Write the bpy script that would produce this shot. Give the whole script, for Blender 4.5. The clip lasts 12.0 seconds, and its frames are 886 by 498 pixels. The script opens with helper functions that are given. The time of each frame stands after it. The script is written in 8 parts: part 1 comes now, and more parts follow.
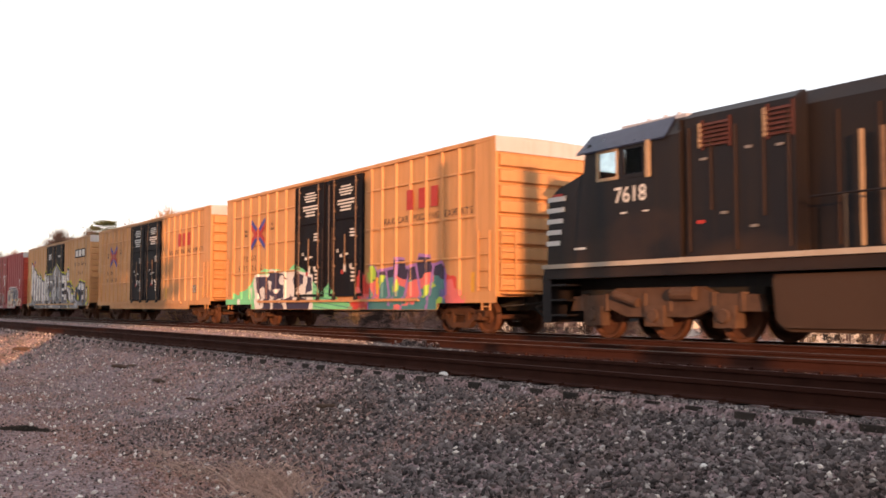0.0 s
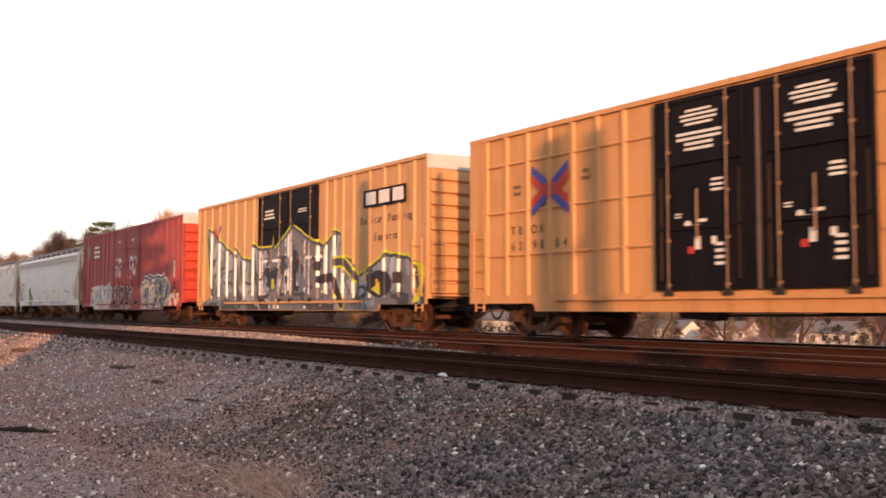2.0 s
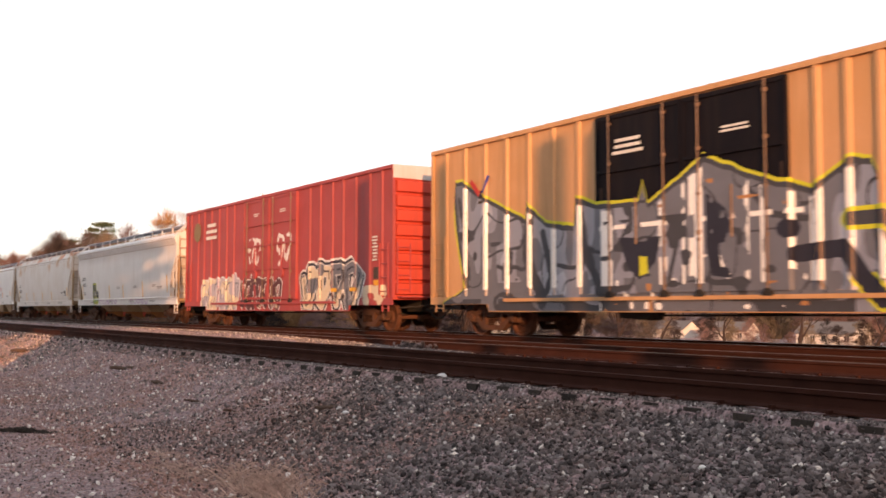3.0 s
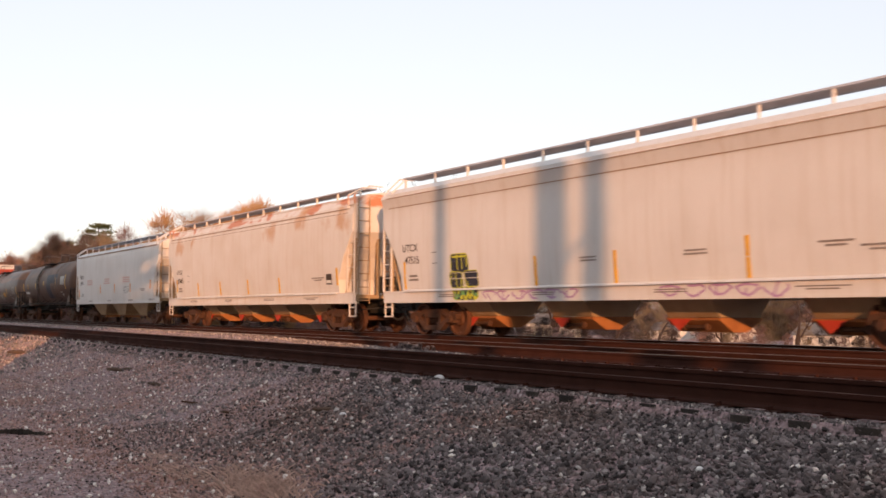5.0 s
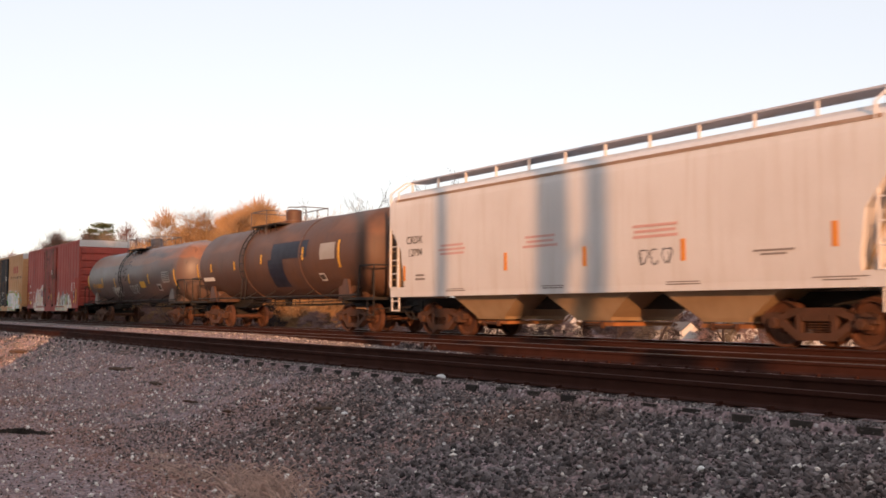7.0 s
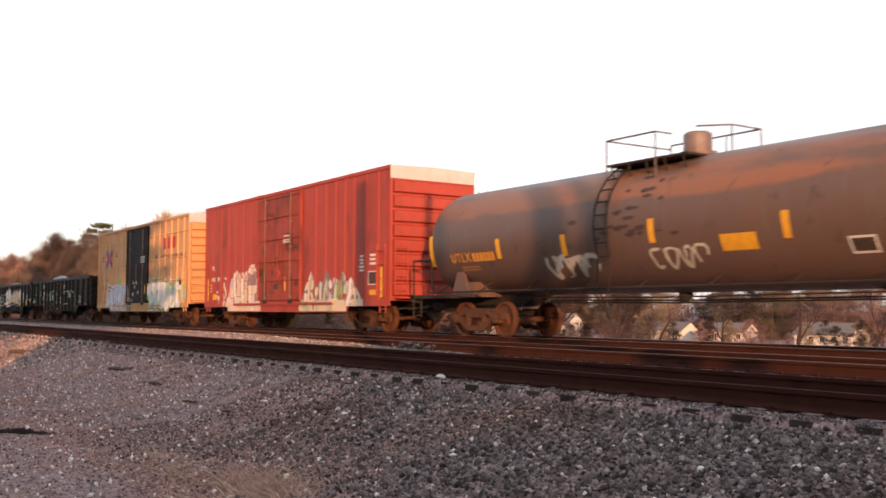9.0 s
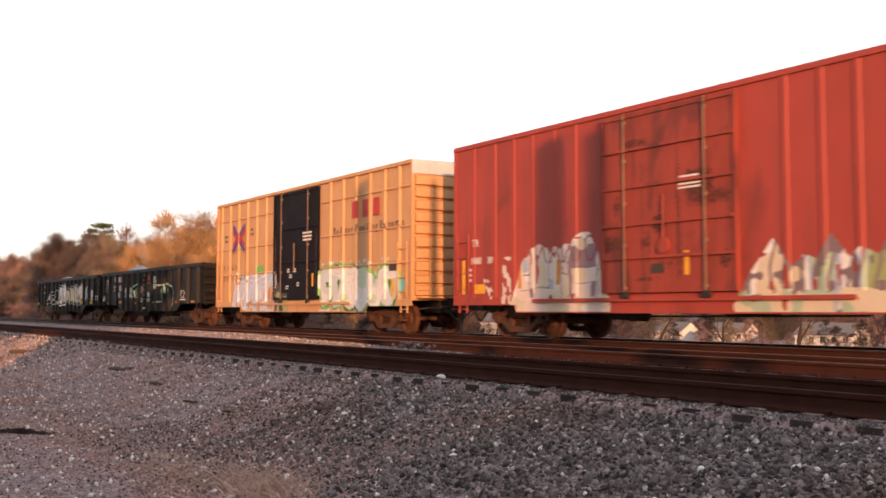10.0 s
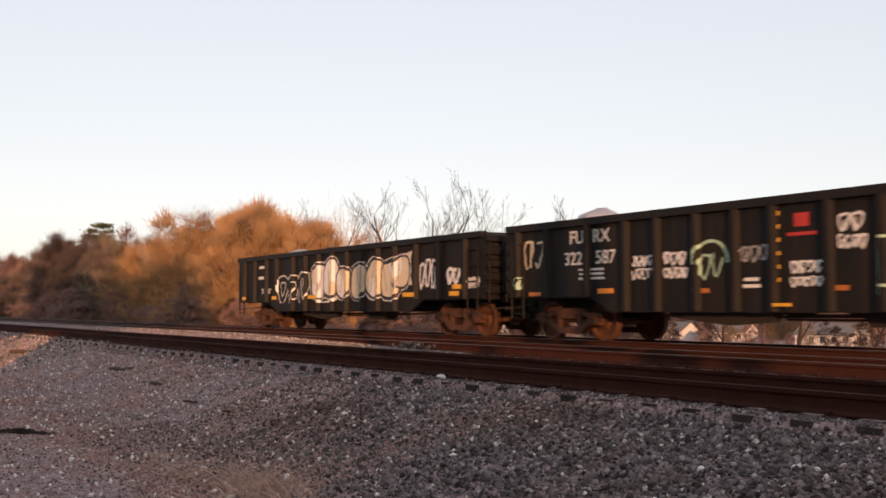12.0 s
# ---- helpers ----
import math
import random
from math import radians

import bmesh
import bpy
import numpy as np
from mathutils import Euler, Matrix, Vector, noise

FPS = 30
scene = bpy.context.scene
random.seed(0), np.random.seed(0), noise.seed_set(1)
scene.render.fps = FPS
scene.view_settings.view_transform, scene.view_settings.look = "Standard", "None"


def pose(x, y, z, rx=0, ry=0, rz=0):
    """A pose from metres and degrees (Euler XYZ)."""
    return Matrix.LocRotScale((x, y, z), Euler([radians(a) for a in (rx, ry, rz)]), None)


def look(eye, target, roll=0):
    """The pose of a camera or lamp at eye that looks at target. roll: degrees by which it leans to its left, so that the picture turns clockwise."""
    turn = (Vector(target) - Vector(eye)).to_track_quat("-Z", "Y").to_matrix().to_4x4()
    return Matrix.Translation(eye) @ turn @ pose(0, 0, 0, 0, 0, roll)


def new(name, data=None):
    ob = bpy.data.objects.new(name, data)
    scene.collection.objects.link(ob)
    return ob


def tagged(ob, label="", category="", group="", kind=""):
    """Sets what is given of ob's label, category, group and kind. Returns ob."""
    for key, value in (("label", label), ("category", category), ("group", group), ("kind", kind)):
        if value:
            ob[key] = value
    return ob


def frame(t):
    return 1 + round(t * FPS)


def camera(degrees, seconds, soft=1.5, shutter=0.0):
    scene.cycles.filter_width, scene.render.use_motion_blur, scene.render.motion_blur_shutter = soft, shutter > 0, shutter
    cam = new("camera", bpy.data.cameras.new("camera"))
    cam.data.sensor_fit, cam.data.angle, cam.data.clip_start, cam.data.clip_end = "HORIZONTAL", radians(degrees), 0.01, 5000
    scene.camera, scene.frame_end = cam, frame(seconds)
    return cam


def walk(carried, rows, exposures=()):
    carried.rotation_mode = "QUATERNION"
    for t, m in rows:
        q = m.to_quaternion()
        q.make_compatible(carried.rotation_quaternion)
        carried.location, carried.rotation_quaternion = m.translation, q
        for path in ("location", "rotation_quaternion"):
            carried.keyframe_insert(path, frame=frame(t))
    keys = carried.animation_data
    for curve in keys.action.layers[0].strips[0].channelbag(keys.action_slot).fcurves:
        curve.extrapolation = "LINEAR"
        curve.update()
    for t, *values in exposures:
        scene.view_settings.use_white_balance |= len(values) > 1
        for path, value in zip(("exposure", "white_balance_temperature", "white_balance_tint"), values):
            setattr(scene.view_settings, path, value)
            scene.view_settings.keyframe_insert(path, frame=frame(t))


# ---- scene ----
# The world: x runs along the tracks (the train goes towards +x), y points away from the camera, z = 0 is the top of the rails.
SECONDS = 12.0
EYE = (0.0, 0.0, 0.665)
YAW, PITCH, ROLL = 33.83, 3.664, 0.10
cam = camera(49.0, SECONDS, soft=1.65, shutter=0.16)


def view(dx, dy):
    """The camera's pose on its tripod head, nudged by small angles in degrees: dx to its left, dy down."""
    turn, lift = radians(YAW - dx), radians(PITCH + dy)
    aim = Vector((-math.cos(turn) * math.cos(lift), math.sin(turn) * math.cos(lift), math.sin(lift)))
    return look(EYE, Vector(EYE) + aim, ROLL)


# small unsteadiness of the tripod head
SWAY = ((0, 0.15, -0.15), (0.5, 0.17, -0.13), (1, 0.18, -0.12), (1.5, 0.10, -0.09), (2, 0.09, -0.09), (2.5, 0.13, -0.07), (3, 0.06, -0.06),
        (5, -0.09, 0.03), (5.5, -0.05, 0.01), (6, 0, 0), (6.5, 0.02, 0), (7, 0, 0), (9, -0.02, 0), (9.5, -0.02, 0), (10, 0, 0), (12, 0, 0))
walk(cam, [(t, view(dx, dy)) for t, dx, dy in SWAY], exposures=((0, 0.96, 7500, 24), (3, 0.96, 7500, 24), (5, 0.72, 7300, 23), (7, 0.70, 7300, 23), (9, 0.92, 7400, 24),
                                                                           (10.8, 0.96, 7400, 24), (12, 0.54, 7350, 23)))

# ---- light ----
SUN_UP, SUN_TURN = 8.0, (2.0, -1.0)
world = bpy.data.worlds.new("sky")
scene.world = world
world.use_nodes = True
wn = world.node_tree
sky = wn.nodes.new("ShaderNodeTexSky")
sky.sky_type, sky.sun_disc = "NISHITA", False
sky.sun_elevation = radians(SUN_UP)
sky.sun_rotation = math.atan2(SUN_TURN[0], SUN_TURN[1])
sky.air_density, sky.dust_density, sky.ozone_density = 1.0, 1.0, 1.0
pale = wn.nodes.new("ShaderNodeHueSaturation")
pale.inputs["Saturation"].default_value = 0.58
wn.links.new(sky.outputs[0], pale.inputs["Color"])
# a thin high haze evens the clear sky out
haze = wn.nodes.new("ShaderNodeMix")
haze.data_type = "RGBA"
haze.inputs[0].default_value = 0.55
haze.inputs[7].default_value = (3.60, 4.50, 5.15, 1)
wn.links.new(pale.outputs[0], haze.inputs[6])
wn.links.new(haze.outputs[2], wn.nodes["Background"].inputs[0])
wn.nodes["Background"].inputs[1].default_value = 0.147
sun = new("sun", bpy.data.lights.new("sun", "SUN"))
sun.data.energy, sun.data.angle, sun.data.color = 3.12, radians(0.35), (1.0, 0.54, 0.26)
flat = math.hypot(*SUN_TURN)
sun.matrix_world = look((SUN_TURN[0] * 30 / flat, SUN_TURN[1] * 30 / flat, 30 * math.tan(radians(SUN_UP))), (0, 0, 0))


# ---- mesh tools ----
def part(name, bm, material, parent=None, label="", smooth=False):
    """Links a bmesh as one mesh object, under a thing or a part where one is given."""
    data = bpy.data.meshes.new(name)
    if smooth:
        for f in bm.faces:
            f.smooth = True
    bm.to_mesh(data)
    bm.free()
    return placed(name, data, material, parent, label)


def placed(name, data, material=None, parent=None, label="", at=None):
    """An object on mesh data that may be shared."""
    if material is not None and not data.materials:
        for m in material if isinstance(material, (list, tuple)) else (material,):
            data.materials.append(m)
    ob = new(name, data)
    if parent is not None:
        ob.parent = parent
    if at is not None:
        ob.matrix_basis = at
    if label:
        ob["label"] = label
    return ob


def box(bm, x0, x1, y0, y1, z0, z1):
    vs = [bm.verts.new((x, y, z)) for x in (x0, x1) for y in (y0, y1) for z in (z0, z1)]
    for a, b, c, d in ((0, 1, 3, 2), (4, 6, 7, 5), (0, 4, 5, 1), (2, 3, 7, 6), (0, 2, 6, 4), (1, 5, 7, 3)):
        bm.faces.new((vs[a], vs[b], vs[c], vs[d]))


def rod(bm, p, q, r, n=8, r2=None):
    """A round bar from p to q."""
    p, q = Vector(p), Vector(q)
    d = (q - p).normalized()
    u = d.orthogonal().normalized()
    v = d.cross(u)
    rings = []
    for c, rr in ((p, r), (q, r if r2 is None else r2)):
        rings.append([bm.verts.new(c + rr * (math.cos(math.tau * i / n) * u + math.sin(math.tau * i / n) * v)) for i in range(n)])
    for i in range(n):
        bm.faces.new((rings[0][i], rings[0][(i + 1) % n], rings[1][(i + 1) % n], rings[1][i]))
    bm.faces.new(rings[0][::-1])
    bm.faces.new(rings[1])


def pipe(bm, points, r, n=6):
    for a, b in zip(points, points[1:]):
        rod(bm, a, b, r, n)


def extrude(bm, outline, axis, a, b):
    """A prism: the outline, a list of pairs, drawn out along an axis from a to b."""
    def at(u, v, w):
        return {"x": (w, u, v), "y": (u, w, v), "z": (u, v, w)}[axis]
    lo = [bm.verts.new(at(u, v, a)) for u, v in outline]
    hi = [bm.verts.new(at(u, v, b)) for u, v in outline]
    n = len(outline)
    for i in range(n):
        bm.faces.new((lo[i], lo[(i + 1) % n], hi[(i + 1) % n], hi[i]))
    bm.faces.new(lo[::-1])
    bm.faces.new(hi)


def lathe(bm, profile, axis, n=24, centre=(0, 0, 0)):
    """A turned body: the profile gives (along, radius) pairs."""
    cx, cy, cz = centre
    rings = []
    for a, r in profile:
        ring = []
        for i in range(n):
            c, s = math.cos(math.tau * i / n) * r, math.sin(math.tau * i / n) * r
            ring.append(bm.verts.new((cx + a, cy + c, cz + s) if axis == "x" else (cx + c, cy + a, cz + s) if axis == "y" else (cx + c, cy + s, cz + a)))
        rings.append(ring)
    for p, q in zip(rings, rings[1:]):
        for i in range(n):
            bm.faces.new((p[i], p[(i + 1) % n], q[(i + 1) % n], q[i]))
    bm.faces.new(rings[0][::-1])
    bm.faces.new(rings[-1])


def fresh():
    return bmesh.new()


def empty(name, label, category, group=""):
    ob = new(name)
    return tagged(ob, label, category, group)


def from_arrays(name, verts, faces, material, kind="", label="", category="", parent=None):
    data = bpy.data.meshes.new(name)
    data.from_pydata(verts, [], faces)
    data.update()
    ob = placed(name, data, material, parent)
    return tagged(ob, label, category, "", kind)


# ---- materials ----
def material(name, colour, rough=0.7, metal=0.0, second=None, scale=6.0, amount=0.6, streak=None, streak_amount=0.5, bump=0.2, grain=60.0,
             stretch=(1, 1, 1), per_object=0.0, per_island=0.0, spec=0.4):
    """A surface with broad patches of a second colour, run-down streaks and fine relief."""
    m = bpy.data.materials.new(name)
    m.use_nodes = True
    nt = m.node_tree
    b = nt.nodes["Principled BSDF"]
    b.inputs["Roughness"].default_value, b.inputs["Metallic"].default_value = rough, metal
    b.inputs["Specular IOR Level"].default_value = spec
    co = nt.nodes.new("ShaderNodeTexCoord")
    mp = nt.nodes.new("ShaderNodeMapping")
    mp.inputs["Scale"].default_value = stretch
    nt.links.new(co.outputs["Object"], mp.inputs["Vector"])

    def noise_at(s, detail, src, dist=0.0):
        n = nt.nodes.new("ShaderNodeTexNoise")
        n.inputs["Scale"].default_value, n.inputs["Detail"].default_value, n.inputs["Distortion"].default_value = s, detail, dist
        nt.links.new(src.outputs[0], n.inputs["Vector"])
        return n

    def ramp(src, lo, hi):
        r = nt.nodes.new("ShaderNodeMapRange")
        r.inputs["From Min"].default_value, r.inputs["From Max"].default_value = lo, hi
        nt.links.new(src, r.inputs["Value"])
        return r.outputs[0]

    def mix(fac, a, c, factor=1.0):
        k = nt.nodes.new("ShaderNodeMix")
        k.data_type = "RGBA"
        if isinstance(fac, float):
            k.inputs[0].default_value = fac
        else:
            mu = nt.nodes.new("ShaderNodeMath")
            mu.operation = "MULTIPLY"
            mu.inputs[1].default_value = factor
            nt.links.new(fac, mu.inputs[0])
            nt.links.new(mu.outputs[0], k.inputs[0])
        for sock, val in ((k.inputs[6], a), (k.inputs[7], c)):
            if isinstance(val, tuple):
                sock.default_value = (*val, 1)
            else:
                nt.links.new(val, sock)
        return k.outputs[2]

    second = second or tuple(c * 0.7 for c in colour)
    broad = noise_at(scale, 5, mp, 0.3)
    out = mix(ramp(broad.outputs[0], 0.42, 0.68), colour, second, amount)
    fine = noise_at(grain, 4, mp)
    out = mix(ramp(fine.outputs[0], 0.35, 0.75), out, tuple(c * 0.75 for c in colour), 0.35)
    if streak:
        ms = nt.nodes.new("ShaderNodeMapping")
        ms.inputs["Scale"].default_value = (5.0, 5.0, 0.35)
        nt.links.new(co.outputs["Object"], ms.inputs["Vector"])
        st = noise_at(1.0, 6, ms, 0.2)
        out = mix(ramp(st.outputs[0], 0.5, 0.72), out, streak, streak_amount)
    if per_object or per_island:
        if per_object:
            info = nt.nodes.new("ShaderNodeObjectInfo").outputs["Random"]
        else:
            info = nt.nodes.new("ShaderNodeNewGeometry").outputs["Random Per Island"]
        hs = nt.nodes.new("ShaderNodeHueSaturation")
        span = per_object or per_island
        nt.links.new(ramp_to(nt, info, 1 - span, 1 + span), hs.inputs["Value"])
        nt.links.new(out, hs.inputs["Color"])
        out = hs.outputs[0]
    nt.links.new(out, b.inputs["Base Color"])
    rr = nt.nodes.new("ShaderNodeMapRange")
    rr.inputs["To Min"].default_value, rr.inputs["To Max"].default_value = max(0.05, rough - 0.12), min(1, rough + 0.15)
    nt.links.new(broad.outputs[0], rr.inputs["Value"])
    nt.links.new(rr.outputs[0], b.inputs["Roughness"])
    if bump:
        bp = nt.nodes.new("ShaderNodeBump")
        bp.inputs["Strength"].default_value, bp.inputs["Distance"].default_value = bump, 0.02
        nt.links.new(fine.outputs[0], bp.inputs["Height"])
        nt.links.new(bp.outputs[0], b.inputs["Normal"])
    return m


def ramp_to(nt, src, lo, hi):
    r = nt.nodes.new("ShaderNodeMapRange")
    r.inputs["To Min"].default_value, r.inputs["To Max"].default_value = lo, hi
    nt.links.new(src, r.inputs["Value"])
    return r.outputs[0]


YELLOW = material("yellow_paint", (0.575, 0.282, 0.115), 0.6, second=(0.49, 0.235, 0.10), scale=0.9, streak=(0.33, 0.175, 0.06), streak_amount=0.55, bump=0.05)
YELLOW_OLD = material("faded_yellow_paint", (0.55, 0.30, 0.145), 0.62, second=(0.48, 0.25, 0.10), scale=0.8, streak=(0.33, 0.19, 0.08), streak_amount=0.5, bump=0.05)
RED = material("oxide_red_paint", (0.37, 0.054, 0.036), 0.62, second=(0.30, 0.046, 0.032), scale=0.8, streak=(0.20, 0.05, 0.035), streak_amount=0.5, bump=0.05)
CRIMSON = material("faded_red_paint", (0.36, 0.058, 0.058), 0.62, second=(0.30, 0.05, 0.05), scale=0.8, streak=(0.24, 0.07, 0.06), streak_amount=0.5, bump=0.05)
DOORBLACK = material("black_door_paint", (0.0075, 0.006, 0.0085), 0.6, second=(0.013, 0.010, 0.012), scale=1.5, streak=(0.026, 0.019, 0.015), streak_amount=0.4, bump=0.05, spec=0.10)
LOCOBLACK = material("locomotive_black", (0.0115, 0.0095, 0.0115), 0.45, second=(0.020, 0.014, 0.012), scale=0.7, amount=0.9, streak=(0.026, 0.016, 0.011), streak_amount=0.5, bump=0.05, spec=0.25)
WHITE = material("white_paint", (0.68, 0.65, 0.63), 0.6, second=(0.62, 0.60, 0.56), scale=1.5, bump=0.05)
HOPPER = material("pale_grey_paint", (0.66, 0.63, 0.61), 0.5, second=(0.59, 0.55, 0.52), scale=0.7, streak=(0.50, 0.42, 0.35), streak_amount=0.35, bump=0.05)
HOPPER_RUST = material("rust_stained_grey_paint", (0.67, 0.62, 0.58), 0.55, second=(0.60, 0.52, 0.45), scale=0.7, streak=(0.52, 0.40, 0.30), streak_amount=0.4, bump=0.05)
TANKBROWN = material("rusted_tank_paint", (0.095, 0.047, 0.030), 0.55, second=(0.13, 0.060, 0.032), scale=0.8, streak=(0.05, 0.03, 0.022), bump=0.06)
TANKGREY = material("weathered_tank_paint", (0.122, 0.077, 0.063), 0.44, second=(0.150, 0.086, 0.060), scale=0.6, streak=(0.12, 0.105, 0.098), bump=0.06)
GONDOLA = material("black_gondola_paint", (0.010, 0.009, 0.009), 0.6, second=(0.022, 0.015, 0.011), scale=1.0, streak=(0.035, 0.021, 0.013), streak_amount=0.5, bump=0.1, spec=0.2)
TRUCKSTEEL = material("rust_brown_steel", (0.084, 0.035, 0.018), 0.85, second=(0.040, 0.020, 0.013), scale=4, bump=0.2)
WHEELSTEEL = material("rusty_wheel_steel", (0.10, 0.038, 0.019), 0.8, second=(0.055, 0.024, 0.014), scale=5, bump=0.15)
UNDERBODY = material("underframe_grime", (0.020, 0.017, 0.015), 0.85, second=(0.032, 0.023, 0.017), scale=3, bump=0.2)
RAILSTEEL = material("rusty_rail_side", (0.052, 0.018, 0.012), 0.85, second=(0.030, 0.011, 0.008), scale=3, bump=0.15, spec=0.12)
RAILTOP = material("polished_rail_head", (0.20, 0.175, 0.16), 0.42, 1.0, second=(0.13, 0.10, 0.085), scale=4, bump=0.03)
TIMBER = material("weathered_tie_timber", (0.035, 0.026, 0.021), 0.9, second=(0.06, 0.046, 0.038), scale=3, stretch=(4, 0.6, 4), bump=0.5, per_object=0.25)


def stained(m, tone, scale, lo, hi, amount, low_z=None, high_z=None, seed=0.0):
    """Adds a second layer to a paint, of stains or of painted sheen: patches of a tone drawn out along the car, in a
    band of heights where one is given.
    """
    nt = m.node_tree
    b = nt.nodes["Principled BSDF"]
    base = b.inputs["Base Color"].links[0].from_socket
    co = nt.nodes.new("ShaderNodeTexCoord")
    mp = nt.nodes.new("ShaderNodeMapping")
    mp.inputs["Scale"].default_value, mp.inputs["Location"].default_value = scale, (seed, seed, seed)
    nt.links.new(co.outputs["Object"], mp.inputs["Vector"])
    n = nt.nodes.new("ShaderNodeTexNoise")
    n.inputs["Scale"].default_value, n.inputs["Detail"].default_value, n.inputs["Distortion"].default_value = 1.0, 7, 0.5
    nt.links.new(mp.outputs[0], n.inputs["Vector"])
    value = n.outputs[0]
    if low_z is not None:
        sep = nt.nodes.new("ShaderNodeSeparateXYZ")
        nt.links.new(co.outputs["Object"], sep.inputs[0])
        for edge, far_edge in ((low_z[0], low_z[1]), (high_z[1], high_z[0])):
            r = nt.nodes.new("ShaderNodeMapRange")
            r.inputs["From Min"].default_value, r.inputs["From Max"].default_value = edge, far_edge
            r.inputs["To Min"].default_value, r.inputs["To Max"].default_value = -0.35, 0.0
            nt.links.new(sep.outputs[2], r.inputs["Value"])
            add = nt.nodes.new("ShaderNodeMath")
            nt.links.new(value, add.inputs[0])
            nt.links.new(r.outputs[0], add.inputs[1])
            value = add.outputs[0]
    r = nt.nodes.new("ShaderNodeMapRange")
    r.inputs["From Min"].default_value, r.inputs["From Max"].default_value, r.inputs["To Max"].default_value = lo, hi, amount
    nt.links.new(value, r.inputs["Value"])
    k = nt.nodes.new("ShaderNodeMix")
    k.data_type = "RGBA"
    nt.links.new(r.outputs[0], k.inputs[0])
    nt.links.new(base, k.inputs[6])
    k.inputs[7].default_value = (*tone, 1)
    nt.links.new(k.outputs[2], b.inputs["Base Color"])
    return m


stained(TANKGREY, (0.235, 0.098, 0.050), (0.26, 0.8, 1.1), 0.40, 0.53, 0.95, (2.75, 3.2), (3.80, 4.05))
# lavender patches on the crown paint the sky's sheen
stained(TANKGREY, (0.200, 0.165, 0.165), (0.22, 0.6, 1.5), 0.40, 0.54, 0.8, (3.55, 3.80), (5.0, 6.0), 3.0)
stained(TANKGREY, (0.045, 0.032, 0.028), (3.2, 3.2, 2.2), 0.62, 0.70, 0.55, seed=7.0)
stained(LOCOBLACK, (0.048, 0.026, 0.017), (0.35, 0.8, 0.8), 0.42, 0.62, 0.7, (1.0, 1.4), (1.9, 3.3), 1.0)
stained(TANKBROWN, (0.155, 0.068, 0.034), (0.35, 0.9, 1.2), 0.46, 0.62, 0.8, (2.7, 3.2), (4.2, 4.6))
stained(HOPPER_RUST, (0.50, 0.155, 0.055), (0.9, 0.9, 2.2), 0.475, 0.585, 0.9, (3.80, 4.10), (4.40, 4.50))
stained(HOPPER_RUST, (0.50, 0.25, 0.10), (0.85, 0.85, 0.60), 0.545, 0.65, 0.7, (2.2, 3.6), (4.4, 4.6), 5.0)
OXIDE_DOOR = material("dark_oxide_door", (0.31, 0.050, 0.030), 0.66, second=(0.22, 0.036, 0.026), scale=1.4, streak=(0.11, 0.030, 0.022), streak_amount=0.75, bump=0.06)
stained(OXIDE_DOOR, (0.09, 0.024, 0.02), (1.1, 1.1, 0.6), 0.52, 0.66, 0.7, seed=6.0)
stained(RED, (0.13, 0.030, 0.022), (0.9, 0.9, 0.5), 0.58, 0.72, 0.6, seed=2.0)
stained(CRIMSON, (0.20, 0.040, 0.040), (0.7, 0.7, 0.35), 0.55, 0.72, 0.6, seed=4.0)


def gravel_material(name, colour, second, pebble, cell, bump, island=False, light=(0.945, 0.985), tint=(0.60, 0.53, 0.50)):
    """Loose gravel: broad tints, pebbles told apart by their tone, some pale ones, fine relief."""
    m = material(name, colour, 0.95, second=second, scale=0.55, amount=0.9, grain=22, bump=0.0, spec=0.2)
    nt = m.node_tree
    b = nt.nodes["Principled BSDF"]
    base = b.inputs["Base Color"].links[0].from_socket
    if island:
        tone = nt.nodes.new("ShaderNodeNewGeometry").outputs["Random Per Island"]
        height = None
    else:
        co = nt.nodes.new("ShaderNodeTexCoord")
        vo = nt.nodes.new("ShaderNodeTexVoronoi")
        vo.inputs["Scale"].default_value = cell
        nt.links.new(co.outputs["Object"], vo.inputs["Vector"])
        sep = nt.nodes.new("ShaderNodeSeparateColor")
        nt.links.new(vo.outputs["Color"], sep.inputs[0])
        tone, height = sep.outputs[0], vo.outputs["Distance"]
    hs = nt.nodes.new("ShaderNodeHueSaturation")
    nt.links.new(ramp_to(nt, tone, 1 - pebble, 1 + pebble), hs.inputs["Value"])
    nt.links.new(base, hs.inputs["Color"])
    pale = nt.nodes.new("ShaderNodeMapRange")
    pale.inputs["From Min"].default_value, pale.inputs["From Max"].default_value = light
    nt.links.new(tone, pale.inputs["Value"])
    k = nt.nodes.new("ShaderNodeMix")
    k.data_type = "RGBA"
    nt.links.new(pale.outputs[0], k.inputs[0])
    nt.links.new(hs.outputs[0], k.inputs[6])
    k.inputs[7].default_value = (*tint, 1)
    nt.links.new(k.outputs[2], b.inputs["Base Color"])
    if height is not None and bump:
        bp = nt.nodes.new("ShaderNodeBump")
        bp.invert = True
        bp.inputs["Strength"].default_value, bp.inputs["Distance"].default_value = bump, 0.03
        nt.links.new(height, bp.inputs["Height"])
        nt.links.new(bp.outputs[0], b.inputs["Normal"])
    return m


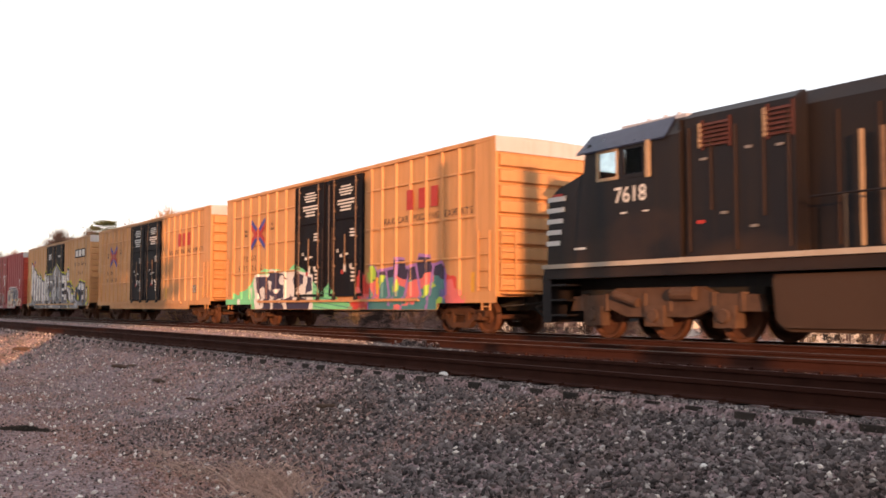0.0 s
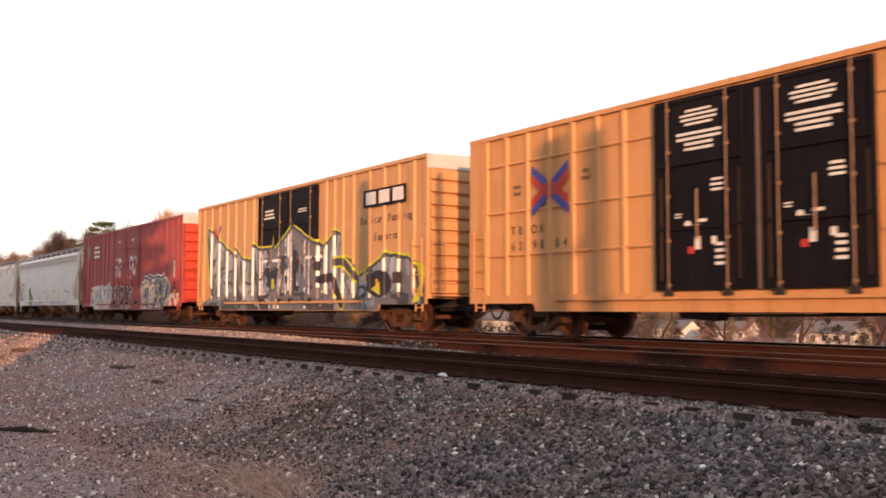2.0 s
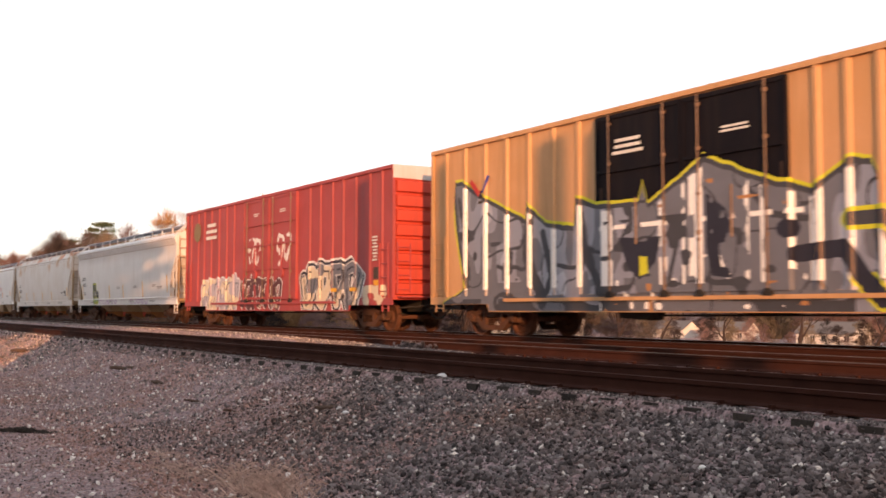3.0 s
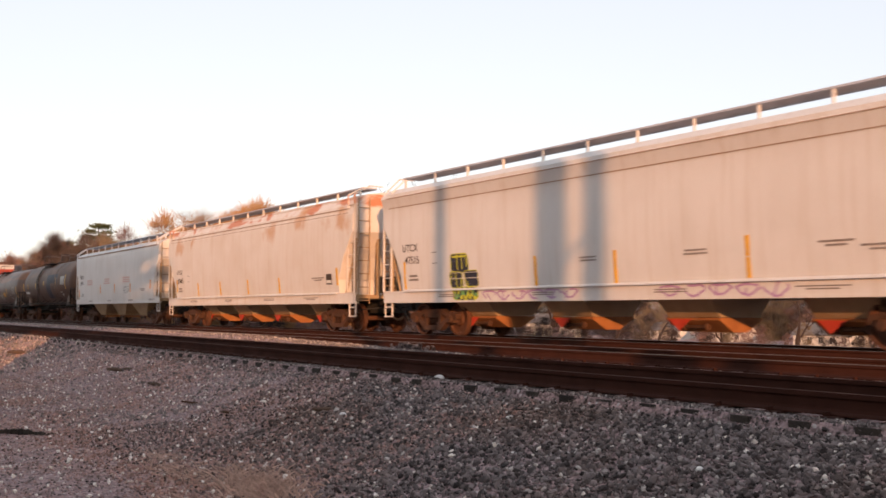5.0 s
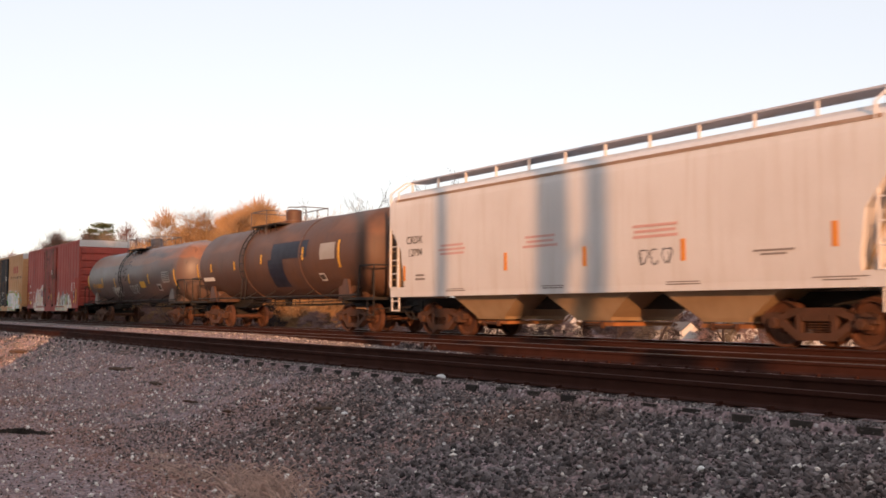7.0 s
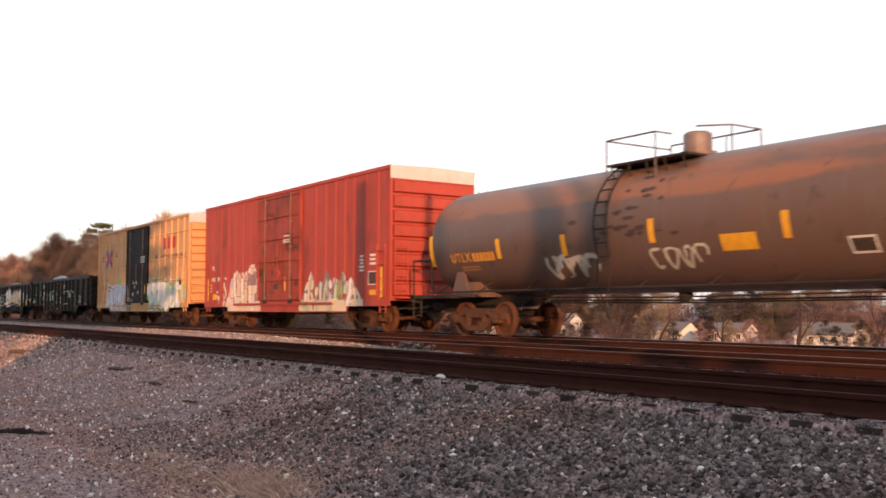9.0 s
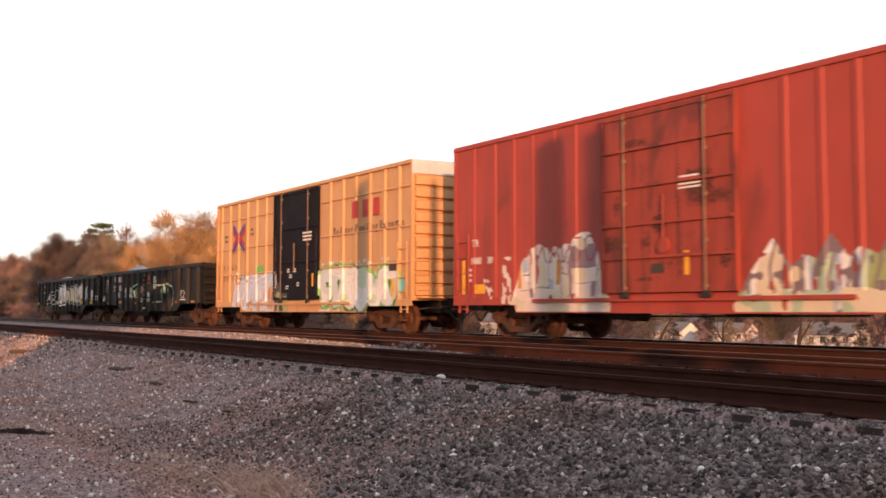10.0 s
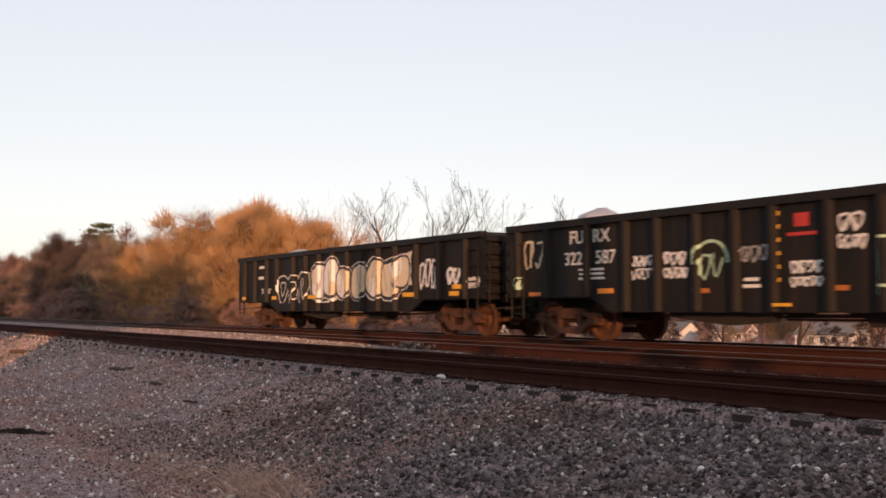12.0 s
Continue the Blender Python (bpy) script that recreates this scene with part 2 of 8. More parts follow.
GROUND = gravel_material("gravel_ground", (0.306, 0.213, 0.213), (0.332, 0.196, 0.172), 0.45, 30.0, 0.9, light=(0.955, 0.99), tint=(0.50, 0.44, 0.42))
STONE = gravel_material("grey_ballast_stone", (0.140, 0.114, 0.112), (0.148, 0.099, 0.084), 0.8, 1.0, 0.0, True, (0.95, 0.99), (0.48, 0.43, 0.40))
DUSTSTONE = gravel_material("dusty_ballast_stone", (0.360, 0.239, 0.222), (0.380, 0.206, 0.163), 0.4, 1.0, 0.0, True, (0.92, 0.975), (0.60, 0.49, 0.43))
# white stone, bright enough to paint the glints among the gravel
CHIPSTONE = material("glint_white_stone", (0.82, 0.74, 0.68), 0.5, second=(0.66, 0.54, 0.46), scale=3.0, bump=0.0)
CRESTSTONE = gravel_material("pale_ballast_stone", (0.215, 0.18, 0.172), (0.16, 0.132, 0.126), 0.5, 1.0, 0.0, True, (0.86, 0.95), (0.62, 0.50, 0.43))
BARK = material("bare_bark", (0.10, 0.06, 0.042), 0.9, second=(0.07, 0.045, 0.035), scale=5, bump=0.3)
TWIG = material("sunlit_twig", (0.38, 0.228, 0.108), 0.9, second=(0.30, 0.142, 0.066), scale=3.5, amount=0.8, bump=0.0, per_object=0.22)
TWIG_RED = material("reddish_bud_twig", (0.230, 0.130, 0.112), 0.9, second=(0.160, 0.112, 0.096), scale=3.0, amount=0.8, bump=0.0, per_object=0.3)
TWIG_OLIVE = material("olive_bud_twig", (0.175, 0.132, 0.088), 0.9, second=(0.125, 0.096, 0.075), scale=3.0, bump=0.0, per_object=0.25)
PINE = material("pine_needles", (0.085, 0.110, 0.045), 0.9, second=(0.10, 0.10, 0.05), scale=2, bump=0.0)
GRASS = material("dry_grass", (0.54, 0.36, 0.29), 0.9, second=(0.38, 0.23, 0.18), scale=6, bump=0.0, per_island=0.3)
SIDING = material("white_siding", (0.62, 0.57, 0.52), 0.7, second=(0.54, 0.49, 0.44), scale=1, bump=0.05)
ROOFING = material("grey_shingles", (0.14, 0.125, 0.12), 0.9, second=(0.10, 0.09, 0.09), scale=3, bump=0.2)
GLASSDARK = material("dark_window_glass", (0.03, 0.035, 0.04), 0.12, bump=0.0)
INK = material("dark_lettering", (0.06, 0.04, 0.03), 0.7, bump=0.0)
CHALK = material("white_lettering", (0.72, 0.70, 0.66), 0.7, bump=0.0)
BRIGHTYELLOW = material("reflective_yellow", (0.75, 0.38, 0.03), 0.5, bump=0.0)
LOGORED = material("logo_red", (0.45, 0.04, 0.03), 0.6, bump=0.0)
LOGOBLUE = material("logo_blue", (0.05, 0.06, 0.30), 0.6, bump=0.0)
BRICKWALL = material("depot_wall", (0.30, 0.16, 0.11), 0.9, second=(0.24, 0.13, 0.09), scale=2, bump=0.2)
HOPPER_PALE = material("pale_bay_steel", (0.36, 0.24, 0.135), 0.6, second=(0.26, 0.165, 0.085), scale=2.0, bump=0.1)
LOCKSTEEL = material("worn_lock_rod", (0.22, 0.135, 0.085), 0.6, second=(0.12, 0.075, 0.05), scale=4, bump=0.0)
FUELDUST = material("dusty_tank_steel", (0.062, 0.036, 0.025), 0.7, second=(0.044, 0.027, 0.020), scale=1.0, streak=(0.06, 0.036, 0.025), bump=0.1, spec=0.2)
# brown that stands for sunlight on the edges of dark door seams
SEAMBROWN = material("brown_sunlit_edge", (0.042, 0.021, 0.013), 0.7, second=(0.020, 0.012, 0.009), scale=2.0, bump=0.0)
# tan of the posts; also paints sunlight on cab jambs and louvre edges
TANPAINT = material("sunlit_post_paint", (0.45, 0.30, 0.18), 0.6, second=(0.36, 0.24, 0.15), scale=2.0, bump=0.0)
FADEDINK = material("faded_stencil", (0.24, 0.20, 0.18), 0.7, bump=0.0)
STRIPEWHITE = material("dirty_white_stripe", (0.46, 0.38, 0.31), 0.6, second=(0.36, 0.28, 0.21), scale=1.5, bump=0.0)
LOCKRED = material("red_gate_paint", (0.52, 0.05, 0.025), 0.7, second=(0.36, 0.04, 0.02), scale=4.0)
OUTLET = material("rust_orange_outlet", (0.33, 0.125, 0.038), 0.8, second=(0.20, 0.07, 0.026), scale=3.0, bump=0.1)
ENDBAND = material("end_glare_white", (0.50, 0.49, 0.49), 0.6, second=(0.43, 0.41, 0.40), scale=1.5, streak=(0.36, 0.32, 0.29), bump=0.05)
SEAMRUST = material("rusty_roof_seam", (0.30, 0.19, 0.125), 0.8, second=(0.42, 0.33, 0.27), scale=1.2, bump=0.05)
TWIG_GREY = material("grey_bare_twig", (0.105, 0.074, 0.064), 0.9, second=(0.072, 0.052, 0.046), scale=1.0, bump=0.0, per_object=0.25)
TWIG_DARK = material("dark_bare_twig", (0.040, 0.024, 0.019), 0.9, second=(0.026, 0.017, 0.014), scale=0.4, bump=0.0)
LOCOTRUCK = material("oily_truck_steel", (0.098, 0.052, 0.033), 0.8, second=(0.050, 0.027, 0.018), scale=3.0, bump=0.2)
LOUVRE = material("rust_red_louvre", (0.085, 0.022, 0.014), 0.7, second=(0.05, 0.016, 0.012), scale=3.0, bump=0.0)
ENDRED = material("bright_red_end_paint", (0.50, 0.062, 0.035), 0.6, second=(0.40, 0.045, 0.03), scale=1.0, streak=(0.26, 0.05, 0.035), bump=0.05)
RAILGREY = material("worn_grey_tubing", (0.11, 0.09, 0.085), 0.6, second=(0.17, 0.14, 0.13), scale=3.0, bump=0.0)
LATCHGREY = material("scuffed_latch", (0.22, 0.20, 0.19), 0.6, bump=0.0)
# ---- ground ----
TRACKS = (8.0, 12.15, 16.31)
SHELF = -0.205


def land(x, y):
    """The height of the ground."""
    ridge = 0.025 - 0.155 * min(1.0, max(0.0, (x + 24.0) / 9.0))
    profile = ((-400, -1.0), (0, -0.93), (3.6, -0.92), (4.6, -0.88), (5.4, -0.64), (6.45, -0.34), (6.69, -0.275), (6.74, -0.192), (6.98, -0.195), (7.02, -0.214), (9.33, -0.214), (9.37, -0.2), (9.5, -0.16), (9.75, ridge), (10.35, ridge), (10.65, -0.16), (10.8, -0.2), (18.0, SHELF - 0.01), (19.8, -0.95), (30, -1.3), (70, -3.0), (180, -6.6), (900, -9.0), (4000, -9.0))
    for (y0, z0), (y1, z1) in zip(profile, profile[1:]):
        if y <= y1:
            return z0 + (z1 - z0) * (y - y0) / (y1 - y0) + 0.035 * noise.noise((x * 0.5, y * 0.5, 0)) * (1 if y < 5 or y > 19 else 0.25)
    return -9.0


def build_ground():
    xs = [-4000, -1500, -600, -300, -200, -150] + [-120 + 2 * i for i in range(40)] + [-40 + 0.5 * i for i in range(90)] + [6 + 3 * i for i in range(20)] + [80, 150, 400, 1500, 4000]
    ys = [-4000, -1000, -300, -100, -40, -20, -10, -5] + sorted([-2 + 0.4 * i for i in range(29)] + [3.5, 3.62, 4.5, 4.65, 5.33, 5.47, 6.45, 6.69, 6.74, 6.98, 7.02, 7.3, 9.33, 9.37]) + [9.5, 9.62, 9.75, 10.05, 10.35, 10.5, 10.65] + [10.8 + 0.4 * i for i in range(28)] + [23 + 2 * i for i in range(12)] + [50, 60, 70, 90, 120, 160, 250, 500, 900, 2000, 4000]
    verts = [(x, y, land(x, y)) for x in xs for y in ys]
    n = len(ys)
    faces = [(i * n + j, (i + 1) * n + j, (i + 1) * n + j + 1, i * n + j + 1) for i in range(len(xs) - 1) for j in range(n - 1)]
    ob = from_arrays("ground", verts, faces, GROUND, "structure", "grey gravel yard ground with worn dry patches", "ground")
    for f in ob.data.polygons:
        f.use_smooth = True


build_ground()


def stones(name, count, x0, x1, y0, y1, small, large, label, seed, mat, lift=0.0, dense_near=True, fade=1.0, coarse=True):
    """Loose crushed stones, too many to count, as one mesh."""
    rng = np.random.default_rng(seed)
    phi = (1 + 5 ** 0.5) / 2
    base = np.array([(-1, phi, 0), (1, phi, 0), (-1, -phi, 0), (1, -phi, 0), (0, -1, phi), (0, 1, phi), (0, -1, -phi), (0, 1, -phi), (phi, 0, -1), (phi, 0, 1), (-phi, 0, -1), (-phi, 0, 1)]) / 1.9
    tri = np.array([(0, 11, 5), (0, 5, 1), (0, 1, 7), (0, 7, 10), (0, 10, 11), (1, 5, 9), (5, 11, 4), (11, 10, 2), (10, 7, 6), (7, 1, 8),
                    (3, 9, 4), (3, 4, 2), (3, 2, 6), (3, 6, 8), (3, 8, 9), (4, 9, 5), (2, 4, 11), (6, 2, 10), (8, 6, 7), (9, 8, 1)])
    if not coarse:
        base = np.array([(1, 0, 0), (-1, 0, 0), (0, 1, 0), (0, -1, 0), (0, 0, 1), (0, 0, -1)])
        tri = np.array([(0, 2, 4), (2, 1, 4), (1, 3, 4), (3, 0, 4), (2, 0, 5), (1, 2, 5), (3, 1, 5), (0, 3, 5)])
    k = len(base)
    u = rng.random(count)
    x = x1 - (x1 - x0) * (u ** 1.7 if dense_near else u)
    y = y0 + (y1 - y0) * rng.random(count) ** fade
    z = np.array([land(a, b) for a, b in zip(x, y)])
    size = small + (large - small) * rng.random(count) ** 1.6
    verts = np.empty((count, k, 3))
    for i in range(count):
        turn = np.linalg.qr(rng.normal(size=(3, 3)))[0]
        shape = base * (1 + 0.75 * (rng.random((k, 3)) - 0.5)) * (1, 0.55 + 0.4 * rng.random(), 0.40 + 0.4 * rng.random())
        verts[i] = shape @ turn * size[i] * 0.5 + (x[i], y[i], z[i] + size[i] * (0.12 + lift))
    faces = (tri[None] + k * np.arange(count)[:, None, None]).reshape(-1, 3)
    return from_arrays(name, verts.reshape(-1, 3).tolist(), faces.tolist(), mat, "stuff", label, "ballast stones")


# ---- tracks ----
CACHE = {}


def cached(key, make):
    """Mesh data made once and shared."""
    if key not in CACHE:
        bm = fresh()
        make(bm)
        data = bpy.data.meshes.new(key)
        bm.to_mesh(data)
        bm.free()
        CACHE[key] = data
    return CACHE[key]


RAIL_H = 0.186


def rail_outline():
    half = ((0.076, 0.0), (0.076, 0.011), (0.02, 0.03), (0.009, 0.05), (0.009, 0.132), (0.034, 0.146), (0.037, 0.178))
    right = [(y, z - RAIL_H) for y, z in half]
    return right + [(-y, z) for y, z in reversed(right)]


def build_tracks():
    tie_mesh = None
    for k, yc in enumerate(TRACKS):
        for side in (-1, 1):
            bm = fresh()
            yr = yc + side * 0.755
            extrude(bm, [(yr + a, b) for a, b in rail_outline()], "x", -420, 160)
            rail = part("rail", bm, RAILSTEEL)
            tagged(rail, "rusty brown steel rail with a worn bright head, spiked to ties", "rail", "rails of the three tracks", "structure")
            bm = fresh()
            box(bm, -420, 160, yr - 0.034, yr + 0.034, -0.008, 0.0)
            part("rail_head", bm, RAILTOP if k else RAILSTEEL, rail)
        pitch = 0.565
        bm = fresh()
        box(bm, -0.10, 0.10, -1.295, 1.295, -0.18, 0)
        if tie_mesh is None:
            tie_mesh = bpy.data.meshes.new("tie")
            bm.to_mesh(tie_mesh)
        bm.free()
        bed = empty("track_ties", "row of dark weathered wooden ties bedded in ballast", "railway ties")
        bed["kind"] = "structure"
        rng = random.Random(k)
        near, far = (-60, 4.145) if k == 0 else (-50, 0)
        n = 0
        x = far
        while x > near and n < 110:
            placed("tie", tie_mesh, TIMBER, bed, at=pose(x + rng.uniform(-0.03, 0.03), yc + rng.uniform(-0.02, 0.02), -RAIL_H - 0.012 + rng.uniform(-0.008, 0.004), 0, 0, rng.uniform(-1.2, 1.2)))
            x -= pitch
            n += 1
        for x1 in [far - pitch * i for i in range(64)]:
            for side in (-1, 1) if k < 2 else ():
                plate_at = pose(x1, yc + side * 0.755, -RAIL_H)
                placed("tie_plate", cached("tie_plate", lambda b: box(b, -0.09, 0.09, -0.17, 0.17, -0.011, -0.001)), RAILSTEEL, bed, at=plate_at)
                for u, v in ((-0.05, -0.105), (0.05, 0.105)):
                    placed("spike", cached("spike", lambda b: box(b, -0.016, 0.016, -0.03, 0.03, -0.001, 0.034)), RAILSTEEL, bed, at=plate_at @ pose(u, v, 0))
        bm = fresh()
        while x > -200:
            box(bm, x - 0.115, x + 0.115, yc - 1.295, yc + 1.295, -0.36, -RAIL_H - 0.012)
            x -= pitch
        far_ties = part("far_tie", bm, TIMBER, bed)
        far_ties["kind"] = "stuff"


build_tracks()
# ---- the train ----
SPEED = 18.85
WHEEL_R = 0.457
SPINS = []
CARS = []


def make_wheelset(bm):
    rod(bm, (0, -1.0, 0), (0, 1.0, 0), 0.075, 10)
    for s in (-1, 1):
        prof = [(-0.07, 0.13), (-0.07, 0.17), (0.0, 0.20), (0.0, 0.36)] + [(-0.065, 0.395), (-0.07, WHEEL_R - 0.006), (0.045, WHEEL_R), (0.055, WHEEL_R + 0.022), (0.075, WHEEL_R + 0.02), (0.075, 0.395), (0.03, 0.37), (0.03, 0.20), (0.08, 0.13)]
        lathe(bm, [(a if s < 0 else -a, r) for a, r in prof], "y", 28, (0, s * 0.755, 0))


def make_sideframe(bm):
    """One cast side frame of a freight truck, seen from outside, lying along x at y = 0."""
    # upper and lower members and the two columns, leaving the windows open
    def bar(pts, y0=-0.10, y1=0.08):
        extrude(bm, pts, "y", y0, y1)
    bar([(-1.16, 0.46), (-1.16, 0.60), (-0.96, 0.66), (-0.72, 0.62), (-0.72, 0.50), (-0.86, 0.54), (-1.02, 0.54), (-1.04, 0.44)])
    bar([(1.16, 0.46), (1.04, 0.44), (1.02, 0.54), (0.86, 0.54), (0.72, 0.50), (0.72, 0.62), (0.96, 0.66), (1.16, 0.60)])
    bar([(-0.74, 0.50), (-0.74, 0.62), (-0.45, 0.74), (0.45, 0.74), (0.74, 0.62), (0.74, 0.50), (0.42, 0.61), (-0.42, 0.61)])
    bar([(-0.76, 0.42), (-0.70, 0.54), (-0.36, 0.29), (0.36, 0.29), (0.70, 0.54), (0.76, 0.42), (0.40, 0.15), (-0.40, 0.15)])
    bar([(-0.42, 0.28), (-0.42, 0.64), (-0.30, 0.64), (-0.30, 0.28)])
    bar([(0.30, 0.28), (0.30, 0.64), (0.42, 0.64), (0.42, 0.28)])
    for s in (-1, 1):
        box(bm, s * 0.89 - 0.14, s * 0.89 + 0.14, -0.09, 0.09, 0.36, 0.46)


def make_springs(bm):
    for x in (-0.17, 0, 0.17):
        for k in range(5):
            lathe(bm, [(0.30 + k * 0.045, 0.05), (0.315 + k * 0.045, 0.075), (0.33 + k * 0.045, 0.05)], "z", 10, (x, 0, 0))
    box(bm, -0.28, 0.28, -0.10, 0.10, 0.50, 0.66)


def make_cap(bm):
    lathe(bm, [(-0.14, 0.05), (-0.13, 0.10), (-0.02, 0.12), (0.06, 0.12)], "y", 14)
    for i in range(3):
        a = math.tau * i / 3 + 0.5
        rod(bm, (0.06 * math.cos(a), -0.15, 0.06 * math.sin(a)), (0.06 * math.cos(a), -0.12, 0.06 * math.sin(a)), 0.018, 6)


def make_bolster(bm):
    box(bm, -0.18, 0.18, -1.05, 1.05, 0.52, 0.70)
    lathe(bm, [(0.68, 0.2), (0.80, 0.2)], "z", 16)
    for s in (-1, 1):
        box(bm, s * 0.38 - 0.03, s * 0.38 + 0.03, -0.85, 0.85, 0.38, 0.46)


def truck(car, x, wheelbase=1.78):
    """A two-axle truck under a car: side frames, springs, bearing caps, bolster and two turning wheelsets."""
    base = placed("truck", cached("truck_bolster", make_bolster), UNDERBODY, car, at=pose(x, 0, 0))
    for s in (-1, 1):
        turn = 0 if s < 0 else 180
        placed("sideframe", cached("truck_sideframe", make_sideframe), TRUCKSTEEL, base, "rust-brown cast side frame", at=pose(0, s * 1.0, 0, 0, 0, turn))
        placed("spring_nest", cached("truck_springs", make_springs), TRUCKSTEEL, base, at=pose(0, s * 1.0, 0))
        for d in (-1, 1):
            placed("bearing_cap", cached("truck_cap", make_cap), TRUCKSTEEL, base, at=pose(d * wheelbase / 2, s * 1.02, WHEEL_R, 0, 0, turn))
    for d in (-1, 1):
        w = placed("wheelset", cached("wheelset", make_wheelset), WHEELSTEEL, base, "rusty steel wheelset", at=pose(d * wheelbase / 2, 0, WHEEL_R))
        SPINS.append((w, d * wheelbase / 2, WHEEL_R))


def coupler(car, x, s):
    """A knuckle coupler and draft gear at one end, s is +1 in front."""
    bm = fresh()
    box(bm, min(x - s * 0.8, x + s * 0.55), max(x - s * 0.8, x + s * 0.55), -0.07, 0.07, 0.76, 0.92)
    box(bm, min(x + s * 0.55, x + s * 0.88), max(x + s * 0.55, x + s * 0.88), -0.17, 0.12, 0.68, 1.0)
    box(bm, min(x - s * 1.2, x + s * 0.12), max(x - s * 1.2, x + s * 0.12), -0.28, 0.28, 0.62, 1.05)
    part("coupler", bm, UNDERBODY, car)
    bm = fresh()
    pts = [(x + s * (0.1 + 0.1 * i), -0.35 + 0.02 * i, 0.72 - 0.34 * math.sin(math.pi * i / 9.0) * 0.9) for i in range(10)]
    pipe(bm, pts, 0.03)
    pipe(bm, [(x + s * 0.22, -1.45, 0.72), (x + s * 0.30, -0.6, 0.80), (x + s * 0.62, -0.15, 0.86)], 0.018)
    part("air_hose", bm, UNDERBODY, car)


def ladder(bm, x0, x1, y, z0, z1, step=0.42, r=0.016):
    rod(bm, (x0, y, z0), (x0, y, z1), r * 1.5, 6)
    rod(bm, (x1, y, z0), (x1, y, z1), r * 1.5, 6)
    z = z0 + 0.1
    while z < z1:
        rod(bm, (x0, y, z), (x1, y, z), r, 6)
        z += step


def brake_gear(car, half):
    """Pipes, brake cylinder and reservoir under the floor."""
    bm = fresh()
    rod(bm, (0.8, -0.7, 0.78), (1.9, -0.7, 0.78), 0.2, 12)
    rod(bm, (-1.6, 0.5, 0.78), (-0.8, 0.5, 0.78), 0.17, 12)
    pipe(bm, [(-half * 0.9, -0.3, 0.86), (0, -0.45, 0.80), (half * 0.9, -0.3, 0.86)], 0.025)
    pipe(bm, [(-half * 0.6, 0.4, 0.72), (half * 0.6, 0.4, 0.72)], 0.02)
    extrude(bm, [(-2.6, 0.80), (-2.5, 0.50), (-1.6, 0.45), (-1.4, 0.80)], "y", -0.95, -0.55)
    rod(bm, (-1.5, -0.75, 0.56), (half * 0.5, -0.75, 0.60), 0.022, 6)
    part("brake_gear", bm, UNDERBODY, car, "brake cylinder, reservoirs and pipes")


def words(parent, text, x, y, z, size, mat, name="lettering", spread=1.0):
    """Lettering on a side that faces the camera (towards -y)."""
    c = bpy.data.curves.new(name, "FONT")
    c.body, c.size, c.extrude, c.align_x, c.align_y = text, size, 0.002, "CENTER", "CENTER"
    c.space_character, c.offset = spread, size * 0.008
    tmp = bpy.data.objects.new("tmp", c)
    data = bpy.data.meshes.new_from_object(tmp)
    bpy.data.objects.remove(tmp)
    data.materials.clear()
    return placed(name, data, mat, parent, at=pose(x, y, z, 90, 0, 0))


def bars(parent, x, y, z, w, h, rows, mat, name="stencil", seed=0):
    """Small writing that cannot be read, as plain bars."""
    rng = random.Random(seed)
    bm = fresh()
    rh = h / rows
    for i in range(rows):
        ww = w * rng.uniform(0.6, 1.0)
        box(bm, x - ww / 2, x + ww / 2, y - 0.004, y + 0.002, z + h / 2 - (i + 0.72) * rh, z + h / 2 - (i + 0.2) * rh)
    return tagged(part(name, bm, mat, parent), kind="stuff" if rows > 1 else "")


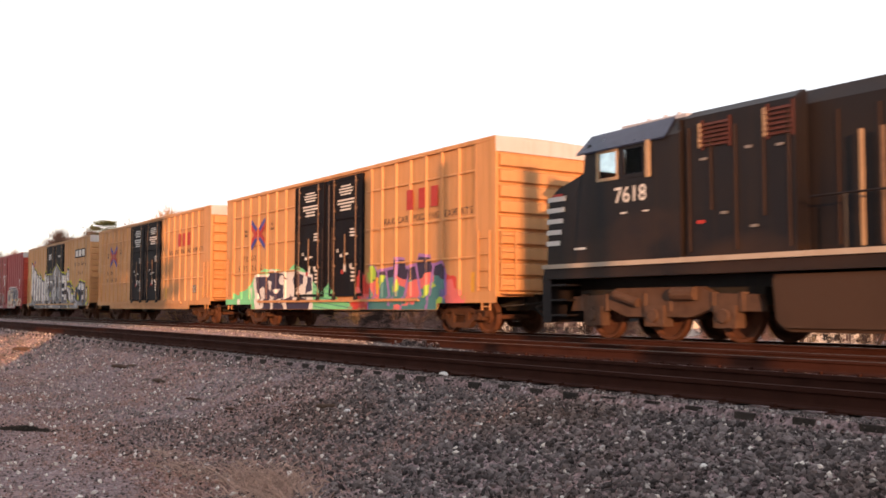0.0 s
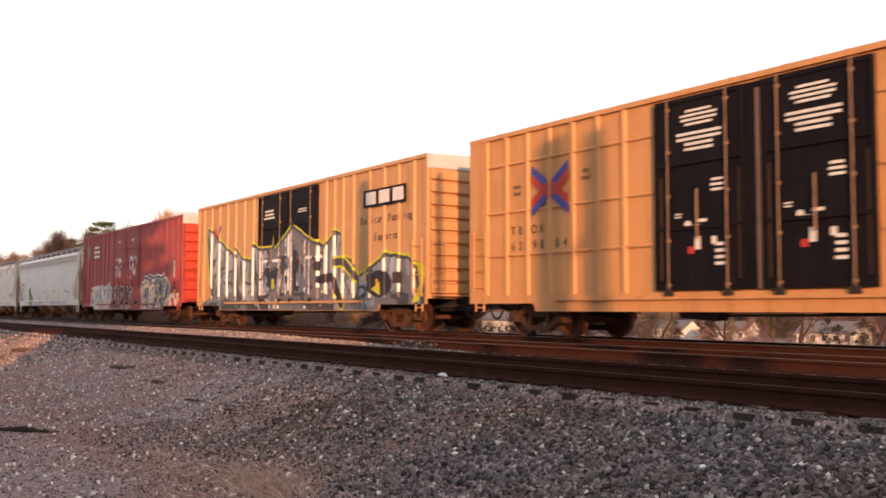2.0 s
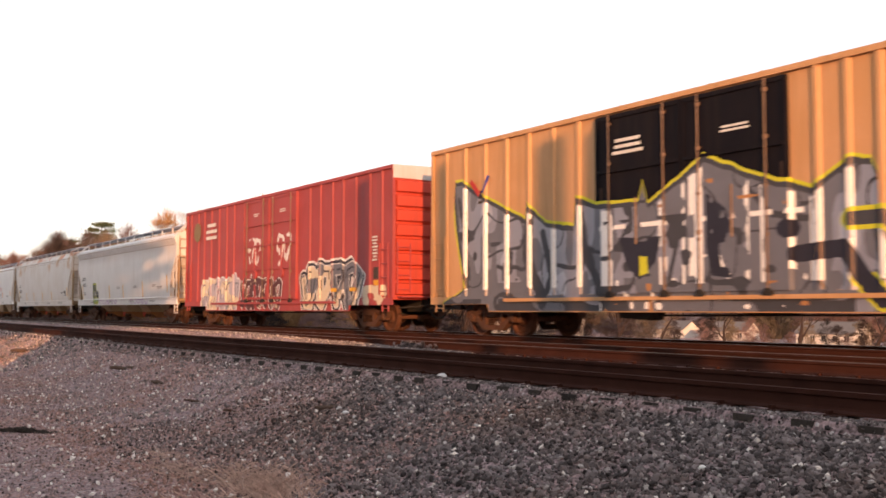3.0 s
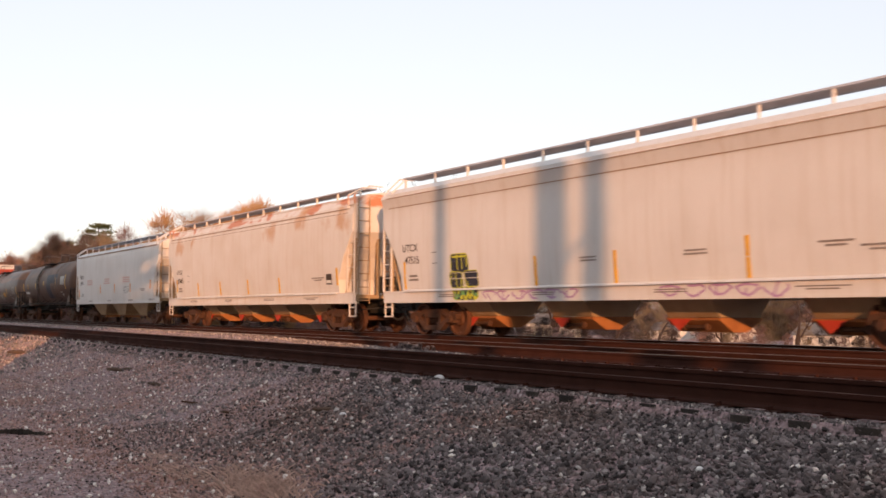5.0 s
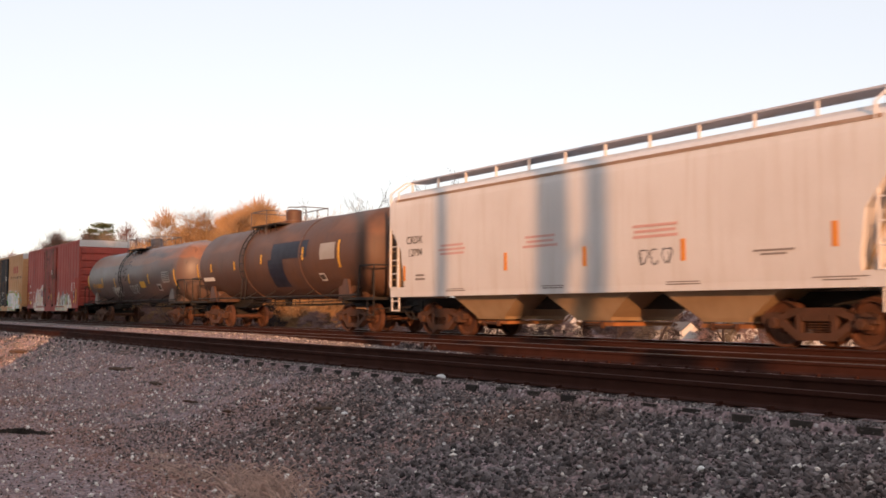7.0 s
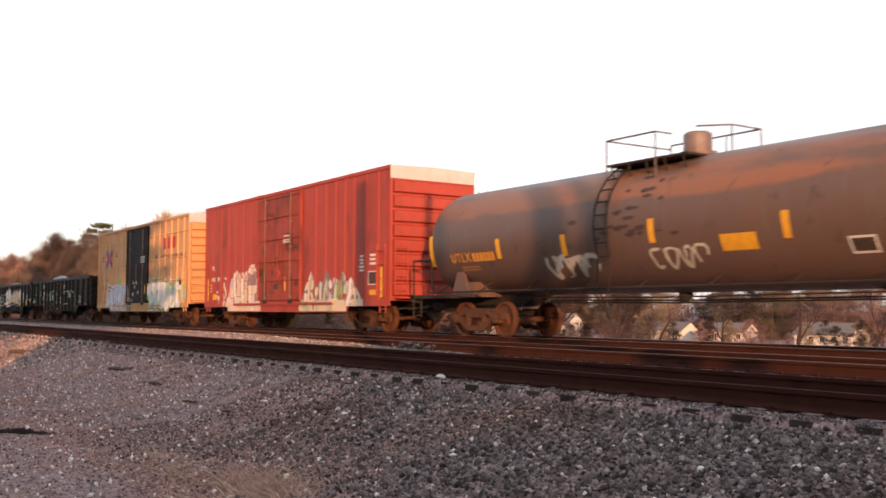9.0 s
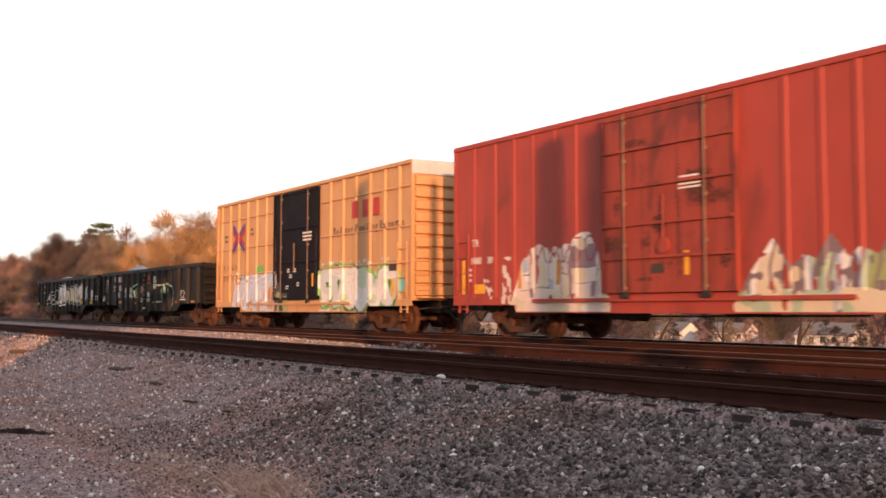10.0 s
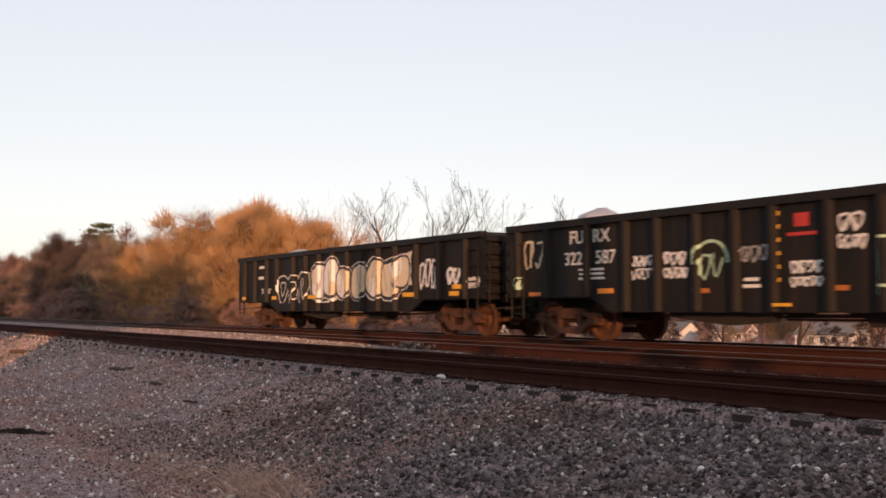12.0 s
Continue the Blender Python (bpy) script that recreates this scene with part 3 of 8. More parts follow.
def boxcar(name, label, front, rear, eave, paint, doors, posts_a, posts_b, belts=(), rib_count=9, hw=1.55, sill=0.98, sill_drop=0.35, wave=0.055, band=0.42):
    """A boxcar from its rear end to its front end along the train; doors is the (from, to) stretch of its door opening from the rear."""
    mid, half = (front + rear) / 2, (front - rear) / 2
    car = empty(name, label, "boxcar", "boxcars of the train")
    CARS.append((car, mid))
    inner = hw - wave
    d0, d1 = doors[0] - half, doors[1] - half
    tag = "%s_%d" % (paint.name, round(eave * 1000))
    bm = fresh()
    box(bm, -half + 0.05, half - 0.05, -inner, inner, sill + 0.01, eave - 0.06)
    part("body", bm, paint, car)
    for s in (-1, 1):
        bm = fresh()
        pts = [(-half, sill + 0.04), (half, sill + 0.04), (half, sill - 0.16), (half - 2.62, sill - 0.16), (half - 2.70, sill - sill_drop), (-half + 2.70, sill - sill_drop), (-half + 2.62, sill - 0.16), (-half, sill - 0.16)]
        extrude(bm, pts, "y", min(s * (hw - 0.03), s * (hw + 0.004)), max(s * (hw - 0.03), s * (hw + 0.004)))
        part("side_sill", bm, paint, car)
        bm = fresh()
        box(bm, -half, half, min(s * (hw - 0.08), s * (hw + 0.012)), max(s * (hw - 0.08), s * (hw + 0.012)), eave - 0.11, eave)
        part("roof_rail", bm, paint, car)
        for x0, x1 in ((-half, -half + 0.10), (half - 0.10, half)):
            bm = fresh()
            box(bm, x0, x1, min(s * (hw - 0.1), s * hw), max(s * (hw - 0.1), s * hw), sill + 0.02, eave - 0.11)
            part("corner_post", bm, paint, car)
        for x in [-half + p for p in posts_a] + [-half + p for p in posts_b]:
            placed("side_post", cached("post_" + tag, lambda b: extrude(b, [(-0.085, 0), (-0.05, -wave), (0.05, -wave), (0.085, 0)], "z", sill + 0.04, eave - 0.11)), paint, car, at=pose(x, s * inner, 0, 0, 0, 0 if s < 0 else 180))
        bm = fresh()
        box(bm, -half + 3.4, half - 3.6, *sorted((s * (hw + 0.004), s * (hw + 0.07))), sill - 0.10, sill - 0.06)
        box(bm, -half + 3.4, half - 3.6, *sorted((s * (hw + 0.050), s * (hw + 0.07))), sill - 0.06, sill - 0.02)
        part("door_track", bm, paint, car, "narrow ledge that carries the doors")
        if s > 0:
            continue
        for run in (sorted([-half + p for p in posts_a] + [-half + 0.05, d0]), sorted([-half + p for p in posts_b] + [half - 0.05, d1])):
            for a, b in zip(run, run[1:]):
                if b - a < 0.3:
                    continue
                for z in belts:
                    key = "belt_%s_%d" % (paint.name, round((b - a) * 100))
                    placed("belt", cached(key, lambda m: extrude(m, [(-0.046, -0.030), (0, -0.034), (0, 0.034), (-0.046, 0.010)], "x", 0.07, b - a - 0.07)), paint, car, at=pose(a, -inner, z))
    rise = 0.03
    bm = fresh()
    extrude(bm, [(-hw, eave), (0, eave + rise), (hw, eave), (hw, eave - 0.05), (-hw, eave - 0.05)], "x", -half, half)
    roof = part("roof", bm, material_roof(), car)
    n = int(half * 2 / 1.2)
    for i in range(1, n):
        placed("roof_seam", cached("roof_seam", lambda b: extrude(b, [(-1.5, 0.0), (0, rise), (1.5, 0.0), (1.5, 0.03), (0, rise + 0.03), (-1.5, 0.03)], "x", -0.04, 0.04)), material_roof(), roof, at=pose(-half + 2 * half * i / n, 0, eave))
    for s in (-1, 1):
        x0 = s * (half - 0.05)
        z0, z1 = sill + 0.10, eave - band
        h = (z1 - z0) / rib_count
        bm = fresh()
        box(bm, min(x0, x0 + s * 0.012), max(x0, x0 + s * 0.012), -hw + 0.04, hw - 0.04, z0 - 0.1, z1 + 0.02)
        end_paint = ENDRED if paint is CRIMSON else paint
        end = part("end_wall", bm, end_paint, car, "ribbed end wall")
        for i in range(rib_count):
            placed("end_rib", cached("end_rib_%s_%d" % (tag, rib_count), lambda b: extrude(b, [(0, 0.06 * h), (0.11, 0.16 * h), (0.11, 0.84 * h), (0, 0.94 * h)], "y", -hw + 0.12, hw - 0.12)), end_paint, end, at=pose(x0 + s * 0.011, 0, z0 + h * i, 0, 0, 0 if s > 0 else 180))
        # pale plate: the glare off the roof end is put into its colour
        bm = fresh()
        box(bm, *sorted((x0, x0 + s * 0.06)), -hw + 0.012, hw - 0.012, z1 + 0.02, eave - 0.004)
        part("end_band", bm, ENDBAND, car, "pale band under the roof end, painted as roof glare")
        yl = -hw + 0.10
        bm = fresh()
        ladder_end(bm, x0 + s * 0.18, yl, yl + 0.45, sill + 0.2, sill + 1.7)
        part("end_ladder", bm, paint, car)
        bm = fresh()
        ladder(bm, s * (half - 0.72), s * (half - 0.22), -hw - 0.03, sill + 0.15, sill + 1.7)
        part("side_ladder", bm, paint, car)
        bm = fresh()
        ladder(bm, s * (half - 0.6), s * (half - 0.25), -hw + 0.02, sill - 0.36, sill + 0.15, 0.36)
        part("sill_step", bm, paint, car)
        bm = fresh()
        box(bm, *sorted((s * (half + 0.02), s * (half + 0.30))), -hw + 0.15, hw - 0.15, sill + 0.06, sill + 0.10)
        part("crossover_step", bm, paint, car)
        coupler(car, s * half, s)
        truck(car, s * (half - 2.25))
    bm = fresh()
    box(bm, 0.3 - half, half - 0.3, -0.35, 0.35, 0.72, sill + 0.01)
    part("centre_sill", bm, UNDERBODY, car)
    bm = fresh()
    box(bm, -half + 0.1, half - 0.1, -hw + 0.1, hw - 0.1, sill + 0.02, sill + 0.13)
    part("floor_plate", bm, UNDERBODY, car)
    brake_gear(car, half)
    return car, half, hw, inner, d0, d1, list(posts_a) + list(posts_b)


ROOF = []


def material_roof():
    if not ROOF:
        ROOF.append(material("galvanised_roof", (0.40, 0.38, 0.35), 0.5, second=(0.30, 0.25, 0.20), scale=1.0, bump=0.05))
    return ROOF[0]


def ladder_end(bm, x, y0, y1, z0, z1, step=0.42, r=0.016):
    rod(bm, (x, y0, z0), (x, y0, z1), r * 1.4, 6)
    rod(bm, (x, y1, z0), (x, y1, z1), r * 1.4, 6)
    z = z0 + 0.1
    while z < z1:
        rod(bm, (x, y0, z), (x, y1, z), r, 6)
        z += step


def plug_door(car, x0, x1, y, z0, z1, mat, rods=2, label="", ribs=()):
    """A plug door with its frame, lock rods, handles and belts, facing -y."""
    def piece(name, a, b, c, d, e, f):
        bm = fresh()
        box(bm, a, b, c, d, e, f)
        part(name, bm, mat, door)
    bm = fresh()
    box(bm, x0, x1, y - 0.05, y + 0.03, z0, z1)
    door = part("door", bm, mat, car, label)
    for z in ribs:
        piece("door_belt", x0 + 0.08, x1 - 0.08, y - 0.10, y - 0.05, z - 0.035, z + 0.035)
    for x in (x0, x1 - 0.07):
        piece("door_stile", x, x + 0.07, y - 0.085, y - 0.05, z0, z1)
    for z in (z0, z1 - 0.09):
        piece("door_edge", x0 + 0.07, x1 - 0.07, y - 0.08, y - 0.05, z, z + 0.09)
    if mat is DOORBLACK and rods == 2:
        for x in (x0 + 0.16, x1 - 0.12):
            bm = fresh()
            box(bm, x - 0.02, x + 0.02, y - 0.078, y - 0.05, z0 + 0.2, z0 + 2.3)
            part("door_edge_strip", bm, SEAMBROWN, door)
    for i in range(rods):
        x = x0 + (x1 - x0) * (i + 0.5) / rods + (-0.18 if i == 0 else 0.18) * (rods == 2)
        bm = fresh()
        rod(bm, (x, y - 0.11, z0 - 0.12), (x, y - 0.11, z1 + 0.02), 0.017, 6)
        for z in (z0 + 0.1, z0 + 1.0, z0 + 1.9, z0 + 2.8, z1 - 0.2):
            box(bm, x - 0.032, x + 0.032, y - 0.125, y - 0.06, z - 0.03, z + 0.03)
        part("lock_rod", bm, LOCKSTEEL, door)
        bm = fresh()
        extrude(bm, [(x - 0.05, z0 + 0.02), (x + 0.05, z0 + 0.02), (x + 0.13, z0 - 0.12), (x - 0.13, z0 - 0.12)], "y", y - 0.13, y - 0.055)
        part("rod_foot", bm, UNDERBODY, door)
    bm = fresh()
    xm = (x0 + x1) / 2
    rod(bm, (xm, y - 0.10, z0 + 1.0), (xm, y - 0.10, z0 + 2.0), 0.024, 6)
    if mat is not DOORBLACK:
        lathe(bm, [(-0.12, 0.16), (-0.045, 0.16)], "y", 14, (xm, y, z0 + 0.95))
    part("door_handle", bm, LOCKSTEEL if mat is DOORBLACK else mat, door)
    return door


# rear and front ends of the bodies along the train at 0 s
def build_boxcars():
    made = []
    for k, (front, rear) in enumerate(((-19.75, -38.22), (-40.10, -58.52))):
        label = ("yellow boxcar with twin black doors and bright graffiti along its sill", "clean yellow steel boxcar with twin black plug doors")[k]
        made.append(boxcar("boxcar", label, front, rear, 5.10, YELLOW, (6.6, 11.6), [0.70 + 0.83 * i for i in range(7)], [12.0] + [12.65 + 0.825 * i for i in range(7)], belts=(4.30, 3.10, 2.02)))
        car, half, hw, inner, d0, d1, posts = made[-1]
        y = -inner - 0.01
        xm = (d0 + d1) / 2
        plug_door(car, d0 + 0.04, xm - 0.2, y, 1.06, 4.93, DOORBLACK, 2, "black plug door with lock rods", ribs=(3.6, 2.3))
        plug_door(car, xm + 0.2, d1 - 0.04, y, 1.06, 4.93, DOORBLACK, 2, "black plug door with lock rods", ribs=(3.6, 2.3))
        bm = fresh()
        box(bm, xm - 0.2, xm + 0.2, y - 0.04, y + 0.02, 1.06, 4.93)
        part("door_post", bm, DOORBLACK, car)
        bm = fresh()
        box(bm, xm + 0.08, xm + 0.19, y - 0.055, y - 0.036, 1.06, 4.80)
        part("door_guide", bm, LOCKSTEEL, car, "rust-tan upright strip between the doors")
        for x0, x1 in ((-half + 0.10, -half + 0.60), (half - 0.80, half - 0.10)):
            bm = fresh()
            box(bm, x0, x1, -hw, -inner + 0.01, 1.02, 4.99)
            part("corner_sheet", bm, YELLOW, car, "flat corner sheet")
    return made


LONG = build_boxcars()
def build_short_boxcars():
    """Older cars: yellow with worn doors, two reds, a second yellow."""
    made = []
    made.append(boxcar("boxcar", "old yellow boxcar with black doors, covered in silver graffiti", -60.62, -79.22, 5.09, YELLOW_OLD, (6.7, 11.75),
                       [0.7 + 0.9 * i for i in range(7)], [12.3, 12.9, 13.5, 14.2, 15.25, 16.15, 17.0, 17.85], rib_count=10))
    made.append(boxcar("boxcar", "faded red boxcar with white and black graffiti", -81.32, -99.57, 5.02, CRIMSON, (6.8, 11.7),
                       [0.6, 1.5, 2.25, 3.1, 4.0, 4.85, 5.65], [12.6, 13.4, 14.3, 15.05, 15.9, 16.8, 17.55], rib_count=8, wave=0.045))
    made.append(boxcar("boxcar", "oxide red boxcar with one plug door and pale graffiti", -194.5, -210.0, 5.05, RED, (5.75, 9.5),
                       [0.88, 1.8, 2.57, 3.3, 4.1, 4.85], [10.5, 11.25, 11.95, 12.6, 13.2, 14.0, 14.75], rib_count=8, wave=0.026))
    made.append(boxcar("boxcar", "yellow boxcar with one black door and white green graffiti", -212.15, -227.55, 5.06, YELLOW_OLD, (5.8, 9.5),
                       [0.5 + 0.9 * i for i in range(6)], [10.25, 11.15, 12.0, 12.9, 13.8, 14.65], belts=(4.32, 3.15, 2.1), rib_count=10))
    c, cr, rd, yl = made
    for car, half, hw, inner, d0, d1, posts in (c,):
        y, xm = -inner - 0.01, (d0 + d1) / 2
        plug_door(car, d0 + 0.03, xm - 0.02, y, 1.06, 4.93, DOORBLACK, 2, "black sliding door", ribs=(3.7,))
        plug_door(car, xm + 0.02, d1 - 0.03, y, 1.06, 4.93, DOORBLACK, 2, "black sliding door", ribs=(3.7,))
    for car, half, hw, inner, d0, d1, posts in (cr,):
        y, xm = -inner - 0.01, (d0 + d1) / 2
        plug_door(car, d0 + 0.03, xm - 0.02, y, 1.06, 4.88, CRIMSON, 2, "faded red plug door", ribs=(3.9, 3.1, 2.2))
        plug_door(car, xm + 0.02, d1 - 0.03, y, 1.06, 4.88, CRIMSON, 2, "faded red plug door", ribs=(3.9, 3.1, 2.2))
    for car, half, hw, inner, d0, d1, posts in (rd,):
        plug_door(car, d0 + 0.03, d1 - 0.03, -inner - 0.01, 1.06, 4.88, OXIDE_DOOR, 2, "oxide red plug door in a darker tone with dark streaks", ribs=(4.1, 3.3, 2.5, 1.8))
    for car, half, hw, inner, d0, d1, posts in (yl,):
        plug_door(car, d0 + 0.03, d1 - 0.03, -inner - 0.01, 1.06, 4.9, DOORBLACK, 2, "black plug door", ribs=(3.6, 2.4))
    return made


def trough(x, levels):
    """A tapering chute about x: (height, half length, half width) from its mouth down."""
    bm = fresh()
    vs = [[bm.verts.new((x + i * hx, j * hy, zz)) for i, j in ((-1, -1), (1, -1), (1, 1), (-1, 1))] for zz, hx, hy in levels]
    for a, c in zip(vs, vs[1:]):
        for i in range(4):
            bm.faces.new((a[i], c[i], c[(i + 1) % 4], a[(i + 1) % 4]))
    bm.faces.new(vs[-1])
    bm.faces.new(vs[0][::-1])
    return bm


def hopper(label, front, rear, paint, profile, bays, bay_w, cut=(2.97, 2.05, 1.0), walk_z=4.66, sill=(0.92, 1.26), bay_mat=HOPPER_PALE, side_y=1.5):
    """A covered hopper car. profile: (half width, height) pairs from the sill up to the middle of the roof."""
    mid, half = (front + rear) / 2, (front - rear) / 2
    car = empty("covered_hopper", label, "hopper car", "covered hoppers of the train")
    CARS.append((car, mid))
    zc, zb, back = cut

    def reach(z):
        return half - 0.14 - back * min(1.0, max(0.0, (zc - z) / (zc - zb)))
    bm = fresh()
    ring = [(-w, z) for w, z in profile] + [(w, z) for w, z in profile[::-1] if w > 0]
    lo = [bm.verts.new((-reach(z), w, z)) for w, z in ring]
    hi = [bm.verts.new((reach(z), w, z)) for w, z in ring]
    m = len(ring)
    for i in range(m - 1):
        f = bm.faces.new((lo[i], hi[i], hi[i + 1], lo[i + 1]))
        f.smooth = max(v.co.z for v in f.verts) < 3.75
    lo2 = [bm.verts.new(v.co) for v in lo]
    hi2 = [bm.verts.new(v.co) for v in hi]
    for side in (lo2, hi2):
        for i in range(m // 2):
            a, b, c, d = side[i], side[i + 1], side[m - 2 - i], side[m - 1 - i]
            bm.faces.new((a, b, c, d) if c is not b else (a, b, d))
    bmesh.ops.recalc_face_normals(bm, faces=bm.faces)
    part("body", bm, paint, car)
    for s in (-1, 1):
        bm = fresh()
        box(bm, -half + 0.1, half - 0.1, *sorted((s * (side_y - 0.02), s * (side_y + 0.03))), sill[0], sill[1])
        box(bm, -half + 0.1, half - 0.1, *sorted((s * (side_y - 0.12), s * (side_y - 0.02))), sill[0], sill[0] + 0.06)
        if profile is not SQUARE:
            extrude(bm, [(s * 1.50, 1.30), (s * 1.60, 1.235), (s * 1.50, 1.235)][::s], "x", -half + 1.3, half - 1.3)
        part("side_sill", bm, paint, car)
        # seam under the roof
        bm = fresh()
        w, z = profile[5] if profile is SQUARE else profile[-4]
        box(bm, -half + 0.45, half - 0.45, *sorted((s * (w - 0.03), s * (w + 0.02))), z - 0.04, z + 0.03)
        part("roof_seam", bm, SEAMRUST if profile is SQUARE else paint, car)
        if profile is EAVED:
            bm = fresh()
            box(bm, -half + 0.45, half - 0.45, *sorted((s * 1.55, s * 1.580)), 3.70, 3.722)
            box(bm, -half + 0.45, half - 0.45, *sorted((s * 1.64, s * 1.676)), 3.985, 4.01)
            part("eave_line", bm, SEAMRUST, car)
        if profile is ROUND:
            bm = fresh()
            box(bm, -half + 0.45, half - 0.45, *sorted((s * 1.54, s * 1.572)), 3.93, 3.96)
            box(bm, -half + 0.45, half - 0.45, *sorted((s * 1.57, s * 1.600)), 3.80, 3.815)
            part("roof_seam", bm, SEAMRUST, car)
        bm = fresh()
        box(bm, -half + 0.5, half - 0.5, *sorted((s * 0.50, s * 1.12)), walk_z - 0.04, walk_z)
        part("running_board", bm, material_grate(), car, "grey grated roof walkway")
        k = 12
        for i in range(k):
            x = -half + 0.6 + (2 * half - 1.2) * i / (k - 1)
            placed("walkway_bracket", cached("bracket_%s_%d" % (paint.name, round(walk_z * 100)), lambda b: box(b, -0.022, 0.022, -0.03, 0.03, profile[-3][1] - 0.12, walk_z - 0.03)), paint, car, at=pose(x, s * 1.08, 0))
    k = 10
    for i in range(k):
        x = -half + 1.2 + (2 * half - 2.4) * i / (k - 1)
        placed("hatch_cover", cached("hatch_%s_%d" % (paint.name, round(walk_z * 100)), lambda b: box(b, -0.35, 0.35, -0.3, 0.3, profile[-1][1] - 0.02, profile[-1][1] + 0.03)), paint, car, at=pose(x, 0, 0))
    for s in (-1, 1):
        bm = fresh()
        xe = s * (half - 0.12)
        for x in (xe, xe - s * 0.44):
            rod(bm, (x, -side_y - 0.04, sill[1]), (x, -side_y - 0.04, profile[-4][1] + 0.1), 0.03, 6)
            pipe(bm, [(x, -side_y - 0.04, profile[-4][1] + 0.1), (x, -1.0, walk_z + 0.02), (x, -0.5, walk_z + 0.02)], 0.025)
        z = sill[1]
        while z < profile[-4][1]:
            rod(bm, (xe, -side_y - 0.04, z), (xe - s * 0.44, -side_y - 0.04, z), 0.016, 6)
            z += 0.40
        for x in (xe, xe - s * 0.4):
            rod(bm, (x, -side_y + 0.02, sill[0] - 0.42), (x, -side_y + 0.02, sill[0] + 0.1), 0.024, 6)
        for z in (sill[0] - 0.40, sill[0] - 0.12):
            rod(bm, (xe, -side_y + 0.02, z), (xe - s * 0.4, -side_y + 0.02, z), 0.02, 6)
        part("ladder", bm, paint, car, "corner ladder with roof hoop")
        bm = fresh()
        x0, x1 = sorted((s * half, s * (half - 1.9)))
        box(bm, x0 + 0.03, x1 - 0.03, -side_y + 0.05, side_y - 0.05, sill[1] - 0.18, sill[1] - 0.06)
        for yy in (-side_y + 0.1, -0.55, 0.55, side_y - 0.1):
            x = s * (half - 0.35)
            box(bm, x - 0.06, x + 0.06, yy - 0.05, yy + 0.05, sill[1] - 0.1, profile[-4][1] - 0.2)
        ladder_end(bm, s * (half - 0.02), -side_y + 0.05, -side_y + 0.45, sill[0], profile[-4][1])
        rod(bm, (s * (half - 0.9), -side_y + 0.1, sill[1] - 0.1), (s * (half - 0.35), -side_y + 0.1, 2.6), 0.04, 6)
        # tan instead of the car's paint puts the shade between cars into colour
        part("end_platform", bm, HOPPER_PALE, car, "end platform with posts and ladder, its shade painted in tan")
        bm = fresh()
        lathe(bm, [(0, 0.22), (0.03, 0.25), (0.06, 0.22)], "x", 18, (s * (half - 0.15), 0.5, 2.1))
        box(bm, s * (half - 0.5) - 0.15, s * (half - 0.5) + 0.15, -0.3, 0.3, sill[1], sill[1] + 0.55)
        part("brake_wheel", bm, UNDERBODY, car)
        coupler(car, s * (half - 0.1), s)
        truck(car, s * (half - 2.1))
    for xb in bays:
        x = xb - mid
        z1 = profile[0][1] + 0.05
        if profile is SQUARE:
            bay = part("hopper_bay", trough(x, ((z1, bay_w / 2 - 0.04, side_y - 0.22), (0.54, 0.62, side_y - 0.46), (0.46, 0.58, side_y - 0.50))), bay_mat, car, "sloping discharge bay")
            bm = fresh()
            box(bm, x - 0.62, x + 0.62, -side_y + 0.53, side_y - 0.6, 0.34, 0.42)
            y = -side_y + 0.50
        else:
            bay = part("hopper_bay", trough(x, ((z1, bay_w / 2 + 0.06, 1.22), (0.56, bay_w / 2, 0.62))), bay_mat, car, "sloping discharge bay")
            bm = trough(x, ((0.55, bay_w / 2 + 0.02, 0.66), (0.50, bay_w / 2 + 0.02, 0.66), (0.25, bay_w / 2, 0.22)))
            y = -0.56
            lock = fresh()
            extrude(lock, [(x - 0.62, 0.52), (x - 0.02, 0.52), (x - 0.34, 0.28)], "y", -0.70, -0.675)
            part("gate_lock", lock, LOCKRED, bay, "red triangular gate lock")
        part("outlet_gate", bm, OUTLET, bay, "rust-orange outlet gate")
        bm = fresh()
        rod(bm, (x - 0.34, y, 0.36), (x + 0.34, y, 0.36), 0.04, 8)
        for k in (-0.30, 0.30):
            lathe(bm, [(-0.03, 0.08), (0.03, 0.08)], "x", 12, (x + k, y, 0.36))
        part("gate_crank", bm, TRUCKSTEEL, bay)
    if profile is SQUARE:
        bm = fresh()
        box(bm, -half + 0.4, half - 0.4, -0.3, 0.3, 0.72, 1.05)
        part("centre_sill", bm, UNDERBODY, car)
    else:
        for s in (-1, 1):
            bm = fresh()
            x0, x1 = sorted((s * (half - 0.4), s * (half - 3.3)))
            box(bm, x0, x1, -0.3, 0.3, 0.72, 1.05)
            part("stub_sill", bm, UNDERBODY, car)
    return car, half


GRATE = []


def material_grate():
    if not GRATE:
        GRATE.append(material("walkway_steel", (0.42, 0.43, 0.49), 0.6, second=(0.32, 0.32, 0.35), scale=3, bump=0.3))
    return GRATE[0]


EAVED = ((1.50, 1.22), (1.55, 1.7), (1.58, 2.4), (1.58, 3.2), (1.565, 3.72), (1.67, 4.00), (1.64, 4.08), (1.36, 4.29), (0.6, 4.46), (0.0, 4.50))
ROUND = ((1.50, 1.22), (1.56, 1.7), (1.60, 2.4), (1.61, 3.2), (1.60, 3.75), (1.52, 4.05), (1.36, 4.28), (1.05, 4.42), (0.5, 4.5), (0.0, 4.52))
SQUARE = ((1.53, 1.22), (1.57, 1.6), (1.58, 2.4), (1.58, 3.2), (1.58, 3.7), (1.54, 3.9), (1.40, 4.05), (1.05, 4.2), (0.5, 4.3), (0.0, 4.32))


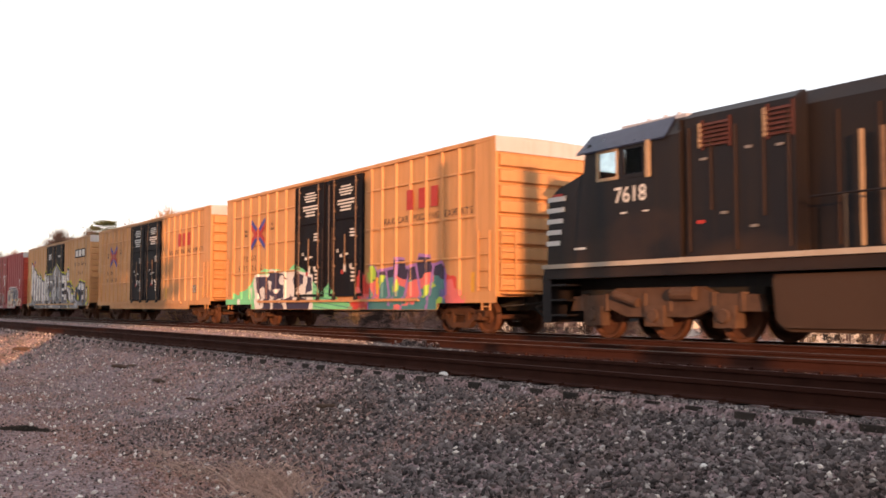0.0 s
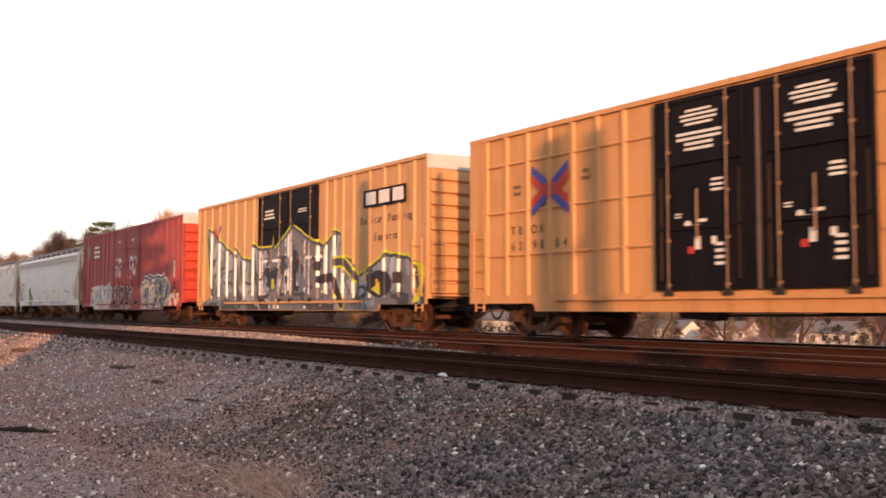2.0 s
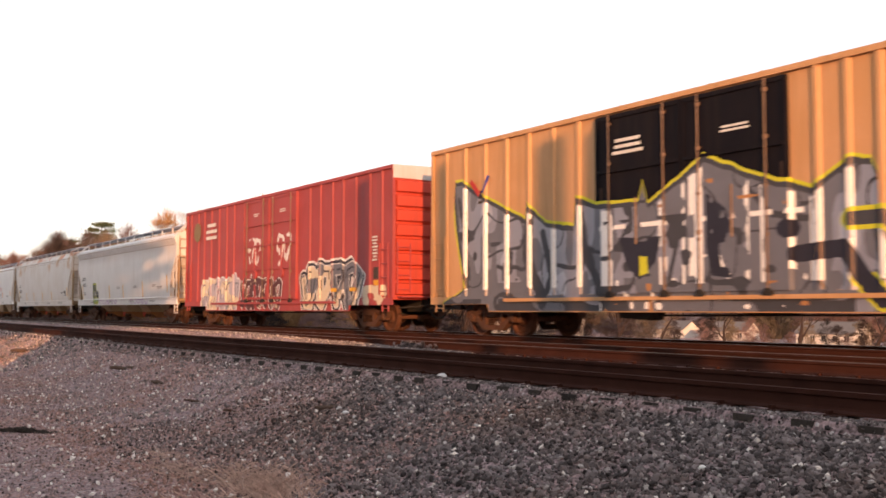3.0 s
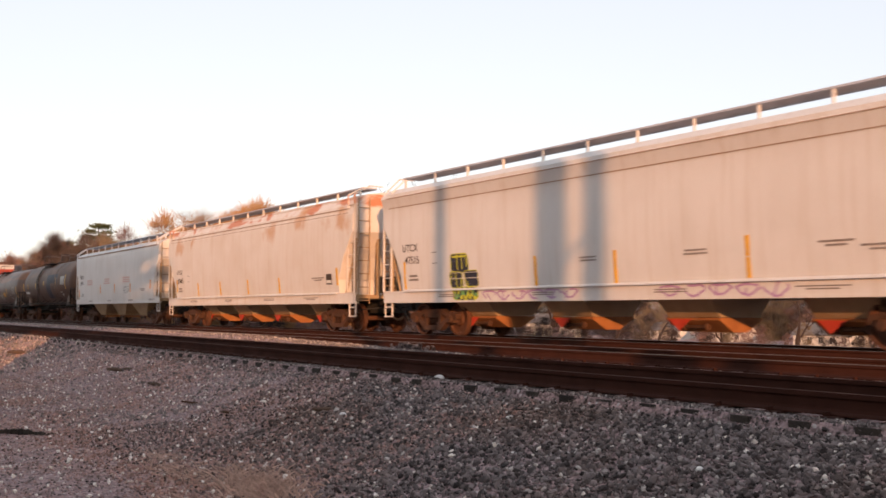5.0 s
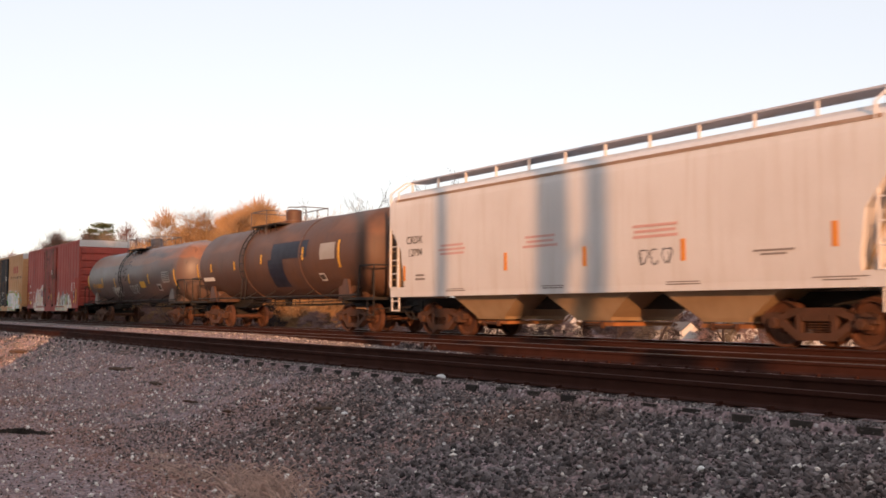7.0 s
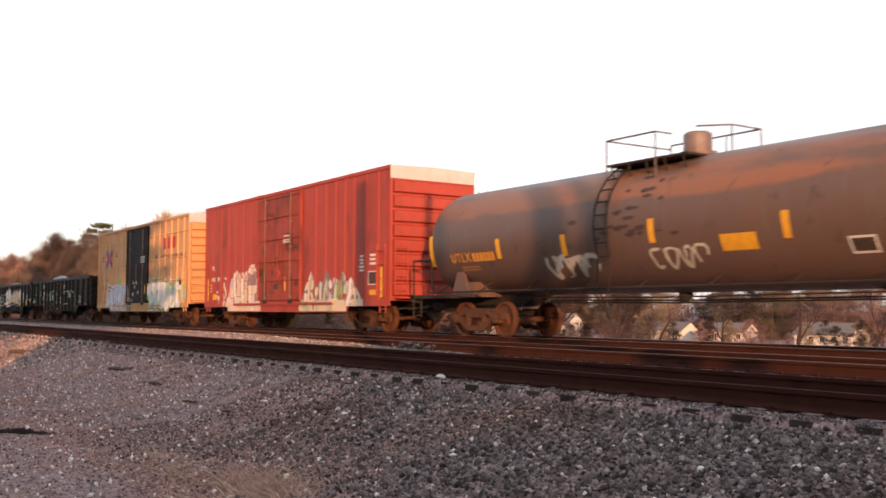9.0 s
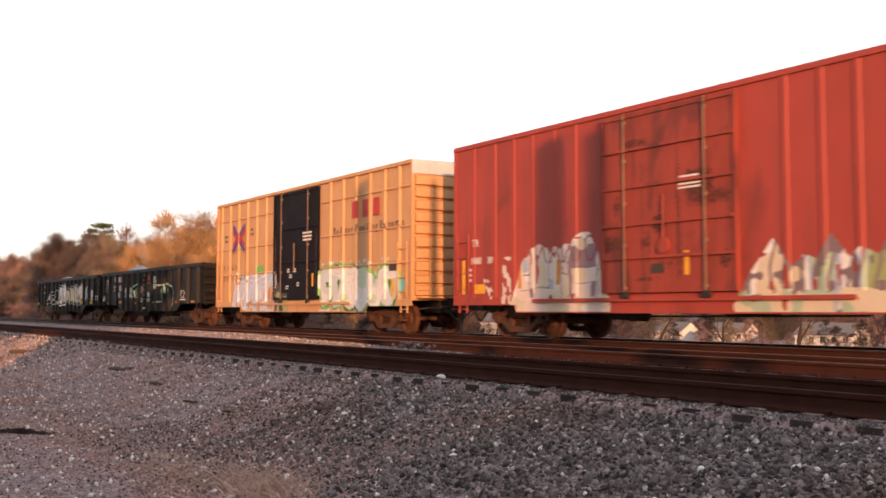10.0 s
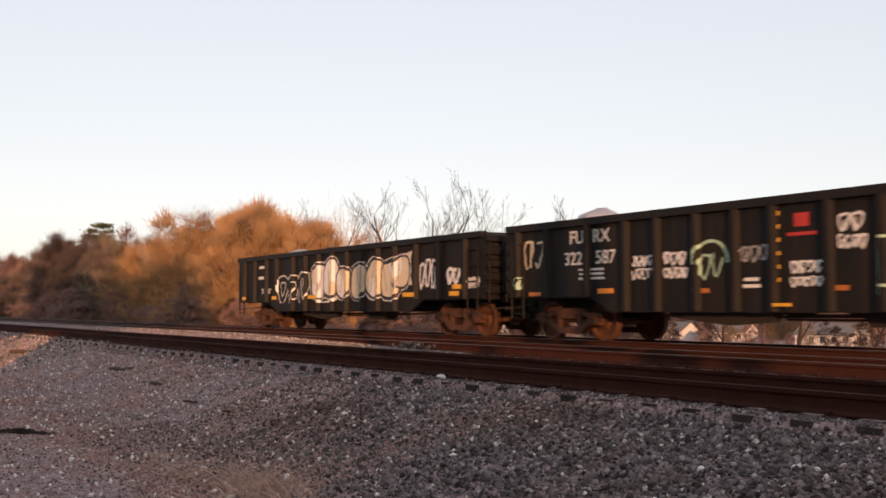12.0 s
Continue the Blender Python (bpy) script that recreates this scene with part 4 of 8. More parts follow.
def tank_car(label, front, rear, paint, radius, axis_z, trucks, dome_x, seams=(), cage=True):
    """A tank car: the barrel with domed heads, saddles, sill, walkway rails, dome and ladder."""
    mid, half = (front + rear) / 2, (front - rear) / 2
    car = empty("tank_car", label, "tank car", "tank cars of the train")
    CARS.append((car, mid))
    bm = fresh()
    prof = []
    head = radius * 0.52
    for i in range(7):
        a = math.pi / 2 * i / 6
        prof.append((-half + head * (1 - math.sin(a)), max(0.02, radius * math.cos(a) ** 0.9 if i < 6 else 0.02)))
    prof = prof[::-1]
    back = [(-a, r) for a, r in prof[::-1]]
    lathe(bm, prof + [(0, radius)] + back, "x", 48, (0, 0, axis_z))
    for f in bm.faces:
        f.smooth = len(f.verts) == 4
    part("barrel", bm, paint, car, "cylindrical tank shell with domed heads")
    for sx in seams:
        bm = fresh()
        x = sx - mid
        lathe(bm, [(x - 0.06, radius - 0.01), (x - 0.06, radius + 0.025), (x + 0.06, radius + 0.025), (x + 0.06, radius - 0.01)], "x", 48, (0, 0, axis_z))
        part("band", bm, paint, car, smooth=False)
    for s in (-1, 1):
        bm = fresh()
        extrude(bm, [(s * (half + 0.4), 0.72), (s * (half + 0.4), 1.06), (s * (half - 4.0), 1.16), (s * (half - 3.2), 0.80)][::s], "y", -0.28, 0.28)
        part("stub_sill", bm, UNDERBODY, car)
    for s in (-1, 1):
        bm = fresh()
        x0, x1 = sorted((s * (half + 0.45), s * (half - 1.6)))
        box(bm, x0, x1, -1.45, 1.45, 1.02, 1.10)
        box(bm, x0, x0 + 0.12, -1.45, 1.45, 0.92, 1.12)
        xe = s * (half + 0.38)
        for yy in (-1.4, 1.4):
            pipe(bm, [(xe, yy, 1.1), (xe, yy, 2.1), (xe - s * 0.9, yy, 2.1), (xe - s * 1.0, yy, 1.1)], 0.028)
            for x in (xe, xe - s * 0.4):
                rod(bm, (x, yy, 0.5), (x, yy, 1.05), 0.022, 6)
            rod(bm, (xe, yy, 0.55), (xe - s * 0.4, yy, 0.55), 0.02, 6)
        rod(bm, (xe, -1.4, 2.1), (xe, 1.4, 2.1), 0.025, 6)
        part("end_platform", bm, UNDERBODY, car, "end platform with tubular handrails")
        bm = fresh()
        for yy in (-1, 1):
            extrude(bm, [(s * (half - 2.2), 1.08), (s * (half - 1.35), 1.08), (s * (half - 1.6), 1.72), (s * (half - 1.85), 1.72)][::s], "y", *sorted((yy * 1.16, yy * 1.26)))
        box(bm, *sorted((s * (half - 2.3), s * (half - 1.4))), -1.2, 1.2, 1.05, axis_z - radius * 0.75)
        part("saddle", bm, paint, car, "tank saddle on the truck bolster")
        coupler(car, s * (half + 0.35), s)
    for tx in trucks:
        truck(car, tx - mid)
    bm = fresh()
    for yy in (-1.45, 1.45):
        pipe(bm, [(-half + 0.5, yy, 1.18), (half - 0.5, yy, 1.18)], 0.028)
        for i in range(9):
            x = -half + 1 + (2 * half - 2) * i / 8
            pipe(bm, [(x, yy, 1.18), (x, yy * 0.72, 1.42)], 0.018)
    part("side_handrail", bm, UNDERBODY, car)
    bm = fresh()
    x = dome_x - mid
    top = axis_z + radius
    lathe(bm, [(top - 0.15, 0.42), (top + 0.10, 0.42), (top + 0.12, 0.31), (top + 0.50, 0.31), (top + 0.55, 0.24)], "z", 20, (x - 0.1, 0, 0))
    part("valve_dome", bm, paint, car)
    bm = fresh()
    lathe(bm, [(top - 0.1, 0.3), (top + 0.10, 0.3), (top + 0.13, 0.25)], "z", 16, (x - 1.0, 0, 0))
    part("manway", bm, paint, car)
    for y0, y1 in ((-1.05, -0.45), (0.45, 1.05)):
        bm = fresh()
        box(bm, x - 1.85, x + 0.55, y0, y1, top - 0.10, top - 0.05)
        for k in range(5):
            rod(bm, (x - 1.7 + 0.53 * k, y0, top - 0.08), (x - 1.7 + 0.53 * k, y0 * 0.9, top - 0.42), 0.02, 6)
        part("platform", bm, UNDERBODY, car, "narrow grated platform beside the dome")
    z = top + 0.50
    for name, posts, rail in (("near_railing", ((-1.85, -1.05), (-0.35, -1.05)), [(-1.85, 1.05), (-1.85, -1.05), (-0.35, -1.05), (-0.35, -0.55)]),
                              ("far_railing", ((-1.85, 1.05), (-0.2, 1.05), (0.75, 1.05), (0.75, 0.1)), [(-1.85, 1.05), (-0.2, 1.05), (0.75, 1.05), (0.75, 0.1), (0.2, -0.4)])):
        lift = 0.0 if name == "near_railing" else 0.10
        for a, b in posts:
            bm = fresh()
            rod(bm, (x + a, b, top - 0.5), (x + a, b, z + lift), 0.018, 6)
            part("railing_post", bm, RAILGREY, car)
        bm = fresh()
        pipe(bm, [(x + a, b, z + lift) for a, b in rail], 0.021)
        part(name, bm, RAILGREY, car, "tubular safety railing round the dome")
    bm = fresh()
    for px in (x - 1.75, x - 1.35):
        pts = []
        for i in range(8):
            a = math.radians(20 + 95 * i / 7)
            pts.append((px, -math.sin(a) * (radius + 0.1), axis_z + math.cos(a) * (radius + 0.1)))
        pts.append((px, -1.5, 1.1))
        pipe(bm, pts, 0.022)
    for i in range(9):
        a = math.radians(25 + 90 * i / 8)
        rod(bm, (x - 1.75, -math.sin(a) * (radius + 0.1), axis_z + math.cos(a) * (radius + 0.1)), (x - 1.35, -math.sin(a) * (radius + 0.1), axis_z + math.cos(a) * (radius + 0.1)), 0.018, 6)
    part("ladder", bm, UNDERBODY, car)
    # brake rods and pipes hung below the shell
    for y, z in ((-0.55, 0.98), (-0.20, 0.86), (0.5, 0.92)):
        bm = fresh()
        pipe(bm, [(-half + 3.4, y, z + 0.04), (0, y, z), (half - 3.4, y, z + 0.04)], 0.018)
        for k in range(7):
            xx = (-0.75 + 0.25 * k) * (half - 3.2)
            rod(bm, (xx, y, z - 0.03), (xx, y, axis_z - radius + 0.1), 0.012, 5)
        part("brake_rod", bm, UNDERBODY, car)
    bm = fresh()
    lathe(bm, [(0.88, 0.10), (1.0, 0.16), (axis_z - radius + 0.05, 0.16)], "z", 14, (x - 0.5, 0, 0))
    part("bottom_outlet", bm, UNDERBODY, car)
    return car, half, mid


def gondola(label, front, rear, top, posts):
    mid, half = (front + rear) / 2, (front - rear) / 2
    car = empty("gondola", label, "gondola car", "gondolas of the train")
    CARS.append((car, mid))
    hw, z0 = 1.50, 1.0
    for s in (-1, 1):
        bm = fresh()
        pts = [(-half, z0), (-half, top - 0.1), (half, top - 0.1), (half, z0), (half - 2.9, z0), (half - 3.6, 0.65), (-half + 3.6, 0.65), (-half + 2.9, z0)]
        extrude(bm, pts, "y", *sorted((s * (hw - 0.06), s * hw)))
        part("side_wall", bm, GONDOLA, car)
        bm = fresh()
        box(bm, -half - 0.02, half + 0.02, *sorted((s * (hw - 0.10), s * (hw + 0.10))), top - 0.16, top)
        part("top_chord", bm, GONDOLA, car)
        for p in posts:
            x = -half + p
            zl = 0.67 if abs(x) < half - 3.6 else z0
            placed("side_post", cached("gondola_post_%d_%d" % (round(zl * 100), round(top * 100)), lambda b: (extrude(b, [(-0.10, 0), (-0.05, -0.12), (0.05, -0.12), (0.10, 0)], "z", zl, top - 0.16))), GONDOLA, car, at=pose(x, s * hw, 0, 0, 0, 0 if s < 0 else 180))
        bm = fresh()
        xe = s * half
        box(bm, *sorted((xe, xe - s * 0.08)), -hw + 0.06, hw - 0.06, z0, top - 0.02)
        end = part("end_wall", bm, GONDOLA, car, "ribbed end wall")
        for i in range(5):
            z = z0 + 0.1 + i * (top - z0 - 0.2) / 4.6
            placed("end_rib", cached("gondola_end_rib", lambda b: extrude(b, [(0, 0), (0.10, 0.05), (0.10, 0.20), (0, 0.25)], "y", -hw, hw)), GONDOLA, end, at=pose(xe, 0, z, 0, 0, 0 if s > 0 else 180))
        bm = fresh()
        ladder_end(bm, xe + s * 0.16, -hw + 0.06, -hw + 0.5, z0 - 0.1, top - 0.2)
        part("end_ladder", bm, GONDOLA, car)
        bm = fresh()
        ladder(bm, s * (half - 0.65), s * (half - 0.2), -hw - 0.06, z0 - 0.5, top - 0.4)
        part("side_ladder", bm, GONDOLA, car)
        coupler(car, xe, s)
        truck(car, s * (half - 1.75))
    bm = fresh()
    box(bm, -half + 0.08, half - 0.08, -hw + 0.06, hw - 0.06, z0 - 0.02, z0 + 0.1)
    box(bm, -half + 0.3, half - 0.3, -0.3, 0.3, 0.66, z0)
    part("floor_plate", bm, UNDERBODY, car)
    brake_gear(car, half)
    bm = fresh()
    extrude(bm, [(-3.1, 0.80), (-3.0, 0.55), (-1.5, 0.40), (-0.5, 0.48), (-0.3, 0.80)], "y", -1.25, -1.0)
    extrude(bm, [(1.0, 0.80), (1.3, 0.40), (2.2, 0.40), (2.5, 0.80)], "y", -0.95, -0.55)
    for z in (0.52, 0.60):
        rod(bm, (-0.5, -0.8, z), (1.4, -0.8, z), 0.022, 6)
    rod(bm, (2.2, -0.75, 0.55), (5.0, -0.75, 0.62), 0.03, 6)
    part("brake_reservoir", bm, UNDERBODY, car, "dark brake reservoirs and rods under the floor")
    return car, half, mid


def locomotive():
    """A six-axle wide-nose diesel that runs with its nose towards the cars behind it."""
    rear, front = -18.05, 3.3
    mid = (rear + front) / 2
    loco = empty("locomotive", "black six-axle diesel locomotive with white nose stripes, coupled nose first", "locomotive")
    CARS.append((loco, mid))

    def X(x):
        return x - mid
    bm = fresh()
    box(bm, X(-17.9), X(3.2), -1.5, 1.5, 1.36, 1.62)
    box(bm, X(-17.6), X(3.0), -0.6, 0.6, 0.85, 1.36)
    part("frame_deck", bm, LOCOBLACK, loco)
    bm = fresh()
    for s in (-1, 1):
        box(bm, X(-17.9), X(3.2), *sorted((s * 1.50, s * 1.562)), 1.60, 1.70)
    part("sill_stripe", bm, STRIPEWHITE, loco, "white reflective stripe along the sill")
    # nose and cab
    bm = fresh()
    prof = [(X(-17.95), 1.62), (X(-17.85), 3.30), (X(-17.45), 3.50), (X(-16.55), 3.80), (X(-16.55), 1.62)]
    extrude(bm, prof, "y", -1.40, 1.40)
    bmesh.ops.bevel(bm, geom=[e for e in bm.edges], offset=0.06, segments=2, affect="EDGES")
    part("nose", bm, LOCOBLACK, loco, "wide sloping nose")
    def raked(z, off=0.0):
        return X(-16.72 + (z - 1.62) * 0.14 + off)
    # cab shell: walls with open windows, raked front, sloping roof edges
    bm = fresh()
    for y0, y1 in ((-1.55, -1.50), (1.50, 1.55)):
        for z0, z1, x0, x1 in ((1.62, 3.52, None, -13.55), (3.52, 4.12, None, -15.95), (3.52, 4.12, -15.35, -15.18), (3.52, 4.12, -14.55, -13.55), (4.12, 4.22, None, -13.55)):
            a, b = (raked(z0), raked(z1)) if x0 is None else (X(x0), X(x0))
            extrude(bm, [(a, z0), (X(x1), z0), (X(x1), z1), (b, z1)], "y", y0, y1)
    for z0, z1, spans in ((1.62, 3.80, ((-1.5, 1.5),)), (3.80, 4.36, ((-1.5, -1.28), (-0.32, 0.32), (1.28, 1.5))), (4.36, 4.54, ((-1.28, 1.28),))):
        for y0, y1 in spans:
            extrude(bm, [(raked(z0), z0), (raked(z0, 0.06), z0), (raked(z1, 0.06), z1), (raked(z1), z1)], "y", y0, y1)
    box(bm, X(-13.62), X(-13.56), -1.5, 1.5, 1.62, 4.5)
    extrude(bm, [(-1.55, 4.22), (-1.25, 4.60), (1.25, 4.60), (1.55, 4.22), (1.48, 4.22), (1.22, 4.54), (-1.22, 4.54), (-1.48, 4.22)], "x", X(-16.36), X(-13.55))
    bmesh.ops.recalc_face_normals(bm, faces=bm.faces)
    cab = part("cab", bm, LOCOBLACK, loco, "black cab shell")
    for y in (-1.53, 1.53):
        for x0, x1 in ((-15.95, -15.35), (-15.18, -14.55)):
            bm = fresh()
            box(bm, X(x0), X(x1), y - 0.006, y + 0.006, 3.52, 4.12)
            pane = part("side_window", bm, GLASSPANE, cab, "sliding cab window")
            pane.visible_shadow = False
            bm = fresh()
            for a, b, c, d in ((x0 - 0.04, x0 + 0.02, 3.47, 4.17), (x1 - 0.02, x1 + 0.04, 3.47, 4.17), (x0 + 0.02, x1 - 0.02, 3.47, 3.54), (x0 + 0.02, x1 - 0.02, 4.10, 4.17)):
                box(bm, X(a), X(b), y - 0.035, y + 0.035, c, d)
            # the tan frame has the sunlight on its jambs put into the colour
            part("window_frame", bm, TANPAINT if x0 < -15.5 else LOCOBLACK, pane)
    # added tan strip: a sunlit jamb beside the windows, put into colour
    bm = fresh()
    box(bm, X(-14.46), X(-14.34), -1.60, -1.56, 3.42, 4.2)
    part("mirror", bm, TANPAINT, cab, "pale tan strip painted as a sunlit window jamb")
    for y0, y1 in ((-1.28, -0.32), (0.32, 1.28)):
        bm = fresh()
        extrude(bm, [(raked(3.80, 0.025), 3.80), (raked(3.80, 0.035), 3.80), (raked(4.36, 0.035), 4.36), (raked(4.36, 0.025), 4.36)], "y", y0, y1)
        part("windscreen", bm, GLASSPANE, cab).visible_shadow = False
    for y in (-0.85, 0.85):
        bm = fresh()
        box(bm, X(-15.2), X(-14.75), y - 0.24, y + 0.24, 2.72, 2.84)
        box(bm, X(-14.82), X(-14.72), y - 0.22, y + 0.22, 2.84, 3.55)
        part("seat", bm, UNDERBODY, cab)
    bm = fresh()
    vs = [bm.verts.new(c) for c in ((X(-16.62), -1.60, 4.16), (X(-13.9), -1.60, 4.20), (X(-13.9), -1.26, 4.655), (X(-16.45), -1.26, 4.60))]
    bm.faces.new(vs)
    vs = [bm.verts.new(c) for c in ((X(-16.62), -1.60, 4.13), (X(-16.45), -1.26, 4.57), (X(-13.9), -1.26, 4.62), (X(-13.9), -1.60, 4.17))]
    bm.faces.new(vs)
    part("roof_slope", bm, LOCOBLUE, cab, "glossy roof edge, its sky reflection partly tinted into the paint")
    bm = fresh()
    box(bm, X(-15.8), X(-13.9), -0.95, 0.95, 4.62, 4.76)
    box(bm, X(-15.6), X(-15.2), -0.3, 0.3, 4.76, 4.86)
    for x in (-15.4, -14.9, -14.5):
        rod(bm, (X(x), -0.5, 4.76), (X(x), -0.5, 4.92), 0.05, 8)
    part("roof_equipment", bm, material_grate(), cab, "antenna plate and horns")
    # hood
    bm = fresh()
    prof = [(-1.08, 1.62), (-1.08, 4.40), (-0.85, 4.70), (0.85, 4.70), (1.08, 4.40), (1.08, 1.62)]
    extrude(bm, prof, "x", X(-13.5), X(-8.2))
    hood = part("hood", bm, LOCOBLACK, loco, "long engine hood")
    bm = fresh()
    prof = [(-1.45, 2.9), (-1.50, 4.55), (-1.1, 4.80), (1.1, 4.80), (1.50, 4.55), (1.45, 2.9)]
    extrude(bm, prof, "x", X(-8.2), X(-0.5))
    extrude(bm, [(-1.2, 1.62), (-1.2, 2.9), (1.2, 2.9), (1.2, 1.62)], "x", X(-8.2), X(2.0))
    extrude(bm, [(-1.55, 3.3), (-1.55, 4.6), (-1.2, 4.8), (1.2, 4.8), (1.55, 4.6), (1.55, 3.3)], "x", X(-0.5), X(2.2))
    part("radiator", bm, LOCOBLACK, loco, "overhanging radiator section")
    bm = fresh()
    extrude(bm, [(-1.45, 1.62), (-1.45, 4.5), (-1.2, 4.66), (-1.08, 4.66), (-1.08, 1.62)], "x", X(-13.5), X(-10.9))
    part("equipment_cabinet", bm, LOCOBLACK, loco, "tall electrical cabinet behind the cab")
    for x0, x1, z0, z1 in ((-13.0, -12.38, 3.85, 4.35), (-11.45, -10.95, 3.85, 4.4)):
        bm = fresh()
        for i in range(6):
            z = z0 + (z1 - z0) * i / 6
            extrude(bm, [(-1.45, z), (-1.49, z + 0.01), (-1.45, z + 0.07)], "x", X(x0), X(x1))
        box(bm, X(x0) - 0.05, X(x0), -1.485, -1.45, z0 - 0.05, z1 + 0.05)
        box(bm, X(x1), X(x1) + 0.05, -1.485, -1.45, z0 - 0.05, z1 + 0.05)
        part("louvre", bm, LOUVRE, hood, "rust-red louvred vent")
        # added tan strip and tabs paint the sun glints on the louvre's edge
        bm = fresh()
        box(bm, X(x0) - 0.13, X(x0) - 0.05, -1.475, -1.45, z0, z1)
        for i in range(5):
            box(bm, X(x0) - 0.11, X(x0) - 0.03, -1.50, -1.475, z0 + 0.1 * i + 0.02, z0 + 0.1 * i + 0.07)
        part("louvre_hinge", bm, TANPAINT, hood, "tan strip painted as sun glints along the louvre edge")
    # seam strips whose brown paints the sunlit door edges
    for x, z0, z1 in ((-13.4, 1.8, 4.3), (-12.85, 2.6, 4.0), (-12.25, 1.8, 4.2), (-11.6, 2.4, 4.0), (-11.05, 1.8, 4.3), (-10.3, 1.8, 4.2), (-9.5, 1.8, 4.2), (-8.7, 1.8, 4.2)):
        y = -1.452 if x < -10.95 else -1.082
        bm = fresh()
        box(bm, X(x), X(x) + 0.04, y - 0.03, y, z0, z1)
        part("door_seam", bm, SEAMBROWN, hood)
    for x, z in ((-13.1, 3.6), (-12.0, 3.7), (-11.3, 3.65), (-12.6, 2.5), (-11.9, 2.2)):
        bm = fresh()
        box(bm, X(x), X(x) + 0.16, -1.475, -1.45, z, z + 0.05)
        part("latch", bm, LATCHGREY, hood)
    bm = fresh()
    for x in (-9.9, -8.7, -7.5, -6.3, -5.1, -3.9, -2.7, -1.5):
        rod(bm, (X(x), -1.48, 1.6), (X(x), -1.48, 2.65), 0.02, 6)
    rod(bm, (X(-10.6), -1.48, 2.65), (X(2), -1.48, 2.65), 0.02, 6)
    part("handrail", bm, LOCOBLACK, loco, "black walkway handrail")
    for x in (-9.75, -9.35):
        bm = fresh()
        box(bm, X(x), X(x) + 0.05, -1.28, -1.23, 1.75, 3.75)
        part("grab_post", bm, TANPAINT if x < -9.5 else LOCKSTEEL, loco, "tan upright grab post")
    bm = fresh()
    for i in range(5):
        z = 2.15 + 0.26 * i
        box(bm, X(-17.90 + 0.012 * i), X(-17.42 + 0.055 * i), -1.412, -1.38, z, z + 0.11)
        box(bm, X(-17.985 + 0.012 * i), X(-17.88), -1.3, 1.3, z, z + 0.11)
    part("nose_stripe", bm, WHITE, loco, "white nose stripes")
    # pilot, steps, tank, trucks
    bm = fresh()
    box(bm, X(-18.0), X(-17.7), -1.45, 1.45, 0.35, 1.45)
    for z in (0.5, 0.85, 1.2):
        box(bm, X(-17.7), X(-17.1), -1.5, -1.0, z, z + 0.04)
    part("pilot", bm, LOCOBLACK, loco, "end pilot plate with steps")
    bm = fresh()
    extrude(bm, [(X(-11.5), 1.30), (X(-11.42), 0.42), (X(-11.2), 0.26), (X(-4.8), 0.26), (X(-4.4), 0.42), (X(-4.3), 1.30)], "y", -1.47, 1.47)
    bmesh.ops.bevel(bm, geom=[e for e in bm.edges], offset=0.07, segments=2, affect="EDGES")
    part("fuel_tank", bm, FUELDUST, loco, "dusty black fuel tank")
    for cx in (-14.55, -1.6):
        bm = fresh()
        box(bm, X(cx - 2.6), X(cx + 2.6), -1.0, 1.0, 0.75, 1.1)
        base = part("truck", bm, UNDERBODY, loco)
        for s in (-1, 1):
            bm = fresh()
            y0, y1 = sorted((s * 1.02, s * 1.20))
            extrude(bm, [(X(cx - 2.7), 0.62), (X(cx - 2.6), 0.95), (X(cx - 1.5), 0.98), (X(cx - 1.2), 1.12), (X(cx + 1.2), 1.12), (X(cx + 1.5), 0.98), (X(cx + 2.6), 0.95), (X(cx + 2.7), 0.62), (X(cx + 1.4), 0.66), (X(cx + 0.9), 0.5), (X(cx - 0.9), 0.5), (X(cx - 1.4), 0.66)], "y", y0, y1)
            for k in (-1.9, 0, 1.86):
                box(bm, X(cx + k - 0.26), X(cx + k + 0.26), *sorted((s * 1.0, s * 1.30)), 0.30, 0.74)
                lathe(bm, [(s * 1.28, 0.15), (s * 1.36, 0.13)], "y", 14, (X(cx + k), 0, 0.53))
                for d in (-0.36, 0.36):
                    rod(bm, (X(cx + k + d), s * 1.15, 0.62), (X(cx + k + d), s * 1.15, 1.0), 0.09, 10)
            rod(bm, (X(cx - 1.2), s * 1.25, 0.98), (X(cx - 0.5), s * 1.25, 0.8), 0.1, 10)
            rod(bm, (X(cx + 0.5), s * 1.25, 0.98), (X(cx + 1.1), s * 1.25, 0.98), 0.14, 12)
            part("sideframe", bm, LOCOTRUCK, base, "oily brown truck side frame")
        for k in (-1.9, 0, 1.86):
            w = placed("wheelset", cached("wheelset_large", make_large_wheelset), WHEELSTEEL, base, at=pose(X(cx + k), 0, 0.533))
            SPINS.append((w, X(cx + k), 0.533))
    coupler(loco, X(-18.0), -1)
    return loco, mid


def make_large_wheelset(bm):
    rod(bm, (0, -1.0, 0), (0, 1.0, 0), 0.09, 10)
    for s in (-1, 1):
        prof = [(-0.07, 0.15), (0.0, 0.24), (0.0, 0.42), (-0.065, 0.46), (-0.07, 0.527), (0.045, 0.533), (0.06, 0.555), (0.075, 0.553), (0.075, 0.46), (0.03, 0.42), (0.03, 0.22), (0.08, 0.15)]
        lathe(bm, [(a if s < 0 else -a, r) for a, r in prof], "y", 28, (0, s * 0.755, 0))


